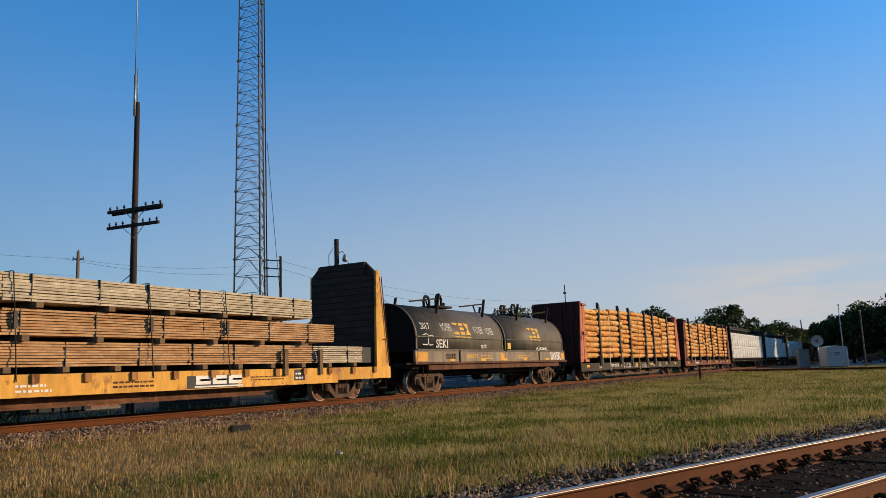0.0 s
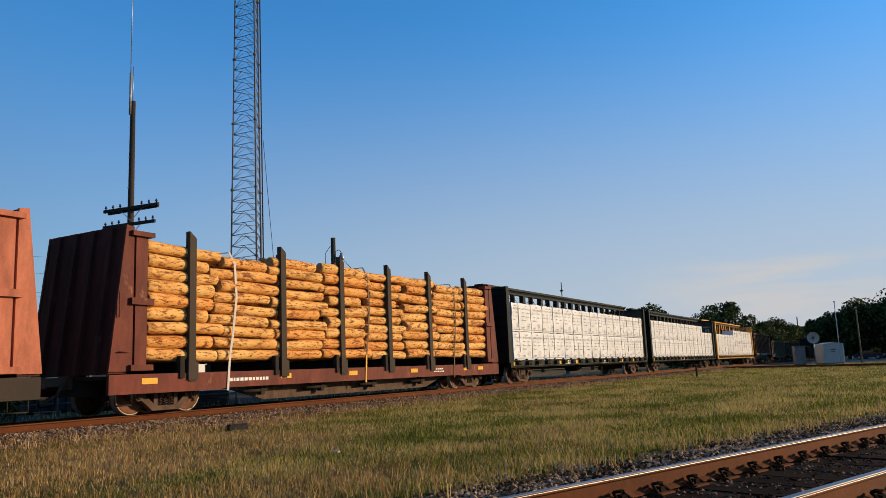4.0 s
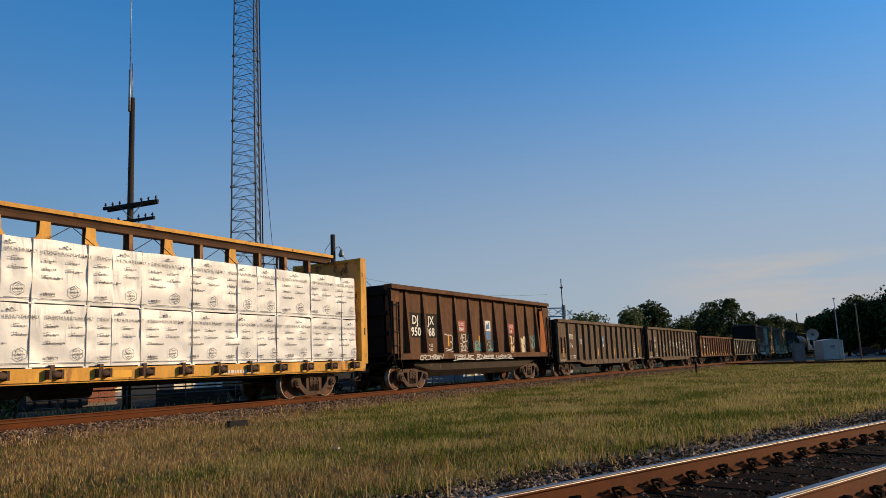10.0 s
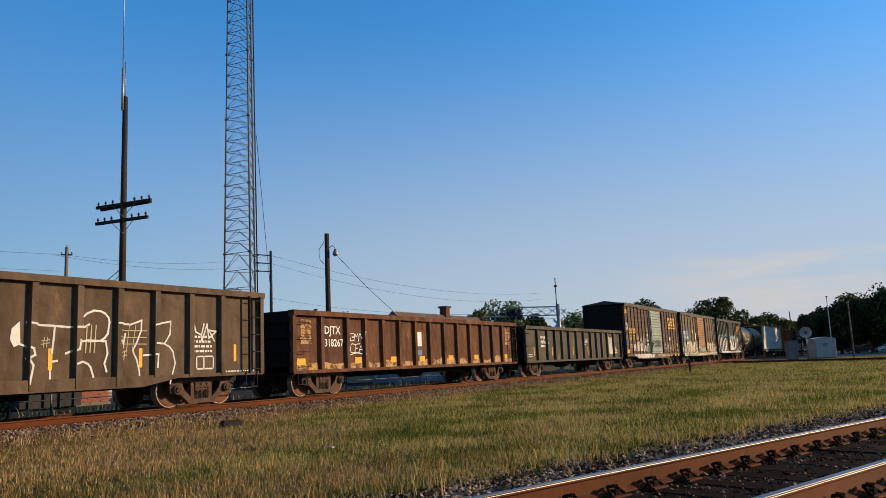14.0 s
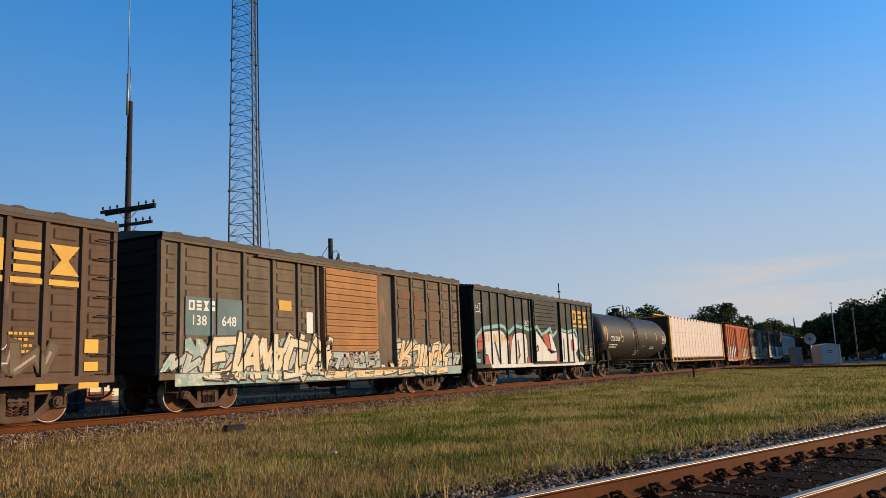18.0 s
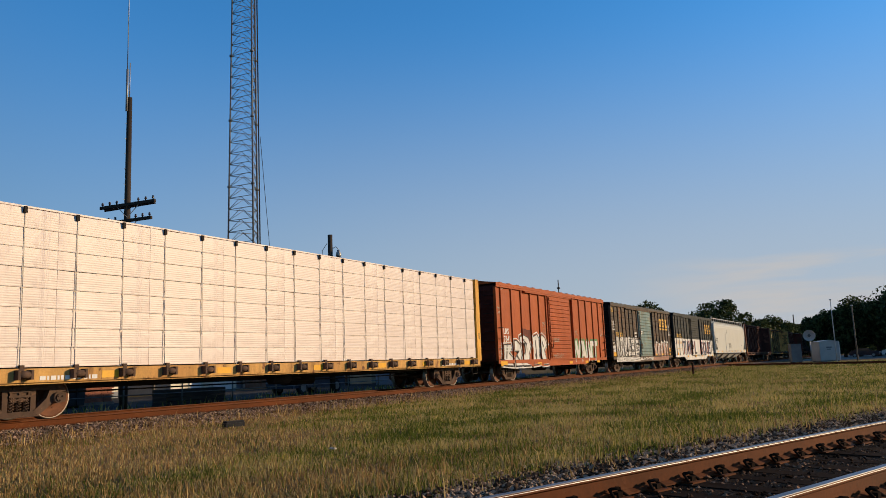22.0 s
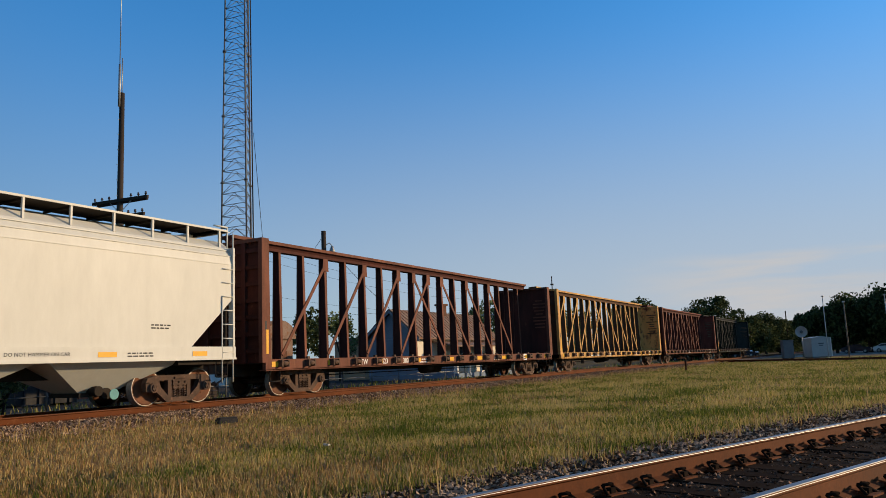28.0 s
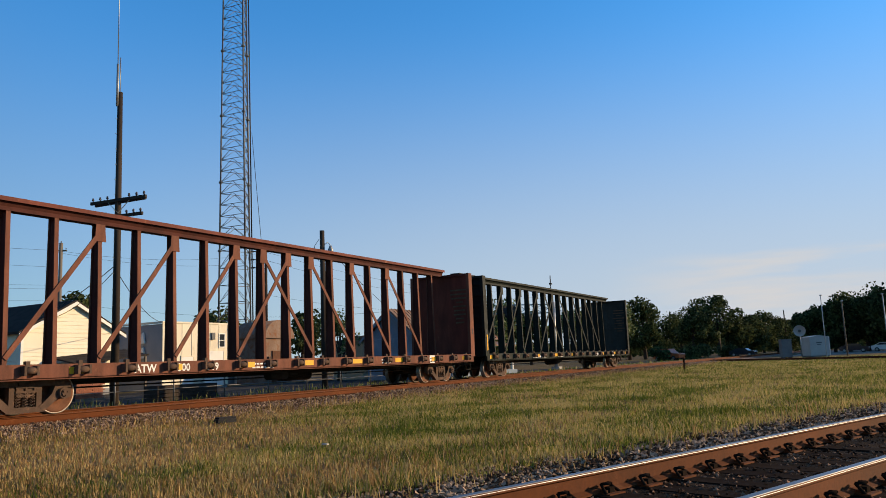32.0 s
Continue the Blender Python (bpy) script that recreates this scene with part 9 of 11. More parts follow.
def track(name, label, m, u0, u1, top, heads, tie_span, bed_half=2.6, bed_u=None, clips=False, bed_top=None, bed_mat=None):
    """A track along local x with its gauge centred on y = 0: bed, ties, plates, rails. m: its pose, with z at the ground."""
    t = thing(name, label, "railway track", m, kind="structure")
    bt = (top - 0.19) if bed_top is None else bed_top
    b0, b1 = bed_u or (u0, u1)
    part("ballast_bed", Geo().prism([(-bed_half, -0.02), (-1.55, bt), (1.55, bt), (bed_half, -0.02)], b0, b1, "x"), bed_mat or S_BALLAST, t, "crushed stone ballast shoulder")
    for y in (-0.753, 0.753):
        r = part("rail", Geo().prism([(y + a, top - 0.172 + b) for a, b in RAIL_PROF], u0, u1, "x"), S_RAIL, t, "rusty brown steel rail")
        part("rail_head", Geo().prism([(y - 0.037, top - 0.010), (y - 0.035, top - 0.003), (y - 0.030, top + 0.004), (y + 0.030, top + 0.004), (y + 0.035, top - 0.003), (y + 0.037, top - 0.010)], u0, u1, "x"), heads, r, "worn running surface")
    tm = Geo().box(-0.115, 0.115, -1.3, 1.3, top - 0.36, top - 0.174).mesh("tie")
    pm = Geo().box(-0.10, 0.10, -0.19, 0.19, top - 0.175, top - 0.160).box(-0.08, -0.04, -0.13, -0.08, top - 0.17, top - 0.14).box(0.04, 0.08, 0.08, 0.13, top - 0.17, top - 0.14).mesh("tie_plate")
    cm = Geo().path([(-0.09, 0.15, top - 0.165), (-0.05, 0.07, top - 0.10), (0.0, 0.13, top - 0.09), (0.05, 0.06, top - 0.10), (0.09, 0.15, top - 0.165)], 0.013, 5).box(-0.03, 0.03, 0.08, 0.14, top - 0.17, top - 0.12)
    cm.path([(-0.09, -0.15, top - 0.165), (-0.05, -0.07, top - 0.10), (0.0, -0.13, top - 0.09), (0.05, -0.06, top - 0.10), (0.09, -0.15, top - 0.165)], 0.013, 5).box(-0.03, 0.03, -0.14, -0.08, top - 0.17, top - 0.12)
    cm = cm.mesh("rail_clip")
    r = random.Random(5)
    u = tie_span[0]
    while u < tie_span[1]:
        part("tie", tm, S_TIE, t, m=pose(u + r.uniform(-0.03, 0.03), r.uniform(-0.05, 0.05), r.uniform(-0.012, 0.004), 0, 0, r.uniform(-1.2, 1.2)))
        for y in (-0.753, 0.753):
            part("tie_plate", pm, S_RAIL, t, m=pose(u, y, 0))
            if clips:
                part("rail_clip", cm, S_TIE, t, m=pose(u, y, 0))
        u += 0.52
    return t


track("railway_track", "main railway track with rusty rails on ballast", pose(0, TRACK_Y, 0), -460, 900, RAIL_Z, S_HEAD2, (6.0, 60.0))
NEAR = math.degrees(math.atan2(-0.3336, 0.9427))
NN = Vector((0.3336, 0.9427, 0)) * 3.28
near_track = track("railway_track", "near railway track with polished rails and clips", pose(NN.x, NN.y, 0, 0, 0, NEAR), -60, 260, 0.205, S_HEAD, (1.5, 24.0), bed_half=2.35, clips=True, bed_top=0.020, bed_mat=S_CRIB)
D3 = Vector((73.3 - 91.0, 0.9 - 17.6, 0))
track("railway_track", "connecting track curving away beyond the field", pose(82, 9.2, 0, 0, 0, math.degrees(math.atan2(D3.y, D3.x))), -13.0, 60, 0.20, S_HEAD2, (-12.0, 14.0), bed_half=2.2)


def stones(name, label, material, pts, size, seed):
    """Loose crushed stones as one mesh: jittered octahedra at pts."""
    rng = np.random.default_rng(seed)
    n = len(pts)
    base = np.array([(1, 0, 0), (-1, 0, 0), (0, 1, 0), (0, -1, 0), (0, 0, 1), (0, 0, -1)], float)
    v = base[None] * rng.uniform(0.60, 1.05, (n, 6, 1)) + rng.uniform(-0.42, 0.42, (n, 6, 3))
    a = rng.uniform(0, math.tau, n)
    c, s = np.cos(a)[:, None], np.sin(a)[:, None]
    x, y = v[..., 0] * c - v[..., 1] * s, v[..., 0] * s + v[..., 1] * c
    tl = rng.uniform(-0.8, 0.8, n)[:, None]
    z = v[..., 2] * 0.75 * np.cos(tl) + x * np.sin(tl) * 0.6
    sz = rng.uniform(*size, n)[:, None]
    v = np.stack([x * sz, y * sz, z * sz], -1) + pts[:, None, :]
    f = np.array([(0, 2, 4), (2, 1, 4), (1, 3, 4), (3, 0, 4), (2, 0, 5), (1, 2, 5), (3, 1, 5), (0, 3, 5)])
    faces = (f[None] + (np.arange(n) * 6)[:, None, None]).reshape(-1, 3)
    me = bpy.data.meshes.new(name)
    me.from_pydata(v.reshape(-1, 3).tolist(), [], faces.tolist())
    ob = part(name, me, material)
    return tagged(ob, label, "ballast", kind="stuff")


def bed_points(n, m, u0, u1, v0, v1, prof, seed, power=1.0, cribs=False):
    """Points scattered over a track's bed; more of them towards u0."""
    rng = np.random.default_rng(seed)
    u = u0 + (u1 - u0) * rng.random(n) ** power
    if cribs:      # between the ties, few on top of them
        u = u[(np.abs((u - 1.5 + 0.26) % 0.52 - 0.26) > 0.12) | (rng.random(n) < 0.3)]
        n = len(u)
    v = rng.uniform(v0, v1, n)
    z = np.interp(v, [p[0] for p in prof], [p[1] for p in prof]) + rng.uniform(-0.01, 0.025, n)
    p = np.stack([u, v, z], -1)
    R = np.array(m.to_3x3())
    return p @ R.T + np.array(m.translation)


mm = pose(0, TRACK_Y, 0)
stones("ballast", "pinkish crushed stone ballast beside the main track", S_STONE, bed_points(40000, mm, 6, 75, -3.2, -0.8, [(-3.2, 0.0), (-2.6, 0.01), (-1.55, 0.13), (-0.8, 0.14)], 1, 1.5), (0.018, 0.042), 2)
nm = pose(NN.x, NN.y, 0, 0, 0, NEAR)
stones("ballast", "grey crushed stone ballast along the near track", S_STONE2, bed_points(42000, nm, 0, 30, 0.85, 2.7, [(0.8, 0.0), (1.5, 0.0), (2.75, -0.01)], 3, 1.3), (0.016, 0.042), 4)
stones("ballast", "dark crushed stone ballast between the near rails", S_STONE3, bed_points(24000, nm, 0, 26, -2.2, 0.68, [(-2.2, 0.010), (0.68, 0.010)], 5, 1.2, True), (0.012, 0.030), 6)


def blades(name, label, material, n, seed, region, tall=(0.07, 0.20), wide=0.006, reach=(5.0, 95.0), power=2.2):
    """Grass blades as one mesh: thin bent triangles, fewer and broader with distance. region: tells which points to keep."""
    rng = np.random.default_rng(seed)
    d = reach[0] + (reach[1] - reach[0]) * rng.random(n) ** power
    az = np.radians(rng.uniform(29.0, 93.5, n))
    x, y = d * np.sin(az), d * np.cos(az)
    keep = region(x, y, rng)
    x, y, d = x[keep], y[keep], d[keep]
    n = len(x)
    clump = np.array([noise.noise(Vector((a * 0.9, b * 0.9, 3.0))) for a, b in zip(x.tolist(), y.tolist())])
    # tussocks a hand's width across: tall in their middles, short and thin between
    tuft = np.array([noise.noise(Vector((a * 4.6, b * 4.6, 8.0))) for a, b in zip(x.tolist(), y.tolist())])
    h = rng.uniform(*tall, n) * (1 + 0.5 * clump) * np.clip(1 + 1.1 * tuft, 0.35, 1.9)
    w = wide * (1 + d / 14.0) * rng.uniform(0.7, 1.3, n)
    a = rng.uniform(0, math.tau, n)
    lean, la = h * rng.uniform(0.1, 0.65, n), rng.uniform(0, math.tau, n)
    bx, by = np.cos(a) * w, np.sin(a) * w
    tx, ty = x + np.cos(la) * lean, y + np.sin(la) * lean
    z0 = np.full(n, -0.01)
    mx, my = x + np.cos(la) * lean * 0.3, y + np.sin(la) * lean * 0.3
    V = np.stack([np.stack([x - bx, y - by, z0], -1), np.stack([x + bx, y + by, z0], -1), np.stack([mx + bx * 0.7, my + by * 0.7, h * 0.6], -1), np.stack([mx - bx * 0.7, my - by * 0.7, h * 0.6], -1), np.stack([tx, ty, h], -1)], 1)
    idx = np.arange(n)[:, None] * 5
    quads = (idx + np.array([0, 1, 2, 3])).tolist()
    tris = (idx + np.array([3, 2, 4])).tolist()
    me = bpy.data.meshes.new(name)
    me.from_pydata(V.reshape(-1, 3).tolist(), [], quads + tris)
    ob = part(name, me, material)
    return tagged(ob, label, "grass", kind="stuff")


def field(x, y, rng):
    s = x * 0.3336 + y * 0.9427
    edge = rng.normal(0, 0.22, len(x))
    return (s > 5.75 + edge) & (y < 14.35 + np.clip((x - 12) * 0.02, 0, 0.8) + edge)


def dryness(x, y):
    """How dry the field is: straw patches, most of all in its north-western corner and along the ballast."""
    n = np.array([noise.noise(Vector((a * 0.16, b * 0.5, 7.0))) for a, b in zip(x.tolist(), y.tolist())])
    west = np.clip((3.2 - (x - 1.2 * y)) / 6.5, 0, 1)
    m = np.array([noise.noise(Vector((a * 0.7, b * 0.9, 2.0))) for a, b in zip(x.tolist(), y.tolist())])
    return np.clip(0.12 + 0.7 * n + 0.45 * m + 1.15 * west + 0.35 * np.clip(y - 12.3, 0, 1), 0.04, 0.97)


def green_field(x, y, rng):
    return field(x, y, rng) & (rng.random(len(x)) > 1.05 * np.clip(dryness(x, y) - 0.12, 0, 0.9))


def verge(x, y, rng):
    e = rng.normal(0, 0.35, len(x))
    return (y > 13.6 + e) & (y < 15.3 + e * 0.5) | ((x * 0.3336 + y * 0.9427 > 5.5 + e) & (x * 0.3336 + y * 0.9427 < 6.3 + e) & (rng.random(len(x)) < 0.25))


blades("grass", "short patchy green and straw grass on the field", S_BLADE, 520000, 11, green_field, tall=(0.032, 0.100), wide=0.0034)
blades("grass", "sparse tall straw stalks above the field", S_STRAW, 300000, 12, lambda x, y, rng: field(x, y, rng) & (rng.random(len(x)) < dryness(x, y)), tall=(0.025, 0.085), wide=0.0032)
blades("grass", "dead brown weeds along the ballast edge", S_STRAW, 90000, 13, verge, tall=(0.06, 0.22), wide=0.005)
blades("grass", "weeds and grass strip beyond the main track", S_BLADE, 14000, 14, lambda x, y, rng: (y > 20.2) & (y < 27.3), tall=(0.08, 0.3), wide=0.006, reach=(20, 120), power=1.2)


# ---- things in the field ----
B_DARK = mat("dark_rubber_mat", (0.02, 0.02, 0.022), (0.04, 0.038, 0.036), rough=0.8, s1=4)
B_PAPER = mat("dirty_white_paper", (0.48, 0.45, 0.40), (0.36, 0.33, 0.28), rough=0.7, s1=9)
B_POST = mat("rusty_marker_post", (0.13, 0.055, 0.03), (0.08, 0.04, 0.025), rough=0.85, s1=4)
B_POLE = mat("tarred_pole_wood", (0.030, 0.023, 0.019), (0.056, 0.041, 0.031), rough=0.9, s1=1.5, s2=22, streak=6)
B_GREYPOLE = mat("grey_pole_wood", (0.20, 0.17, 0.135), (0.13, 0.11, 0.09), rough=0.9, s1=1.5, s2=22, streak=6)
B_GLASS = mat("brown_insulator", (0.05, 0.04, 0.045), (0.07, 0.05, 0.05), rough=0.25, s1=5, bump=0)
B_GALV = mat("galvanised_steel", (0.36, 0.36, 0.35), (0.26, 0.26, 0.26), rough=0.5, metal=0.6, s1=1.5)
B_TOWER = mat("weathered_tower_steel", (0.10, 0.105, 0.11), (0.15, 0.15, 0.155), rough=0.6, metal=0.4, s1=1.2)
B_WIRE = mat("black_cable", (0.02, 0.02, 0.022), (0.03, 0.03, 0.03), rough=0.6, bump=0)
B_WHITEPOLE = mat("white_painted_pole", (0.55, 0.54, 0.51), (0.44, 0.42, 0.40), rough=0.6, s1=1.5)
B_SHED = mat("silver_cabinet_paint", (0.42, 0.42, 0.41), (0.35, 0.35, 0.34), rough=0.5, metal=0.2, s1=0.9)
B_BOX = mat("grey_relay_cabinet", (0.16, 0.16, 0.16), (0.11, 0.11, 0.11), rough=0.6, s1=1.2)
B_SIDING = mat("cream_vinyl_siding", (0.76, 0.70, 0.55), (0.70, 0.64, 0.50), rough=0.6, s1=0.6, bump=0.05)
B_TRIM = mat("white_trim_paint", (0.74, 0.72, 0.68), (0.66, 0.64, 0.60), rough=0.5, s1=1.0)
B_SHINGLE = mat("dark_roof_shingle", (0.026, 0.022, 0.020), (0.044, 0.037, 0.033), rough=0.95, spec=0.1, s1=2.0, s2=14)
B_RUSTROOF = mat("rusty_tin_roof", (0.17, 0.105, 0.075), (0.24, 0.17, 0.13), rough=0.8, s1=1.0, s2=10, wear=(0.20, 0.09, 0.045), wear_at=0.58)
B_BLUE = mat("blue_grey_siding", (0.18, 0.23, 0.29), (0.14, 0.18, 0.23), rough=0.65, s1=0.8)
B_PANEL = mat("cream_metal_panel", (0.70, 0.64, 0.50), (0.60, 0.53, 0.41), rough=0.5, s1=0.7, wear=(0.45, 0.36, 0.25), wear_at=0.66, streak=4)
B_GREYWALL = mat("grey_block_and_shade_wall", (0.22, 0.23, 0.25), (0.28, 0.28, 0.29), rough=0.8, s1=0.8)
B_BEIGE = mat("beige_stucco", (0.52, 0.42, 0.28), (0.44, 0.35, 0.23), rough=0.9, s1=0.8)
B_WINDOW = mat("dark_window_glass", (0.02, 0.025, 0.03), (0.03, 0.035, 0.04), rough=0.08, s1=1, bump=0, spec=0.6)
B_FENCE = mat("fence_galvanised", (0.12, 0.12, 0.12), (0.17, 0.17, 0.165), rough=0.5, metal=0.4, s1=2)

scrap = thing("rubber_mat", "black scrap of rubber lying in the grass", "debris", pose(12.60, 12.42, 0.02, 0, 0, -20))
part("mat_sheet", Geo().box(-0.21, 0.21, -0.11, 0.11, 0.0, 0.08), B_DARK, scrap)
part("mat_fold", Geo().box(-0.17, 0.22, -0.07, 0.13, 0.08, 0.12), B_DARK, scrap)
litter = thing("litter", "crumpled white paper carton in the grass", "litter", pose(8.72, 6.75, 0.06, 8, 4, 25))
part("carton", Geo().prism([(-0.08, 0.0), (0.08, 0.0), (0.07, 0.018), (-0.07, 0.022)], -0.035, 0.035, "y"), B_PAPER, litter)
marker = thing("marker_post", "short rusty steel marker post in the field", "post", pose(51.4, 11.1, 0))
part("post_shaft", Geo().box(-0.07, 0.07, -0.03, 0.03, -0.05, 0.74).box(-0.07, -0.04, -0.09, 0.03, -0.05, 0.74), B_POST, marker)
part("post_cap", Geo().box(-0.085, 0.085, -0.05, 0.05, 0.74, 0.80), B_POST, marker)


# ---- poles and tower ----
def insulator(x, y, z):
    return Geo().lathe([(0.0, 0.0), (0.022, 0.0), (0.022, 0.05), (0.048, 0.055), (0.045, 0.09), (0.03, 0.11), (0.04, 0.13), (0.022, 0.155), (0.0, 0.155)], 8, (x, y, z))


def sag(p, q, drop, n=14):
    p, q = Vector(p), Vector(q)
    return [p.lerp(q, k / n) - Vector((0, 0, 4 * drop * (k / n) * (1 - k / n))) for k in range(n + 1)]


def wire(p, q, drop, r=0.012, label="thin black overhead cable"):
    w = new("overhead_wire", Geo().path(sag(p, q, drop), r, 4).mesh("overhead_wire"))
    w.data.materials.append(B_WIRE)
    return tagged(w, label, "cable")


px, py = 19.58, 24.81
pole = thing("utility_pole", "tall dark wooden telegraph pole with two crossarms", "utility pole", pose(px, py, 0))
part("pole_shaft", Geo().tube((0, 0, -0.3), (0, 0, 12.0), 0.155, 14, 0.095), B_POLE, pole)
ARM = radians(-83)
for z, L, off, n in ((7.70, 2.70, 0.0, 8), (7.06, 2.55, -0.06, 8)):
    d = Vector((math.cos(ARM), math.sin(ARM), 0))
    base = Vector((0, 0, z)) + Vector((-0.09, -0.11, 0)) + Vector((0.786, -0.619, 0)) * off
    arm = part("crossarm", Geo().beam(base - d * (L / 2), base + d * (L / 2), 0.09, 0.115), B_POLE, pole)
    if z > 7.5:
        part("crossarm_twin", Geo().beam(base - d * (L * 0.42) + Vector((0.24, 0.30, -0.02)), base + d * (L / 2) + Vector((0.24, 0.30, 0.02)), 0.09, 0.115), B_POLE, pole)
    for k in range(n):
        u = -L / 2 + 0.1 + (L - 0.2) * k / (n - 1)
        if 2 < k < 5:
            continue
        p = base + d * u
        part("insulator", insulator(p.x, p.y, p.z + 0.055), B_GLASS, arm)
    part("arm_brace", Geo().beam(base - d * 0.55 + Vector((0, -0.04, -0.03)), Vector((-0.1, -0.13, z - 0.5)), 0.03, 0.012).beam(base + d * 0.55 + Vector((0, -0.04, -0.03)), Vector((-0.1, -0.13, z - 0.5)), 0.03, 0.012), B_GALV, pole)
part("radio_whip", Geo().tube((-0.17, -0.05, 11.4), (-0.17, -0.05, 13.1), 0.045, 8).tube((-0.17, -0.05, 13.1), (-0.17, -0.05, 18.6), 0.018, 6).tube((-0.05, -0.05, 11.9), (-0.05, -0.05, 13.4), 0.02, 6), B_GALV, pole, "thin grey whip aerial")
g = Geo()
for k in range(16):
    g.tube((-0.2, -0.02, 2.5 + k * 0.6), (-0.11, 0, 2.5 + k * 0.6), 0.012, 5)
part("pole_step", g, B_GALV, pole)

pole = thing("utility_pole", "dark wooden pole with a hanging yard lamp", "utility pole", pose(33.0, 25.5, 0))
part("pole_shaft", Geo().tube((0, 0, -0.3), (0, 0, 8.35), 0.155, 12, 0.125), B_POLE, pole)
part("lamp_arm", Geo().path([(0.05, -0.12, 7.60), (0.14, -0.26, 7.70), (0.22, -0.38, 7.55)], 0.02), B_GALV, pole)
part("yard_lamp", Geo().lathe([(0.0, 0.18), (0.07, 0.17), (0.09, 0.05), (0.15, -0.06), (0.15, -0.14), (0.10, -0.22), (0.0, -0.24)], 12, (0.22, -0.38, 7.35)), B_GALV, pole, "grey bell-shaped yard lamp")
part("cable_loop", Geo().path([(-0.12, 0.1, 7.9), (-0.3, 0.3, 7.5), (-0.3, 0.3, 7.0), (-0.12, 0.12, 6.7)], 0.015), B_WIRE, pole)

pole = thing("utility_pole", "slim pole with three stacked side insulators", "utility pole", pose(65.0, 58.0, 0))
part("pole_shaft", Geo().tube((0, 0, -0.3), (0, 0, 14.4), 0.20, 10, 0.14), B_POLE, pole)
for z in (14.0, 13.1, 12.2):
    part("side_insulator", Geo().tube((-0.1, 0.1, z - 0.1), (-0.75, 1.05, z), 0.06, 8).tube((-0.75, 1.05, z), (-0.95, 1.35, z + 0.02), 0.10, 8), B_GLASS, pole)
pole = thing("utility_pole", "weathered grey pole with a transformer bracket", "utility pole", pose(38.15, 54.85, 0))
part("pole_shaft", Geo().tube((0, 0, -0.3), (0, 0, 11.5), 0.17, 10, 0.13), B_GREYPOLE, pole)
part("crossarm", Geo().beam((-0.25, 0.35, 10.9), (0.25, -0.35, 10.9), 0.08, 0.10), B_GREYPOLE, pole)
for s in (-1, 0, 1):
    part("insulator", insulator(s * 0.22, -s * 0.3, 10.95 if s else 11.5), B_GLASS, pole)
part("meter_loop", Geo().lathe([(0.38, -0.02), (0.40, 0.0), (0.38, 0.02)], 14, (0.25, -0.4, 6.6), "y"), B_WIRE, pole)

# lattice tower
TX, TY = 53.81, 51.38
tower = thing("radio_tower", "tall three-legged steel lattice radio tower", "radio tower", pose(TX, TY, 0))
view = Vector((TX, TY, 0)).normalized()
right = Vector((view.y, -view.x, 0))
legdir = []
for k in range(3):
    t = radians(180 - 8.9 + 120 * k)
    legdir.append(right * math.cos(t) + view * math.sin(t))
TH = 50.0
rad = lambda z: 1.86 - 0.0138 * z
at = lambda k, z: legdir[k % 3] * rad(z) + Vector((0, 0, z))
for k in range(3):
    part("tower_leg", Geo().tube(at(k, 0), at(k, TH), 0.085, 8, 0.07), B_TOWER, tower)
    for j in range(1, 8):
        z = -0.82 + j * 6.51
        part("leg_flange", Geo().tube(at(k, z - 0.08), at(k, z + 0.08), 0.17, 8), B_TOWER, tower)
zs = []
z = -0.82 + 6.51 / 4
while z < TH - 1:
    step = 6.51 / (6 if z > 12 else 4)
    zs.append((z, z + step))
    z += step
for z0, z1 in zs:
    for k in range(3):
        p, q = at(k, z0), at(k + 1, z0)
        mid = (at(k, z1) + at(k + 1, z1)) / 2
        part("tower_brace", Geo().tube(p, q, 0.03, 5).tube(p, mid, 0.026, 5).tube(q, mid, 0.026, 5), B_TOWER, tower)
part("feeder_line", Geo().tube(at(2, 0) + Vector((0.2, -0.1, 0)), at(2, TH) + Vector((0.2, -0.1, 0)), 0.07, 6), B_WIRE, tower)
wire(tuple(at(2, 24.0) + Vector((TX + 0.25, TY - 0.25, 0))), (65.0, 58.0, 9.4), 0.3, 0.025)

wire((33.19, 25.24, 7.4), (39.6, 25.73, 4.5), 0.12, 0.014)
wire((37.9, 55.0, 10.9), (65.0, 58.0, 13.9), 0.8, 0.012)
wire((37.5, 55.5, 10.9), (65.0, 58.0, 13.0), 0.9, 0.012)
wire((65.0, 58.0, 13.9), (118.0, 48.0, 12.0), 1.6, 0.015)
wire((65.0, 58.0, 13.0), (118.0, 48.0, 11.0), 1.8, 0.015)
wire((65.0, 58.0, 9.2), (72.6, 28.0, 6.0), 1.0, 0.015)
wire((-20.0, 50.0, 10.2), (37.9, 55.0, 10.9), 0.9, 0.011)
wire((-20.0, 52.0, 8.0), (37.9, 55.0, 8.2), 0.9, 0.011)
wire((19.6, 25.0, 5.2), (27.5, 42.5, 4.4), 0.3, 0.016)
wire((19.6, 25.0, 5.2), (37.0, 42.4, 4.6), 0.4, 0.016)
wire((37.9, 55.0, 7.2), (30.1, 42.2, 5.4), 0.4, 0.010)
wire((37.9, 55.0, 7.0), (48.5, 31.0, 5.0), 0.8, 0.011)

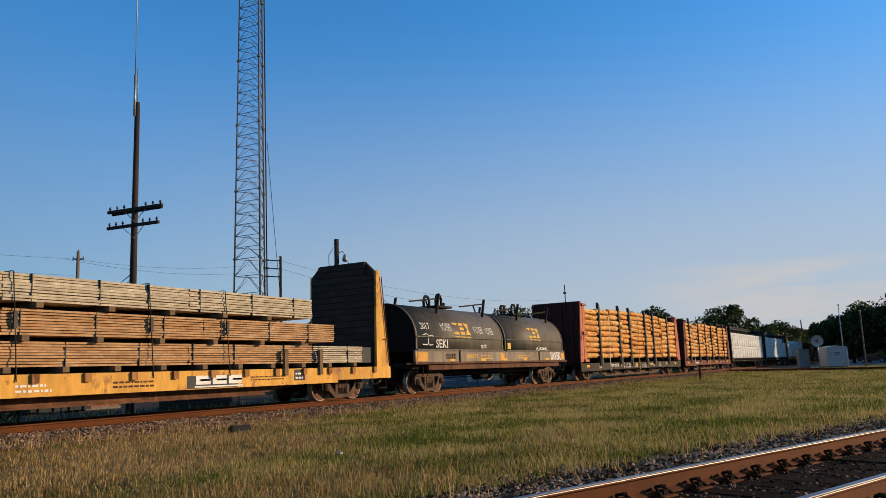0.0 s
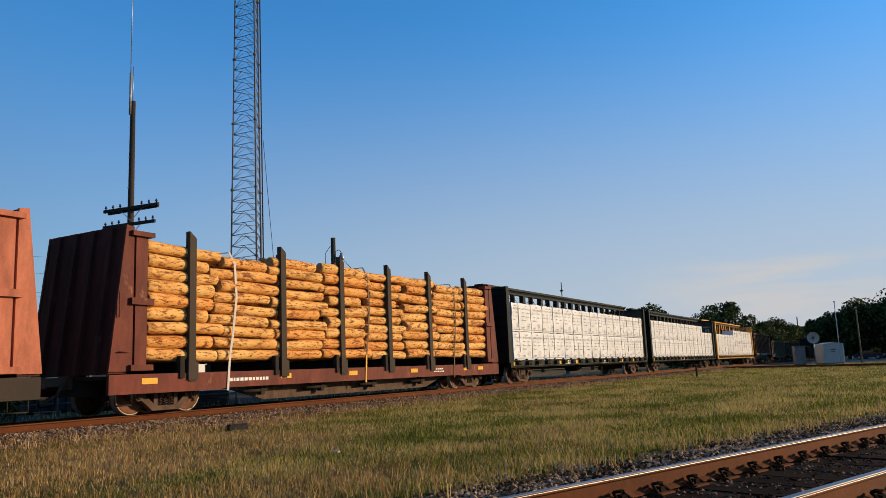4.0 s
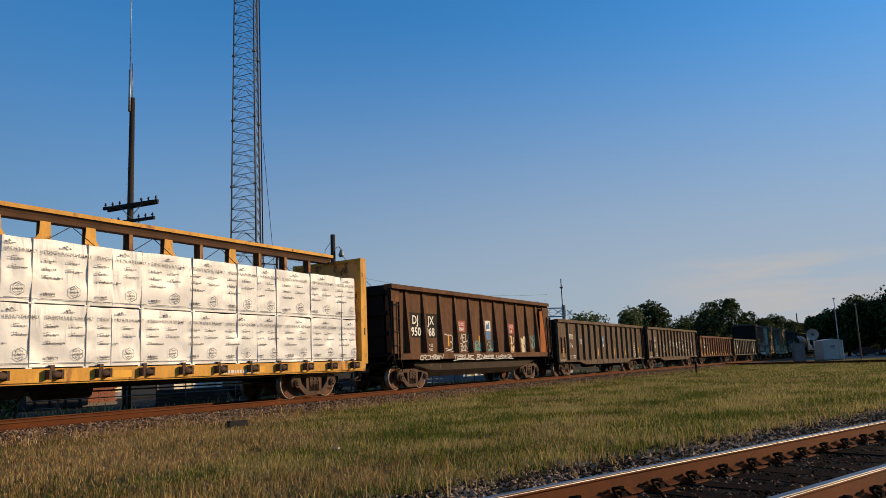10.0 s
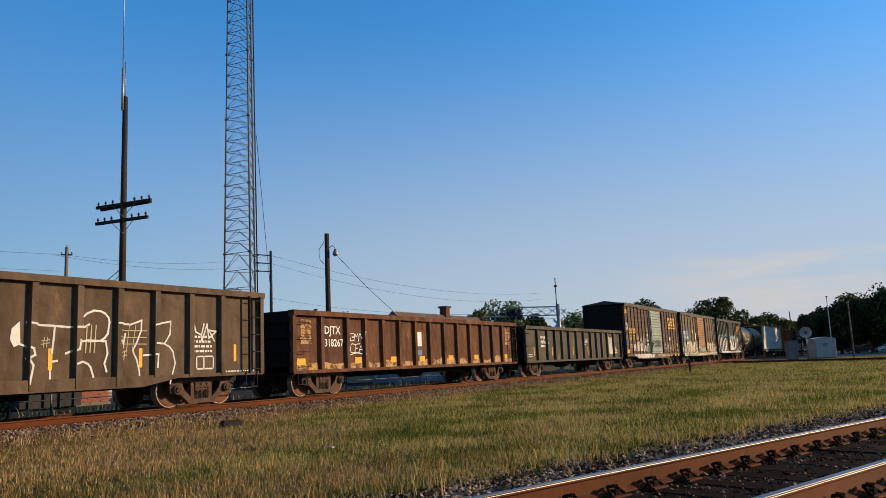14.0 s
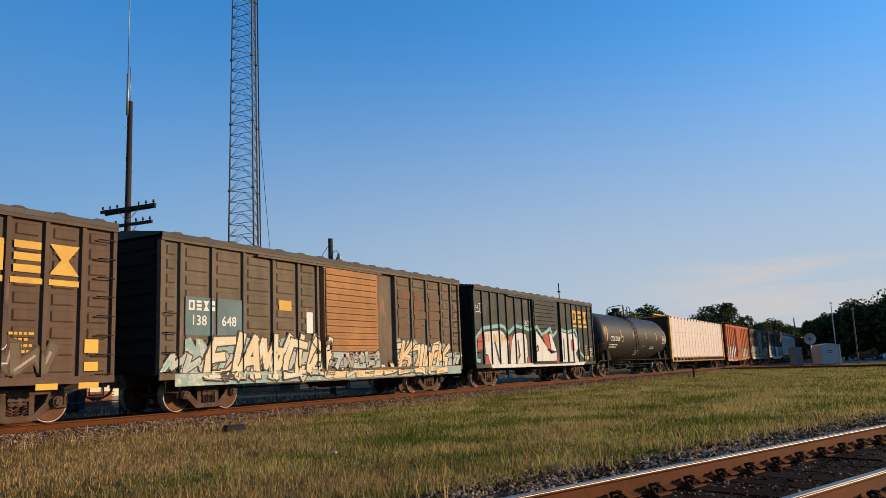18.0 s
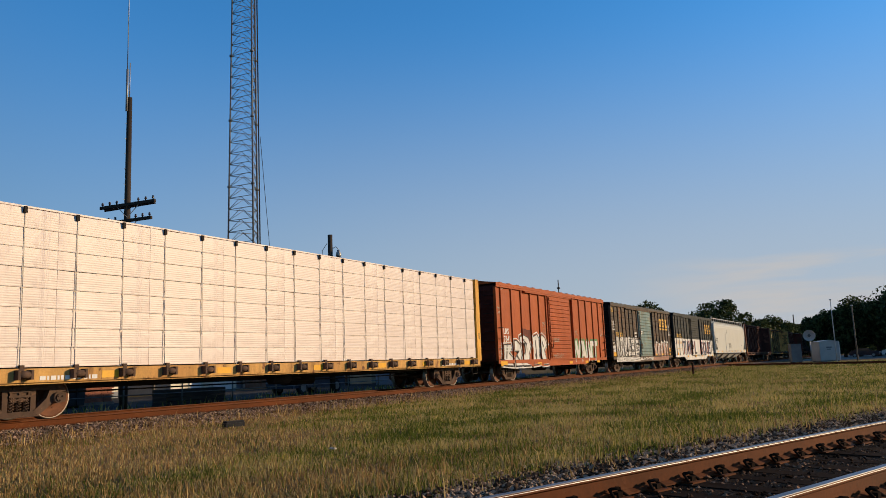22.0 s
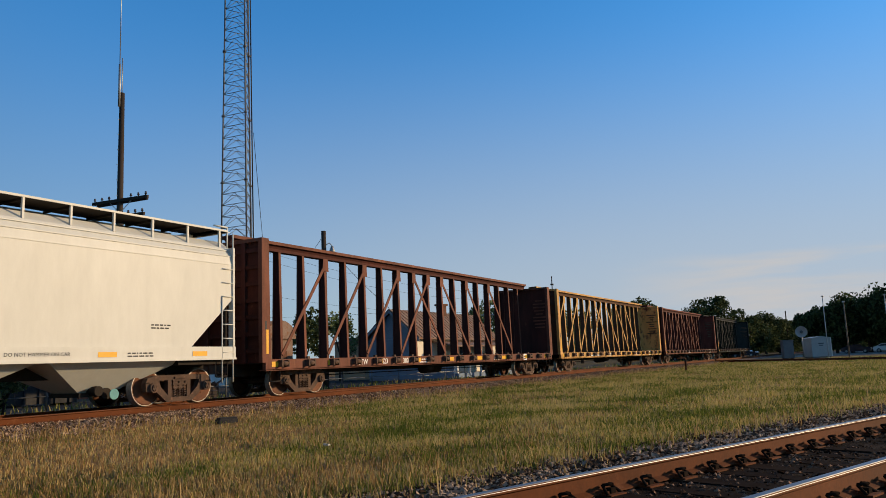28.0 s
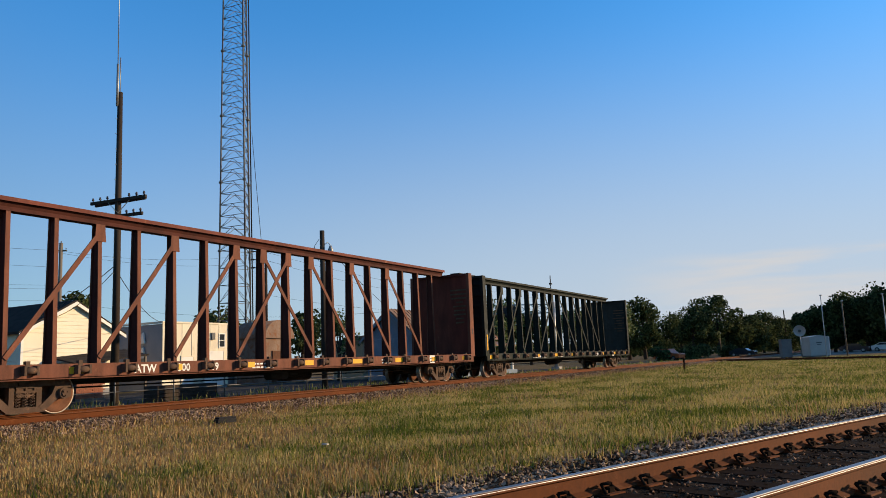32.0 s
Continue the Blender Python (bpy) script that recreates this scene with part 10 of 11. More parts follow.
for k, (h0, h1) in enumerate(((6.4, 7.0), (7.3, 7.9), (9.1, 9.6), (5.6, 6.3))):
    wire((-18.0 + k, 47.0 + k, h0), (37.9, 55.0, h1), 0.7, 0.010)
wire((19.6, 25.0, 5.0), (29.0, 42.6, 4.6), 0.35, 0.013)
wire((37.9, 55.0, 6.6), (36.9, 43.0, 4.4), 0.3, 0.008)

# cantilever crossing signal with an aerial behind it
gx, gy = 72.65, 27.85
sig = thing("crossing_signal", "grey cantilever railroad crossing signal with truss arm", "crossing signal", pose(gx, gy, 0))
part("mast", Geo().tube((0, 0, -0.2), (0, 0, 6.6), 0.19, 12).box(-0.4, 0.4, -0.4, 0.4, 0, 0.25), B_GALV, sig)
dv = Vector((-2.26, 4.05, 0)).normalized()
for z, reach in ((6.33, 4.5), (5.52, 7.3)):
    part("truss_chord", Geo().beam((0, 0, z), tuple(dv * reach + Vector((0, 0, z + 0.12))), 0.11, 0.11), B_GALV, sig)
for k in range(4):
    p, q = dv * (1.12 * k) + Vector((0, 0, 5.54)), dv * (1.12 * (k + 1)) + Vector((0, 0, 6.38))
    part("truss_web", Geo().beam(tuple(p), tuple(q), 0.06, 0.06), B_GALV, sig)
    part("truss_web", Geo().beam((p.x, p.y, 6.36), (q.x, q.y, 5.56), 0.06, 0.06), B_GALV, sig)
part("walkway_rail", Geo().path([tuple(dv * 0.3 + Vector((0, 0, 5.5))), tuple(dv * 3.0 + Vector((0, 0, 5.45)))], 0.02).path([tuple(dv * 0.3 + Vector((0.3, 0, 5.2))), tuple(dv * 3.0 + Vector((0.3, 0, 5.2)))], 0.02), B_GALV, sig)
for k in range(2):
    p = dv * (4.75 - k * 0.7) + Vector((0, 0, 0.8))
    part("flasher", Geo().tube((p.x - 0.12, p.y - 0.2, 5.95), (p.x + 0.02, p.y + 0.05, 5.95), 0.42, 14).tube((p.x - 0.3, p.y - 0.5, 5.45), (p.x - 0.1, p.y - 0.2, 5.4), 0.24, 10), B_DARK, sig, "round black flashing light")
part("crossbuck", Geo().beam((0.25, -0.25, 4.2), (-0.25, 0.45, 5.1), 0.03, 0.2).beam((0.25, -0.25, 5.1), (-0.25, 0.45, 4.2), 0.03, 0.2), B_TRIM, sig, "white crossed boards")
part("crossbuck", Geo().beam((0.3, -0.75, 5.6), (0.05, -0.3, 6.1), 0.03, 0.1).beam((0.3, -0.75, 6.1), (0.05, -0.3, 5.6), 0.03, 0.1), B_TRIM, sig)
aer = thing("aerial_mast", "thin dark aerial mast on the signal", "antenna", pose(gx - 0.05, gy + 0.1, 0))
part("mast_tube", Geo().tube((0, 0, 0), (0, 0, 9.2), 0.05, 8), B_POLE, aer)
part("mast_clamp", Geo().box(-0.12, 0.12, -0.12, 0.12, 8.3, 8.45), B_POLE, aer)

# signal shed, cabinet, dish and slim poles beyond the field
shed = thing("signal_shed", "silver metal signal shed with a plain end", "shed", pose(99.6, 6.6, 0, 0, 0, 28))
part("shed_body", Geo().box(-1.15, 1.15, -1.1, 1.1, 0.15, 2.25), B_SHED, shed)
part("shed_roof", Geo().prism([(-1.2, 2.25), (1.2, 2.25), (0, 2.43)], -1.22, 1.22, "x"), B_SHED, shed)
part("shed_base", Geo().box(-1.08, 1.08, -1.02, 1.02, 0, 0.15), B_BOX, shed)
part("notice", Geo().box(-1.17, -1.15, -0.25, 0.35, 1.55, 1.68).box(-1.17, -1.15, -0.15, 0.3, 1.35, 1.45), B_BOX, shed)
part("corner_trim", Geo().box(-1.18, -1.12, -1.13, -1.05, 0.15, 2.25), B_TRIM, shed)
cab = thing("relay_cabinet", "dull grey steel relay cabinet beside the shed", "cabinet", pose(96.5, 9.45, 0, 0, 0, 25))
part("cabinet_body", Geo().box(-0.45, 0.45, -0.55, 0.55, 0.12, 2.05), B_BOX, cab)
part("cabinet_hood", Geo().box(-0.5, 0.5, -0.6, 0.6, 2.05, 2.13), B_BOX, cab)
part("cabinet_base", Geo().box(-0.4, 0.4, -0.5, 0.5, 0, 0.12), B_POST, cab)
dish = thing("satellite_dish", "round grey dish on a mast by the shed", "dish", pose(97.5, 7.9, 0))
part("dish_mast", Geo().tube((0, 0, 0), (0, 0, 2.9), 0.06, 8), B_GALV, dish)
part("dish_bowl", Geo().lathe([(0.0, 0.10), (0.3, 0.07), (0.5, 0.0), (0.62, -0.08), (0.64, -0.08), (0.52, 0.03), (0.3, 0.12), (0.0, 0.14)], 24, (-0.12, 0, 3.0), "x"), B_SHED, dish)
part("dish_horn", Geo().tube((-0.30, 0, 3.0), (-0.05, 0, 3.0), 0.16, 10), B_BOX, dish)
for x, y, z, r, s in ((97.55, 5.38, 6.8, 0.06, "slim white flag pole by the shed"), (99.14, 3.38, 6.1, 0.09, "slim grey service pole by the shed"), (97.3, -0.7, 6.5, 0.07, "slim white lamp pole by the lot")):
    p = thing("slim_pole", s, "pole", pose(x, y, 0, 0, -0.6, 0))
    part("pole_shaft", Geo().tube((0, 0, -0.2), (0, 0, z), r, 8, r * 0.7), B_WHITEPOLE if "white" in s else B_GREYPOLE, p)
    part("pole_cap", Geo().box(-0.12, 0.12, -0.12, 0.12, z, z + 0.12), B_WHITEPOLE, p)
p = thing("utility_pole", "far wooden pole carrying two wires", "utility pole", pose(250, 24.0, 0))
part("pole_shaft", Geo().tube((0, 0, 0), (0, 0, 12.3), 0.2, 8, 0.15), B_POLE, p)
part("crossarm", Geo().beam((0, -1.4, 9.3), (0, 1.4, 9.3), 0.12, 0.14), B_POLE, p)
wire((250, 25.2, 9.5), (262, 62, 10.5), 0.6, 0.04)
wire((250, 22.8, 9.3), (240, -30, 8.0), 0.6, 0.04)


# ---- houses ----
def siding(g, x0, x1, y, z0, z1, step=0.2, axis="y", s=-1):
    """Overlapping boards on a wall; the wall faces s along the axis."""
    z = z0
    while z < z1 - 0.01:
        zt = min(z + step, z1)
        if axis == "y":
            g.prism([(y, z), (y + s * 0.035, z), (y + s * 0.008, zt), (y, zt)], x0, x1, "x")
        else:
            g.add([(y, x0, z), (y + s * 0.035, x0, z), (y + s * 0.008, x0, zt), (y, x0, zt), (y, x1, z), (y + s * 0.035, x1, z), (y + s * 0.008, x1, zt), (y, x1, zt)],
                  [(0, 1, 2, 3), (7, 6, 5, 4), (0, 4, 5, 1), (1, 5, 6, 2), (2, 6, 7, 3), (3, 7, 4, 0)])
        z = zt


def window(h, x, y, z, w, ht, face="y", s=-1):
    if face == "y":
        f = part("window", Geo().box(x - 0.07, x + w + 0.07, y, y + s * 0.06, z - 0.07, z).box(x - 0.07, x + w + 0.07, y, y + s * 0.06, z + ht, z + ht + 0.07).box(x - 0.07, x, y, y + s * 0.06, z, z + ht).box(x + w, x + w + 0.07, y, y + s * 0.06, z, z + ht).box(x, x + w, y, y + s * 0.05, z + ht / 2 - 0.025, z + ht / 2 + 0.025), B_TRIM, h)
        part("pane", Geo().box(x, x + w, y + s * 0.01, y + s * 0.025, z, z + ht), B_WINDOW, f)
    else:
        f = part("window", Geo().box(y, y + s * 0.06, x - 0.07, x + w + 0.07, z - 0.07, z).box(y, y + s * 0.06, x - 0.07, x + w + 0.07, z + ht, z + ht + 0.07).box(y, y + s * 0.06, x - 0.07, x, z, z + ht).box(y, y + s * 0.06, x + w, x + w + 0.07, z, z + ht).box(y, y + s * 0.05, x, x + w, z + ht / 2 - 0.025, z + ht / 2 + 0.025), B_TRIM, h)
        part("pane", Geo().box(y + s * 0.01, y + s * 0.025, x, x + w, z, z + ht), B_WINDOW, f)


# gabled house with its end to the track
h = thing("house", "cream-sided gabled house with a dark shingle roof", "house")
X0, X1, Y0, Y1, ze, zr = 26.95, 33.35, 42.0, 58.0, 3.75, 5.55
part("wall", Geo().box(X0, X1, Y0, Y1, 0, ze).prism([(X0, ze), (X1, ze), ((X0 + X1) / 2, zr)], Y0, Y1, "y"), B_SIDING, h)
g = Geo(); siding(g, X0, X1, Y0, 0.4, ze, 0.22)
z = ze
while z < zr - 0.05:
    u = (z - ze) / (zr - ze) * (X1 - X0) / 2
    siding(g, X0 + u + 0.15, X1 - u - 0.15, Y0, z, min(z + 0.22, zr), 0.22)
    z += 0.22
part("gable_siding", g, B_SIDING, h)
g = Geo(); siding(g, Y0, Y1, X0, 0.4, ze, 0.22, "x"); part("side_siding", g, B_SIDING, h)
xm = (X0 + X1) / 2
for s in (-1, 1):
    e = (X1 - X0) / 2 + 0.35
    part("roof_slope", Geo().prism([(xm, zr + 0.16), (xm + s * e, ze + 0.02), (xm + s * e, ze - 0.12), (xm, zr + 0.02)], Y0 - 0.3, Y1 + 0.3, "y"), B_SHINGLE, h)
    part("rake_board", Geo().prism([(xm, zr + 0.05), (xm + s * e, ze - 0.10), (xm + s * e, ze - 0.30), (xm, zr - 0.17)], Y0 - 0.33, Y0 - 0.28, "y"), B_TRIM, h)
window(h, 43.5, X0, 1.4, 0.9, 1.5, "x"); window(h, 47.5, X0, 1.4, 0.9, 1.5, "x")
part("foundation", Geo().box(X0 - 0.03, X1 + 0.03, Y0 - 0.03, Y1, 0, 0.4), B_GREYWALL, h)
part("corner_board", Geo().box(X0 - 0.05, X0 + 0.1, Y0 - 0.05, Y0 + 0.1, 0.3, ze).box(X1 - 0.1, X1 + 0.05, Y0 - 0.05, Y0 + 0.1, 0.3, ze), B_TRIM, h)
# a dark sloping sheet on posts, added in front of the gable
porch = thing("carport", "low dark sloping sheet on posts before the house", "carport")
part("roof_sheet", Geo().add([(28.6, 39.5, 1.9), (33.6, 39.5, 2.35), (33.6, 41.7, 2.75), (28.6, 41.7, 2.3), (28.6, 39.5, 1.82), (33.6, 39.5, 2.27), (33.6, 41.7, 2.67), (28.6, 41.7, 2.22)], [(0, 1, 2, 3), (4, 5, 6, 7), (0, 1, 5, 4), (1, 2, 6, 5), (2, 3, 7, 6), (3, 0, 4, 7)]), B_SHINGLE, porch)
for x, y, z in ((28.75, 39.6, 1.85), (33.45, 39.6, 2.3), (31.0, 39.6, 2.05)):
    part("carport_post", Geo().box(x - 0.06, x + 0.06, y - 0.06, y + 0.06, 0, z), B_GREYPOLE, porch)

# flat-roofed panel building
b = thing("warehouse", "flat-roofed building with cream panel front", "building")
X0, X1, Y0, Y1, zt = 36.85, 42.9, 42.0, 46.9, 4.5
# the side is coloured grey for its shade; the front panels stay cream
part("wall", Geo().box(X0 + 0.06, X1, Y0 + 0.06, Y1, 0, zt - 0.05), B_GREYWALL, b, "side wall greyed for its shade")
n = 7
for k in range(n):
    a0, a1 = X0 + (X1 - X0) * k / n, X0 + (X1 - X0) * (k + 1) / n
    part("panel", Geo().box(a0 + 0.012, a1 - 0.012, Y0, Y0 + 0.06, 0.2, zt).box(a1 - 0.05, a1 - 0.012, Y0 - 0.03, Y0, 0.2, zt), B_PANEL, b)
part("parapet", Geo().box(X0 - 0.04, X1 + 0.04, Y0 - 0.05, Y0 + 0.12, zt, zt + 0.12).box(X0 - 0.04, X0 + 0.12, Y0 + 0.12, Y1, zt - 0.02, zt + 0.12), B_PANEL, b)
for k, (x, w, z0, z1) in enumerate(((38.5, 1.0, 0.1, 2.2), (40.6, 1.8, 0.1, 2.6))):
    d = part("door", Geo().box(x, x + w, Y0 - 0.05, Y0 - 0.005, z0, z1), B_TRIM, b)
    part("door_frame", Geo().box(x - 0.08, x, Y0 - 0.07, Y0, z0, z1 + 0.08).box(x + w, x + w + 0.08, Y0 - 0.07, Y0, z0, z1 + 0.08).box(x, x + w, Y0 - 0.07, Y0, z1, z1 + 0.08), B_PANEL, d)
window(b, 42.0, Y0, 2.9, 0.5, 0.9)
# white shapes stand for daylight showing through two window openings
for z in (3.2, 2.2):
    part("vent_hood", Geo().prism([(43.6, z), (44.3, z), (44.3, z + 0.5), (43.75, z + 0.75)], X0 - 0.12, X0 - 0.02, "x"), B_TRIM, b, "white shape for light through a window opening")
part("meter_box", Geo().box(X1 - 1.7, X1 - 1.4, Y0 - 0.15, Y0, 3.4, 3.9), B_BOX, b)

# blue-grey house with a rusty roof and porch
h = thing("house", "blue-grey clapboard house with rusty tin roof", "house")
X0, X1, Y0, Y1, ze, zr = 48.0, 61.0, 29.0, 33.1, 2.95, 5.0
ym = (Y0 + Y1) / 2
part("wall", Geo().box(X0, X1, Y0, Y1, 0, ze).prism([(Y0, ze), (Y1, ze), (ym, zr)], X0, X1, "x"), B_BLUE, h)
# the gable's blue-grey holds its shade; the sunny front is cream
g = Geo(); siding(g, Y0, Y1, X0, 0.2, ze, 0.16, "x")
z = ze
while z < zr - 0.1:
    u = (z - ze) / (zr - ze) * (Y1 - Y0) / 2
    siding(g, Y0 + u + 0.1, Y1 - u - 0.1, X0, z, min(z + 0.16, zr), 0.16, "x")
    z += 0.16
part("gable_siding", g, B_BLUE, h)
g = Geo(); siding(g, X0, X1, Y0, 0.2, ze, 0.16); part("front_siding", g, B_PANEL, h)
for s in (-1, 1):
    e = (Y1 - Y0) / 2 + 0.45
    part("roof_slope", Geo().prism([(ym, zr + 0.14), (ym + s * e, ze + 0.0), (ym + s * e, ze - 0.10), (ym, zr + 0.02)], X0 - 0.35, X1 + 0.35, "x"), B_RUSTROOF, h)
    part("rake_board", Geo().prism([(ym, zr + 0.05), (ym + s * e, ze - 0.08), (ym + s * e, ze - 0.26), (ym, zr - 0.15)], X0 - 0.38, X0 - 0.33, "x"), B_BLUE, h)
g = Geo()
for k in range(28):
    x = X0 - 0.3 + k * 0.5
    for s in (-1, 1):
        g.beam((x, ym, zr + 0.16), (x, ym + s * ((Y1 - Y0) / 2 + 0.45), ze + 0.02), 0.03, 0.04)
part("roof_seam", g, B_RUSTROOF, h)
part("chimney", Geo().box(55.2, 55.8, ym - 0.3, ym + 0.3, 4.6, 5.7).box(55.1, 55.9, ym - 0.4, ym + 0.4, 5.7, 5.85), B_POST, h)
part("porch_roof", Geo().prism([(Y0, 2.75), (Y0 - 2.1, 2.35), (Y0 - 2.1, 2.25), (Y0, 2.62)], X0 + 2.2, X1, "x"), B_RUSTROOF, h)
for k in range(6):
    x = X0 + 2.4 + k * 2.0
    part("porch_column", Geo().box(x - 0.09, x + 0.09, Y0 - 2.0, Y0 - 1.82, 0.3, 2.3), B_TRIM, h)
part("porch_floor", Geo().box(X0 + 2.2, X1, Y0 - 2.1, Y0, 0, 0.32), B_BLUE, h)
for x in (X0 + 3.2, X0 + 6.4, X0 + 9.6):
    window(h, x, Y0 - 0.03, 1.1, 0.8, 1.3)
part("door", Geo().box(X0 + 5.0, X0 + 5.9, Y0 - 0.08, Y0 - 0.03, 0.3, 2.3), B_TRIM, h)
sf = thing("board_fence", "low blue-grey board fence by the house", "fence")
for k in range(6):
    part("fence_board", Geo().box(46.4, 46.44, 25.2 - 0.02, 30.6, 0.1 + k * 0.22, 0.30 + k * 0.22), B_BLUE, sf)
for y in (25.3, 27.1, 28.9, 30.5):
    part("fence_post", Geo().box(46.44, 46.54, y - 0.05, y + 0.05, 0, 1.45), B_GREYPOLE, sf)

# small buildings between
for name, lab, x0, x1, y0, y1, z, mt in (("shed", "small beige stucco shed behind the street", 53.0, 57.0, 37.0, 40.0, 3.0, B_BEIGE), ("shed", "low white metal shed near the tower", 46.5, 50.5, 47.0, 50.0, 2.9, B_TRIM)):
    s = thing(name, lab, "shed")
    part("wall", Geo().box(x0, x1, y0, y1, 0, z), mt, s)
    part("roof", Geo().prism([(y0 - 0.2, z), (y1 + 0.2, z), (y1 + 0.2, z + 0.15), (y0 - 0.2, z + 0.55)], x0 - 0.2, x1 + 0.2, "x"), B_RUSTROOF, s)
    part("door", Geo().box(x0 + 1.2, x0 + 2.2, y0 - 0.05, y0 - 0.002, 0.05, 2.1), B_TRIM if mt is not B_TRIM else B_GREYWALL, s)
    window(s, x0 + 2.6, y0, 1.2, 0.7, 0.8)
bn = thing("barn", "brown round-roofed barn behind the lot", "barn")
part("wall", Geo().box(48.0, 51.2, 43.0, 46.0, 0, 3.6), B_RUSTROOF, bn)
part("barrel_roof", Geo().prism([(49.6 + 1.8 * math.cos(t), 3.6 + 1.5 * math.sin(t)) for t in [math.pi * k / 12 for k in range(13)]], 42.8, 46.2, "y", True), B_RUSTROOF, bn)
part("door", Geo().box(48.8, 50.4, 42.9, 42.99, 0, 2.6), B_POST, bn)

# a dark bin and stacked bricks between the street and the houses
bn = thing("refuse_bin", "dark steel refuse bin beside the street", "bin", pose(20.3, 30.6, 0))
part("bin_body", Geo().prism([(-1.35, 0.1), (1.35, 0.1), (1.45, 1.15), (-1.45, 1.15)], -0.7, 0.7, "y"), B_DARK, bn)
part("bin_lid", Geo().box(-1.48, 1.48, -0.73, 0.73, 1.16, 1.22), B_POLE, bn)
for x in (-1.0, -0.35, 0.35, 1.0):
    part("bin_rib", Geo().box(x - 0.04, x + 0.04, -0.78, -0.705, 0.12, 1.1), B_DARK, bn)
for x in (-1.1, 1.1):
    part("bin_foot", Geo().box(x - 0.15, x + 0.15, -0.5, 0.5, 0, 0.1), B_DARK, bn)
pal = thing("brick_stack", "stack of loose reddish bricks on a pallet", "bricks", pose(23.4, 32.0, 0))
part("pallet", Geo().box(-0.95, 0.95, -0.5, 0.5, 0.10, 0.14).box(-0.95, 0.95, -0.5, -0.4, 0, 0.1).box(-0.95, 0.95, 0.4, 0.5, 0, 0.1), B_GREYPOLE, pal)
bm_ = Geo().box(-0.105, 0.105, -0.05, 0.05, 0, 0.062).mesh("brick")
S_BRICK = mat("reddish_brick", (0.30, 0.12, 0.07), (0.22, 0.085, 0.055), rough=0.9, s1=3.0)
rb_ = random.Random(4)
for j in range(10):
    for k in range(8):
        for y in (-0.44, -0.32):
            part("brick", bm_, S_BRICK, pal, m=pose(-0.82 + k * 0.222 + (0.1 if j % 2 else 0) + rb_.uniform(-0.012, 0.012), y + rb_.uniform(-0.012, 0.012), 0.145 + j * 0.066))

# wire fence along the street
fen = thing("wire_fence", "galvanised wire fence along the street", "fence")
xs = [8 + 2.6 * k for k in range(15)]
for x in xs:
    part("fence_post", Geo().tube((x, 23.3, 0), (x, 23.3, 1.15), 0.03, 6), B_FENCE, fen)
for z in (1.12, 0.55):
    part("fence_rail", Geo().tube((xs[0], 23.3, z), (xs[-1], 23.3, z), 0.018, 6), B_FENCE, fen)
blk = thing("pallet_stack", "dark stack of timber beside the street", "timber stack", pose(23.5, 25.6, 0))
for k in range(4):
    part("timber", Geo().box(-1.6, 1.6, -0.4, 0.4, 0.02 + k * 0.16, 0.16 + k * 0.16), B_POLE, blk)


# ---- trees ----
L_DARK = patchy("oak_leaf", ((0.032, 0.044, 0.018), (0.062, 0.082, 0.030), (0.115, 0.135, 0.050)), 0.3, island=True, spread=0.8, bump=0, through_light=0.2, rough=0.7)
L_LIGHT = patchy("elm_leaf", ((0.080, 0.110, 0.040), (0.15, 0.185, 0.075), (0.25, 0.27, 0.13)), 0.3, island=True, spread=0.8, bump=0, through_light=0.25, rough=0.7)
L_BARK = mat("tree_bark", (0.075, 0.055, 0.042), (0.045, 0.034, 0.028), rough=0.95, s1=3, s2=20, streak=4)


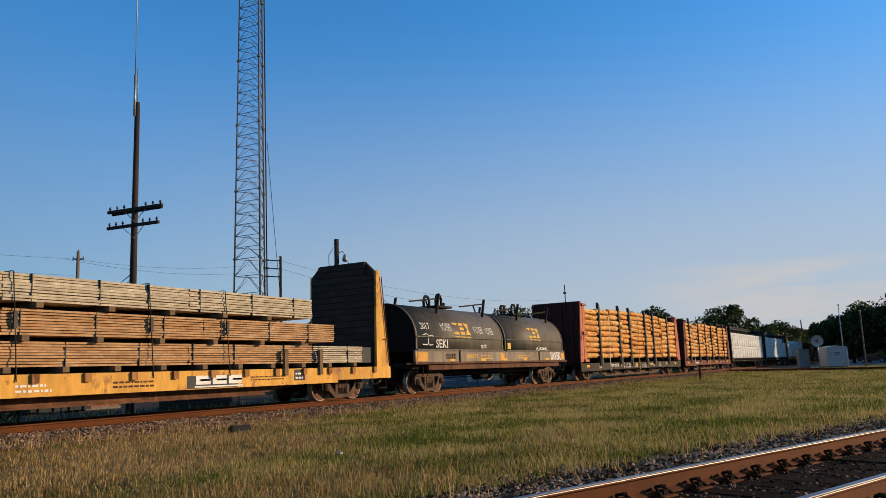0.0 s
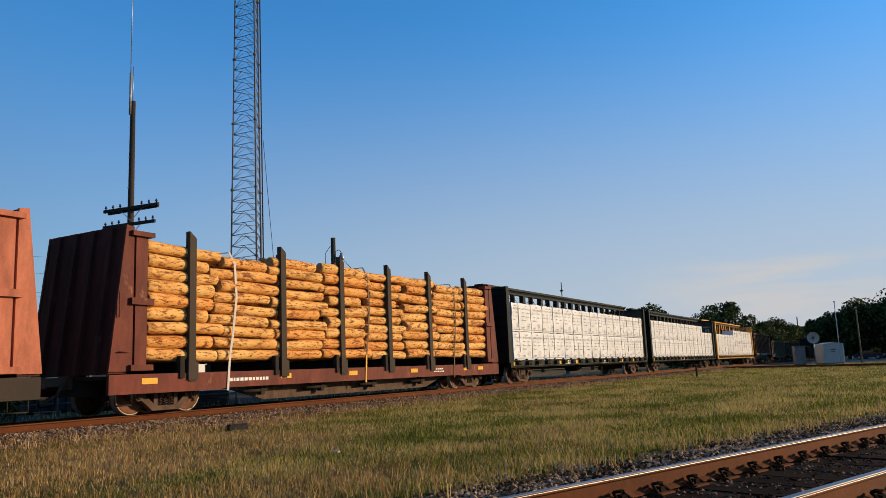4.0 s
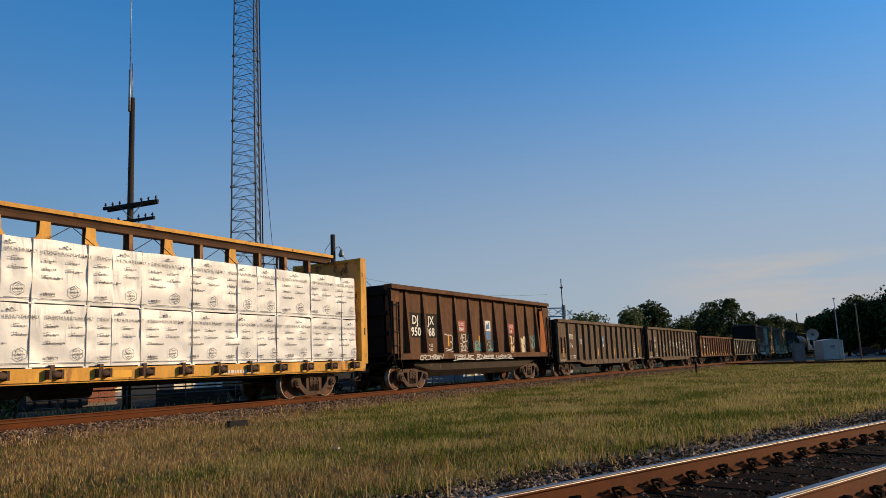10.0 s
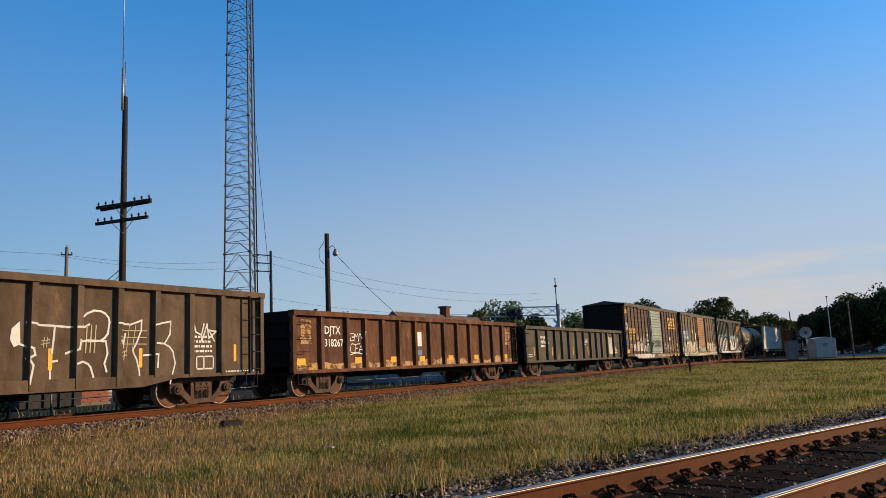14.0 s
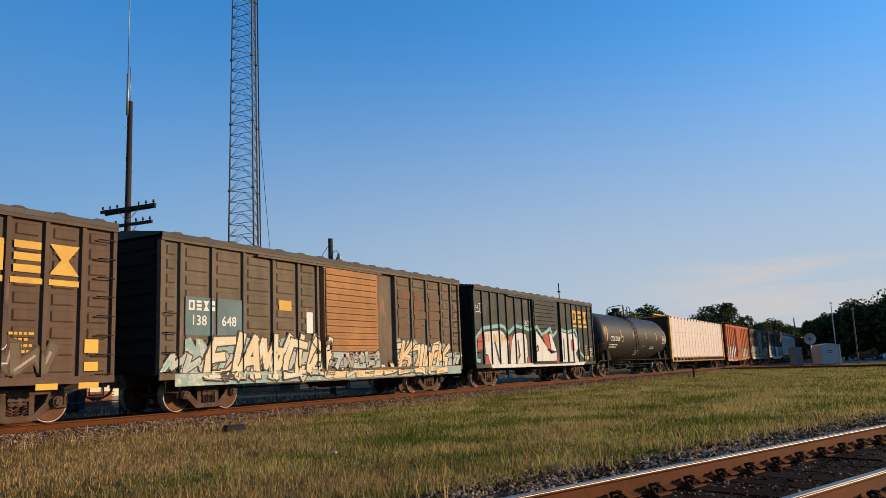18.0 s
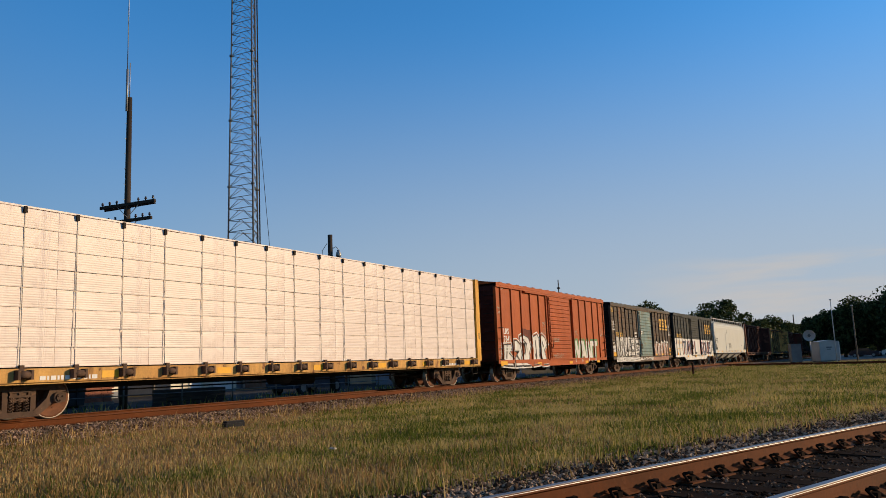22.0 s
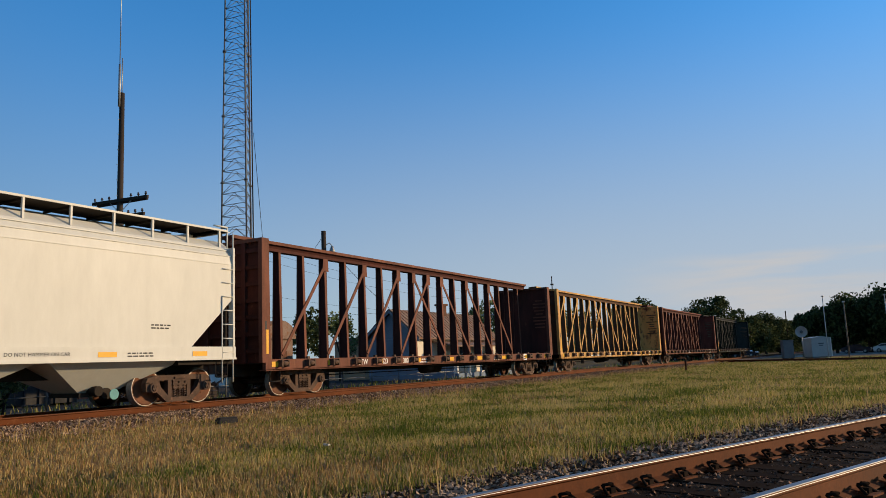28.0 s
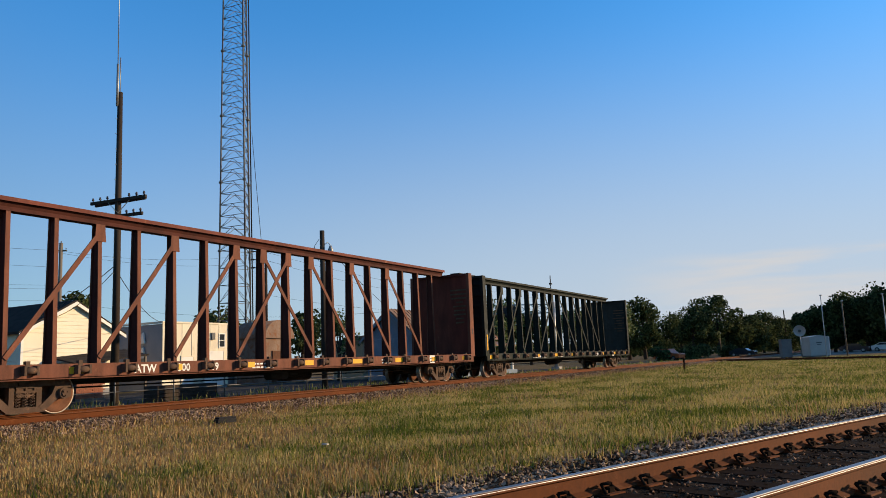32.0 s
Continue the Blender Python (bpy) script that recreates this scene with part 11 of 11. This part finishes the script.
def tree(x, y, h, w, seed, leaf, label, lumps=11, n=2600, size=0.45, low=0.22):
    r = random.Random(seed)
    rng = np.random.default_rng(seed)
    t = thing("tree", label, "tree", pose(x, y, 0))
    g = Geo().tube((0, 0, -0.2), (0.1, 0.05, h * 0.35), 0.035 * h, 9, 0.024 * h).tube((0.1, 0.05, h * 0.35), (0.2, 0, h * 0.7), 0.024 * h, 7, 0.01 * h)
    cs = []
    for k in range(lumps):
        a, q = r.uniform(0, math.tau), math.sqrt(r.random())
        zc = h * r.uniform(low + 0.18, 0.88)
        taper = 1 - 0.55 * abs((zc / h - 0.52) / 0.48)
        c = Vector((math.cos(a) * q * w * 0.40 * taper, math.sin(a) * q * w * 0.40 * taper, zc))
        rr = w * r.uniform(0.15, 0.25)
        if zc + rr * 0.9 > h:
            c.z = h - rr * 0.9
        cs.append((c, rr))
        if k < 7:
            p0 = Vector((0.1, 0.03, h * r.uniform(0.22, 0.5)))
            g.tube(p0, p0.lerp(c, 0.9), 0.014 * h, 5, 0.004 * h)
    part("trunk", g, L_BARK, t)
    k = rng.integers(0, len(cs), n)
    C = np.array([tuple(c) for c, _ in cs])[k]
    Rr = np.array([q for _, q in cs])[k]
    v = rng.normal(size=(n, 3))
    v /= np.linalg.norm(v, axis=1)[:, None]
    P = C + v * (Rr * rng.uniform(0.55, 1.18, n))[:, None] * np.array([1, 1, 0.85])
    P[:, 2] = np.maximum(P[:, 2], h * low * rng.uniform(0.75, 1.2, n))
    s = size * rng.uniform(0.5, 1.2, n)
    d1, d2 = rng.normal(size=(n, 3)), rng.normal(size=(n, 3))
    d1 /= np.linalg.norm(d1, axis=1)[:, None]
    d2 -= d1 * (d1 * d2).sum(1)[:, None]
    d2 /= np.linalg.norm(d2, axis=1)[:, None]
    a, b = d1 * s[:, None], d2 * (s * 0.6)[:, None]
    V = np.stack([P - a, P + b * 0.9, P + a, P - b], 1).reshape(-1, 3)
    me = bpy.data.meshes.new("crown")
    me.from_pydata(V.tolist(), [], (np.arange(n)[:, None] * 4 + np.arange(4)).tolist())
    part("crown", me, leaf, t, "crown of many small leaf clumps")
    return t


r = random.Random(77)
# beyond the street, far left to middle
tree(118, 59.6, 10.5, 6, 1, L_LIGHT, "leafy roadside tree with an open crown", size=0.32)
tree(122, 56.9, 13.2, 8.5, 2, L_LIGHT, "tall leafy elm with an open crown", size=0.34)
tree(126, 52.8, 9.2, 7, 3, L_DARK, "dark rounded tree behind the elm")
tree(142, 49.5, 10.3, 9, 4, L_LIGHT, "pale leafy tree beside the lane", size=0.34)
tree(150, 44.5, 11.2, 9, 5, L_LIGHT, "pale rounded tree beside the lane", size=0.34)
# the dark belt behind the track
for k, (x, y, hh, w) in enumerate(((164.4, 43.2, 12.4, 7), (169.4, 47.9, 11.3, 6), (196.0, 39.6, 12.9, 7.5), (200.1, 34.4, 15.0, 7.5), (208.4, 39.2, 14.2, 8.5), (212.6, 31.8, 11.6, 8), (219.9, 30.1, 9.6, 8), (238.3, 28.9, 11.3, 8), (248.6, 26.3, 9.9, 9), (258.9, 24.0, 9.1, 8), (225.6, 53.9, 12.0, 10), (232.6, 50.4, 12.3, 10), (285, 27, 9.0, 12), (300, 21, 8.5, 12))):
    tree(x, y, hh + 0.7, w * 1.15, 20 + k, L_DARK, "dark green broadleaf tree in the far belt", lumps=17, n=4200, size=0.36, low=0.02)
# right of the shed, on the near side of the track
for k, (x, y, hh, w) in enumerate(((165.6, 12.1, 7.2, 5), (169.7, 10.5, 8.3, 6), (164.8, 7.5, 8.5, 6.5), (165.9, 5.0, 10.5, 7.5), (168.0, 2.0, 11.5, 8.5), (164.0, -1.9, 11.4, 10), (159.9, -5.3, 11.2, 10))):
    tree(x, y, hh * 1.1, w * 1.25, 50 + k, L_DARK, "dense dark oak beyond the parking lot", lumps=17, n=4600, size=0.38, low=0.03)
# a row beside the lot that shades the far end of the track
for k, (x, y) in enumerate(((135, -12), (143, -15), (150, -11), (158, -14), (166, -11), (175, -13), (184, -11), (194, -13), (205, -12), (217, -11), (230, -13), (244, -11), (258, -12), (272, -13))):
    tree(x, y, 16.5 + (k % 3) * 0.8, 12.5, 70 + k, L_DARK, "dense dark oak beside the parking lot", lumps=16, n=2600, size=0.75, low=0.06)
tree(49.5, 36.8, 5.6, 3.6, 90, L_LIGHT, "small leafy garden tree by the street", n=1500, size=0.16, lumps=8)
tree(66, 66.5, 9.0, 6, 91, L_DARK, "round dark pine behind the buildings", n=1600, size=0.3)
tree(47, 66, 9.4, 5, 92, L_DARK, "dark tree behind the gabled house", n=1400, size=0.3)
tree(60, 49, 7.0, 5, 93, L_DARK, "dark bushy tree near the tower", n=1400, size=0.26)
tree(86, 40, 6.0, 5, 94, L_LIGHT, "leafy tree beside the side street", n=1400, size=0.26)
for k, (x, y, w, hh) in enumerate(((120, 29.5, 4.0, 2.2), (128, 27.0, 5, 2.0), (140, 27.5, 6, 2.4), (152, 25.0, 5, 2.2))):
    tree(x, y, hh, w, 100 + k, L_DARK, "low dark shrub beyond the track", n=900, size=0.25, low=0.05, lumps=6)
bush = tree(13.8, 22.4, 1.3, 1.8, 110, L_LIGHT, "low green bush beside the fence", n=1600, size=0.07, low=0.05, lumps=7)


# the far woods that close the horizon
rng = np.random.default_rng(9)
n = 16000
az, far = np.radians(rng.uniform(58, 97, n)), rng.uniform(330, 420, n)
top = 7.0 + 3.0 * np.array([noise.noise(Vector((a * 40, 2.0, 0))) for a in az.tolist()]) + 1.6 * np.array([noise.noise(Vector((a * 150, 5.0, 0))) for a in az.tolist()])
P = np.stack([far * np.sin(az), far * np.cos(az), top * rng.random(n) ** 0.7], -1)
d1, d2 = rng.normal(size=(n, 3)), rng.normal(size=(n, 3))
V4 = np.stack([P - d1 * 0.7, P + d2 * 0.5, P + d1 * 0.7, P - d2 * 0.5], 1).reshape(-1, 3)
me = bpy.data.meshes.new("woods")
me.from_pydata(V4.tolist(), [], (np.arange(n)[:, None] * 4 + np.arange(4)).tolist())
tagged(part("woods", me, L_DARK), "distant dark woods along the horizon", "trees", kind="stuff")


# ---- parked cars ----
def motorcar(label, m, paint, suv=False, name="parked_car"):
    c = thing(name, label, "car", m)
    hgt = 1.75 if suv else 1.45
    low = 0.32
    side = [(-2.2, low), (-2.25, 0.75), (-2.1, 0.95), (-1.2, 1.02), (-0.7, hgt), (1.0, hgt), (1.75, 1.05), (2.2, 0.95), (2.25, 0.6), (2.15, low)] if not suv else [(-2.3, low), (-2.35, 0.85), (-2.2, 1.05), (-1.1, 1.12), (-0.55, hgt), (2.0, hgt), (2.25, 1.1), (2.3, low)]
    part("car_body", Geo().prism(side, -0.88, 0.88, "y"), paint, c)
    win = [(-0.95, 1.08), (-0.6, hgt - 0.10), (0.95, hgt - 0.10), (1.5, 1.08)] if not suv else [(-0.85, 1.16), (-0.45, hgt - 0.12), (1.9, hgt - 0.12), (2.1, 1.16)]
    part("side_window", Geo().prism(win, -0.895, -0.885, "y"), B_WINDOW, c)
    part("side_window", Geo().prism(win, 0.885, 0.895, "y"), B_WINDOW, c)
    for x in (-1.4, 1.4):
        for y in (-0.82, 0.82):
            w = part("wheel", Geo().tube((x, y - 0.11, 0.34), (x, y + 0.11, 0.34), 0.34, 18), B_DARK, c)
            part("rim", Geo().tube((x, y - 0.125, 0.34), (x, y + 0.125, 0.34), 0.21, 10), B_GALV, w)
    part("lamp", Geo().box(-2.32, -2.24, -0.8, -0.45, 0.7, 0.85).box(-2.32, -2.24, 0.45, 0.8, 0.7, 0.85), B_TRIM, c)
    return c


C_BLUE = mat("dark_car_paint", (0.020, 0.022, 0.030), (0.025, 0.027, 0.036), rough=0.25, s1=1, bump=0, coat=0.5)
C_RED = mat("orange_car_paint", (0.50, 0.12, 0.04), (0.45, 0.10, 0.04), rough=0.3, s1=1, bump=0, coat=0.5)
C_WHITE = mat("white_car_paint", (0.72, 0.72, 0.72), (0.68, 0.68, 0.68), rough=0.3, s1=1, bump=0, coat=0.5)
motorcar("orange van parked beyond the track", pose(121, 28.3, 0, 0, 0, 70), C_RED, True)
motorcar("dark car parked by the far trees", pose(150, 21.8, 0, 0, 0, 80), C_BLUE)
motorcar("dark car parked in the pale lot", pose(150, 4.0, 0, 0, 0, 85), C_BLUE)
motorcar("white car parked in the pale lot", pose(150, -0.8, 0, 0, 0, 85), C_WHITE)
C_SLATE = mat("slate_car_paint", (0.06, 0.075, 0.10), (0.07, 0.085, 0.11), rough=0.25, s1=1, bump=0, coat=0.5)
C_DARK = mat("black_car_paint", (0.012, 0.012, 0.014), (0.016, 0.016, 0.018), rough=0.25, s1=1, bump=0, coat=0.5)
# traffic on the street: (car, where it is at a given second)
TRAFFIC = [(motorcar("dark grey SUV driving along the street", pose(19.7, 27.5, 0, 0, 0, 180), C_BLUE, True, "suv"), 8.0, 19.7),
           (motorcar("black hatchback driving along the street", pose(12.5, 27.5, 0, 0, 0, 180), C_DARK, False, "hatchback"), 8.0, 13.2),
           (motorcar("slate-grey sedan driving along the street", pose(16.5, 27.5, 0, 0, 0, 180), C_SLATE, False, "sedan"), 20.0, 16.6)]


# ---- what moves ----
def motions():
    for car, mid in TRAIN:
        walk(car, [(t, pose(mid - run(t), TRACK_Y, RAIL_Z)) for t in range(0, 33)])
    # the street's traffic comes from the west and turns off northwards
    for c, t0, x0 in TRAFFIC:
        v, y = 7.0, 27.5
        tt = t0 + (41.8 - x0) / v
        rows = [(0.0, pose(x0 - v * t0, y, 0, 0, 0, 180)), (tt, pose(41.8, y, 0, 0, 0, 180)), (tt + 0.5, pose(44.0, y + 1.2, 0, 0, 0, 225)), (tt + 1.0, pose(44.7, y + 4.0, 0, 0, 0, 270))]
        rows.append((32.0, pose(44.7, y + 4.0 + v * (31.0 - tt), 0, 0, 0, 270)))
        walk(c, rows)
    first = WHEELSETS[0]
    walk(first, [(k / 30, pose(0, 0, 0, 0, -math.degrees(run(k / 30) / 0.457) % 360, 0)) for k in range(0, 961)])
    for w in WHEELSETS[1:]:
        w.rotation_mode = "QUATERNION"
        w.animation_data_create()
        w.animation_data.action = first.animation_data.action
        w.animation_data.action_slot = first.animation_data.action_slot


motions()
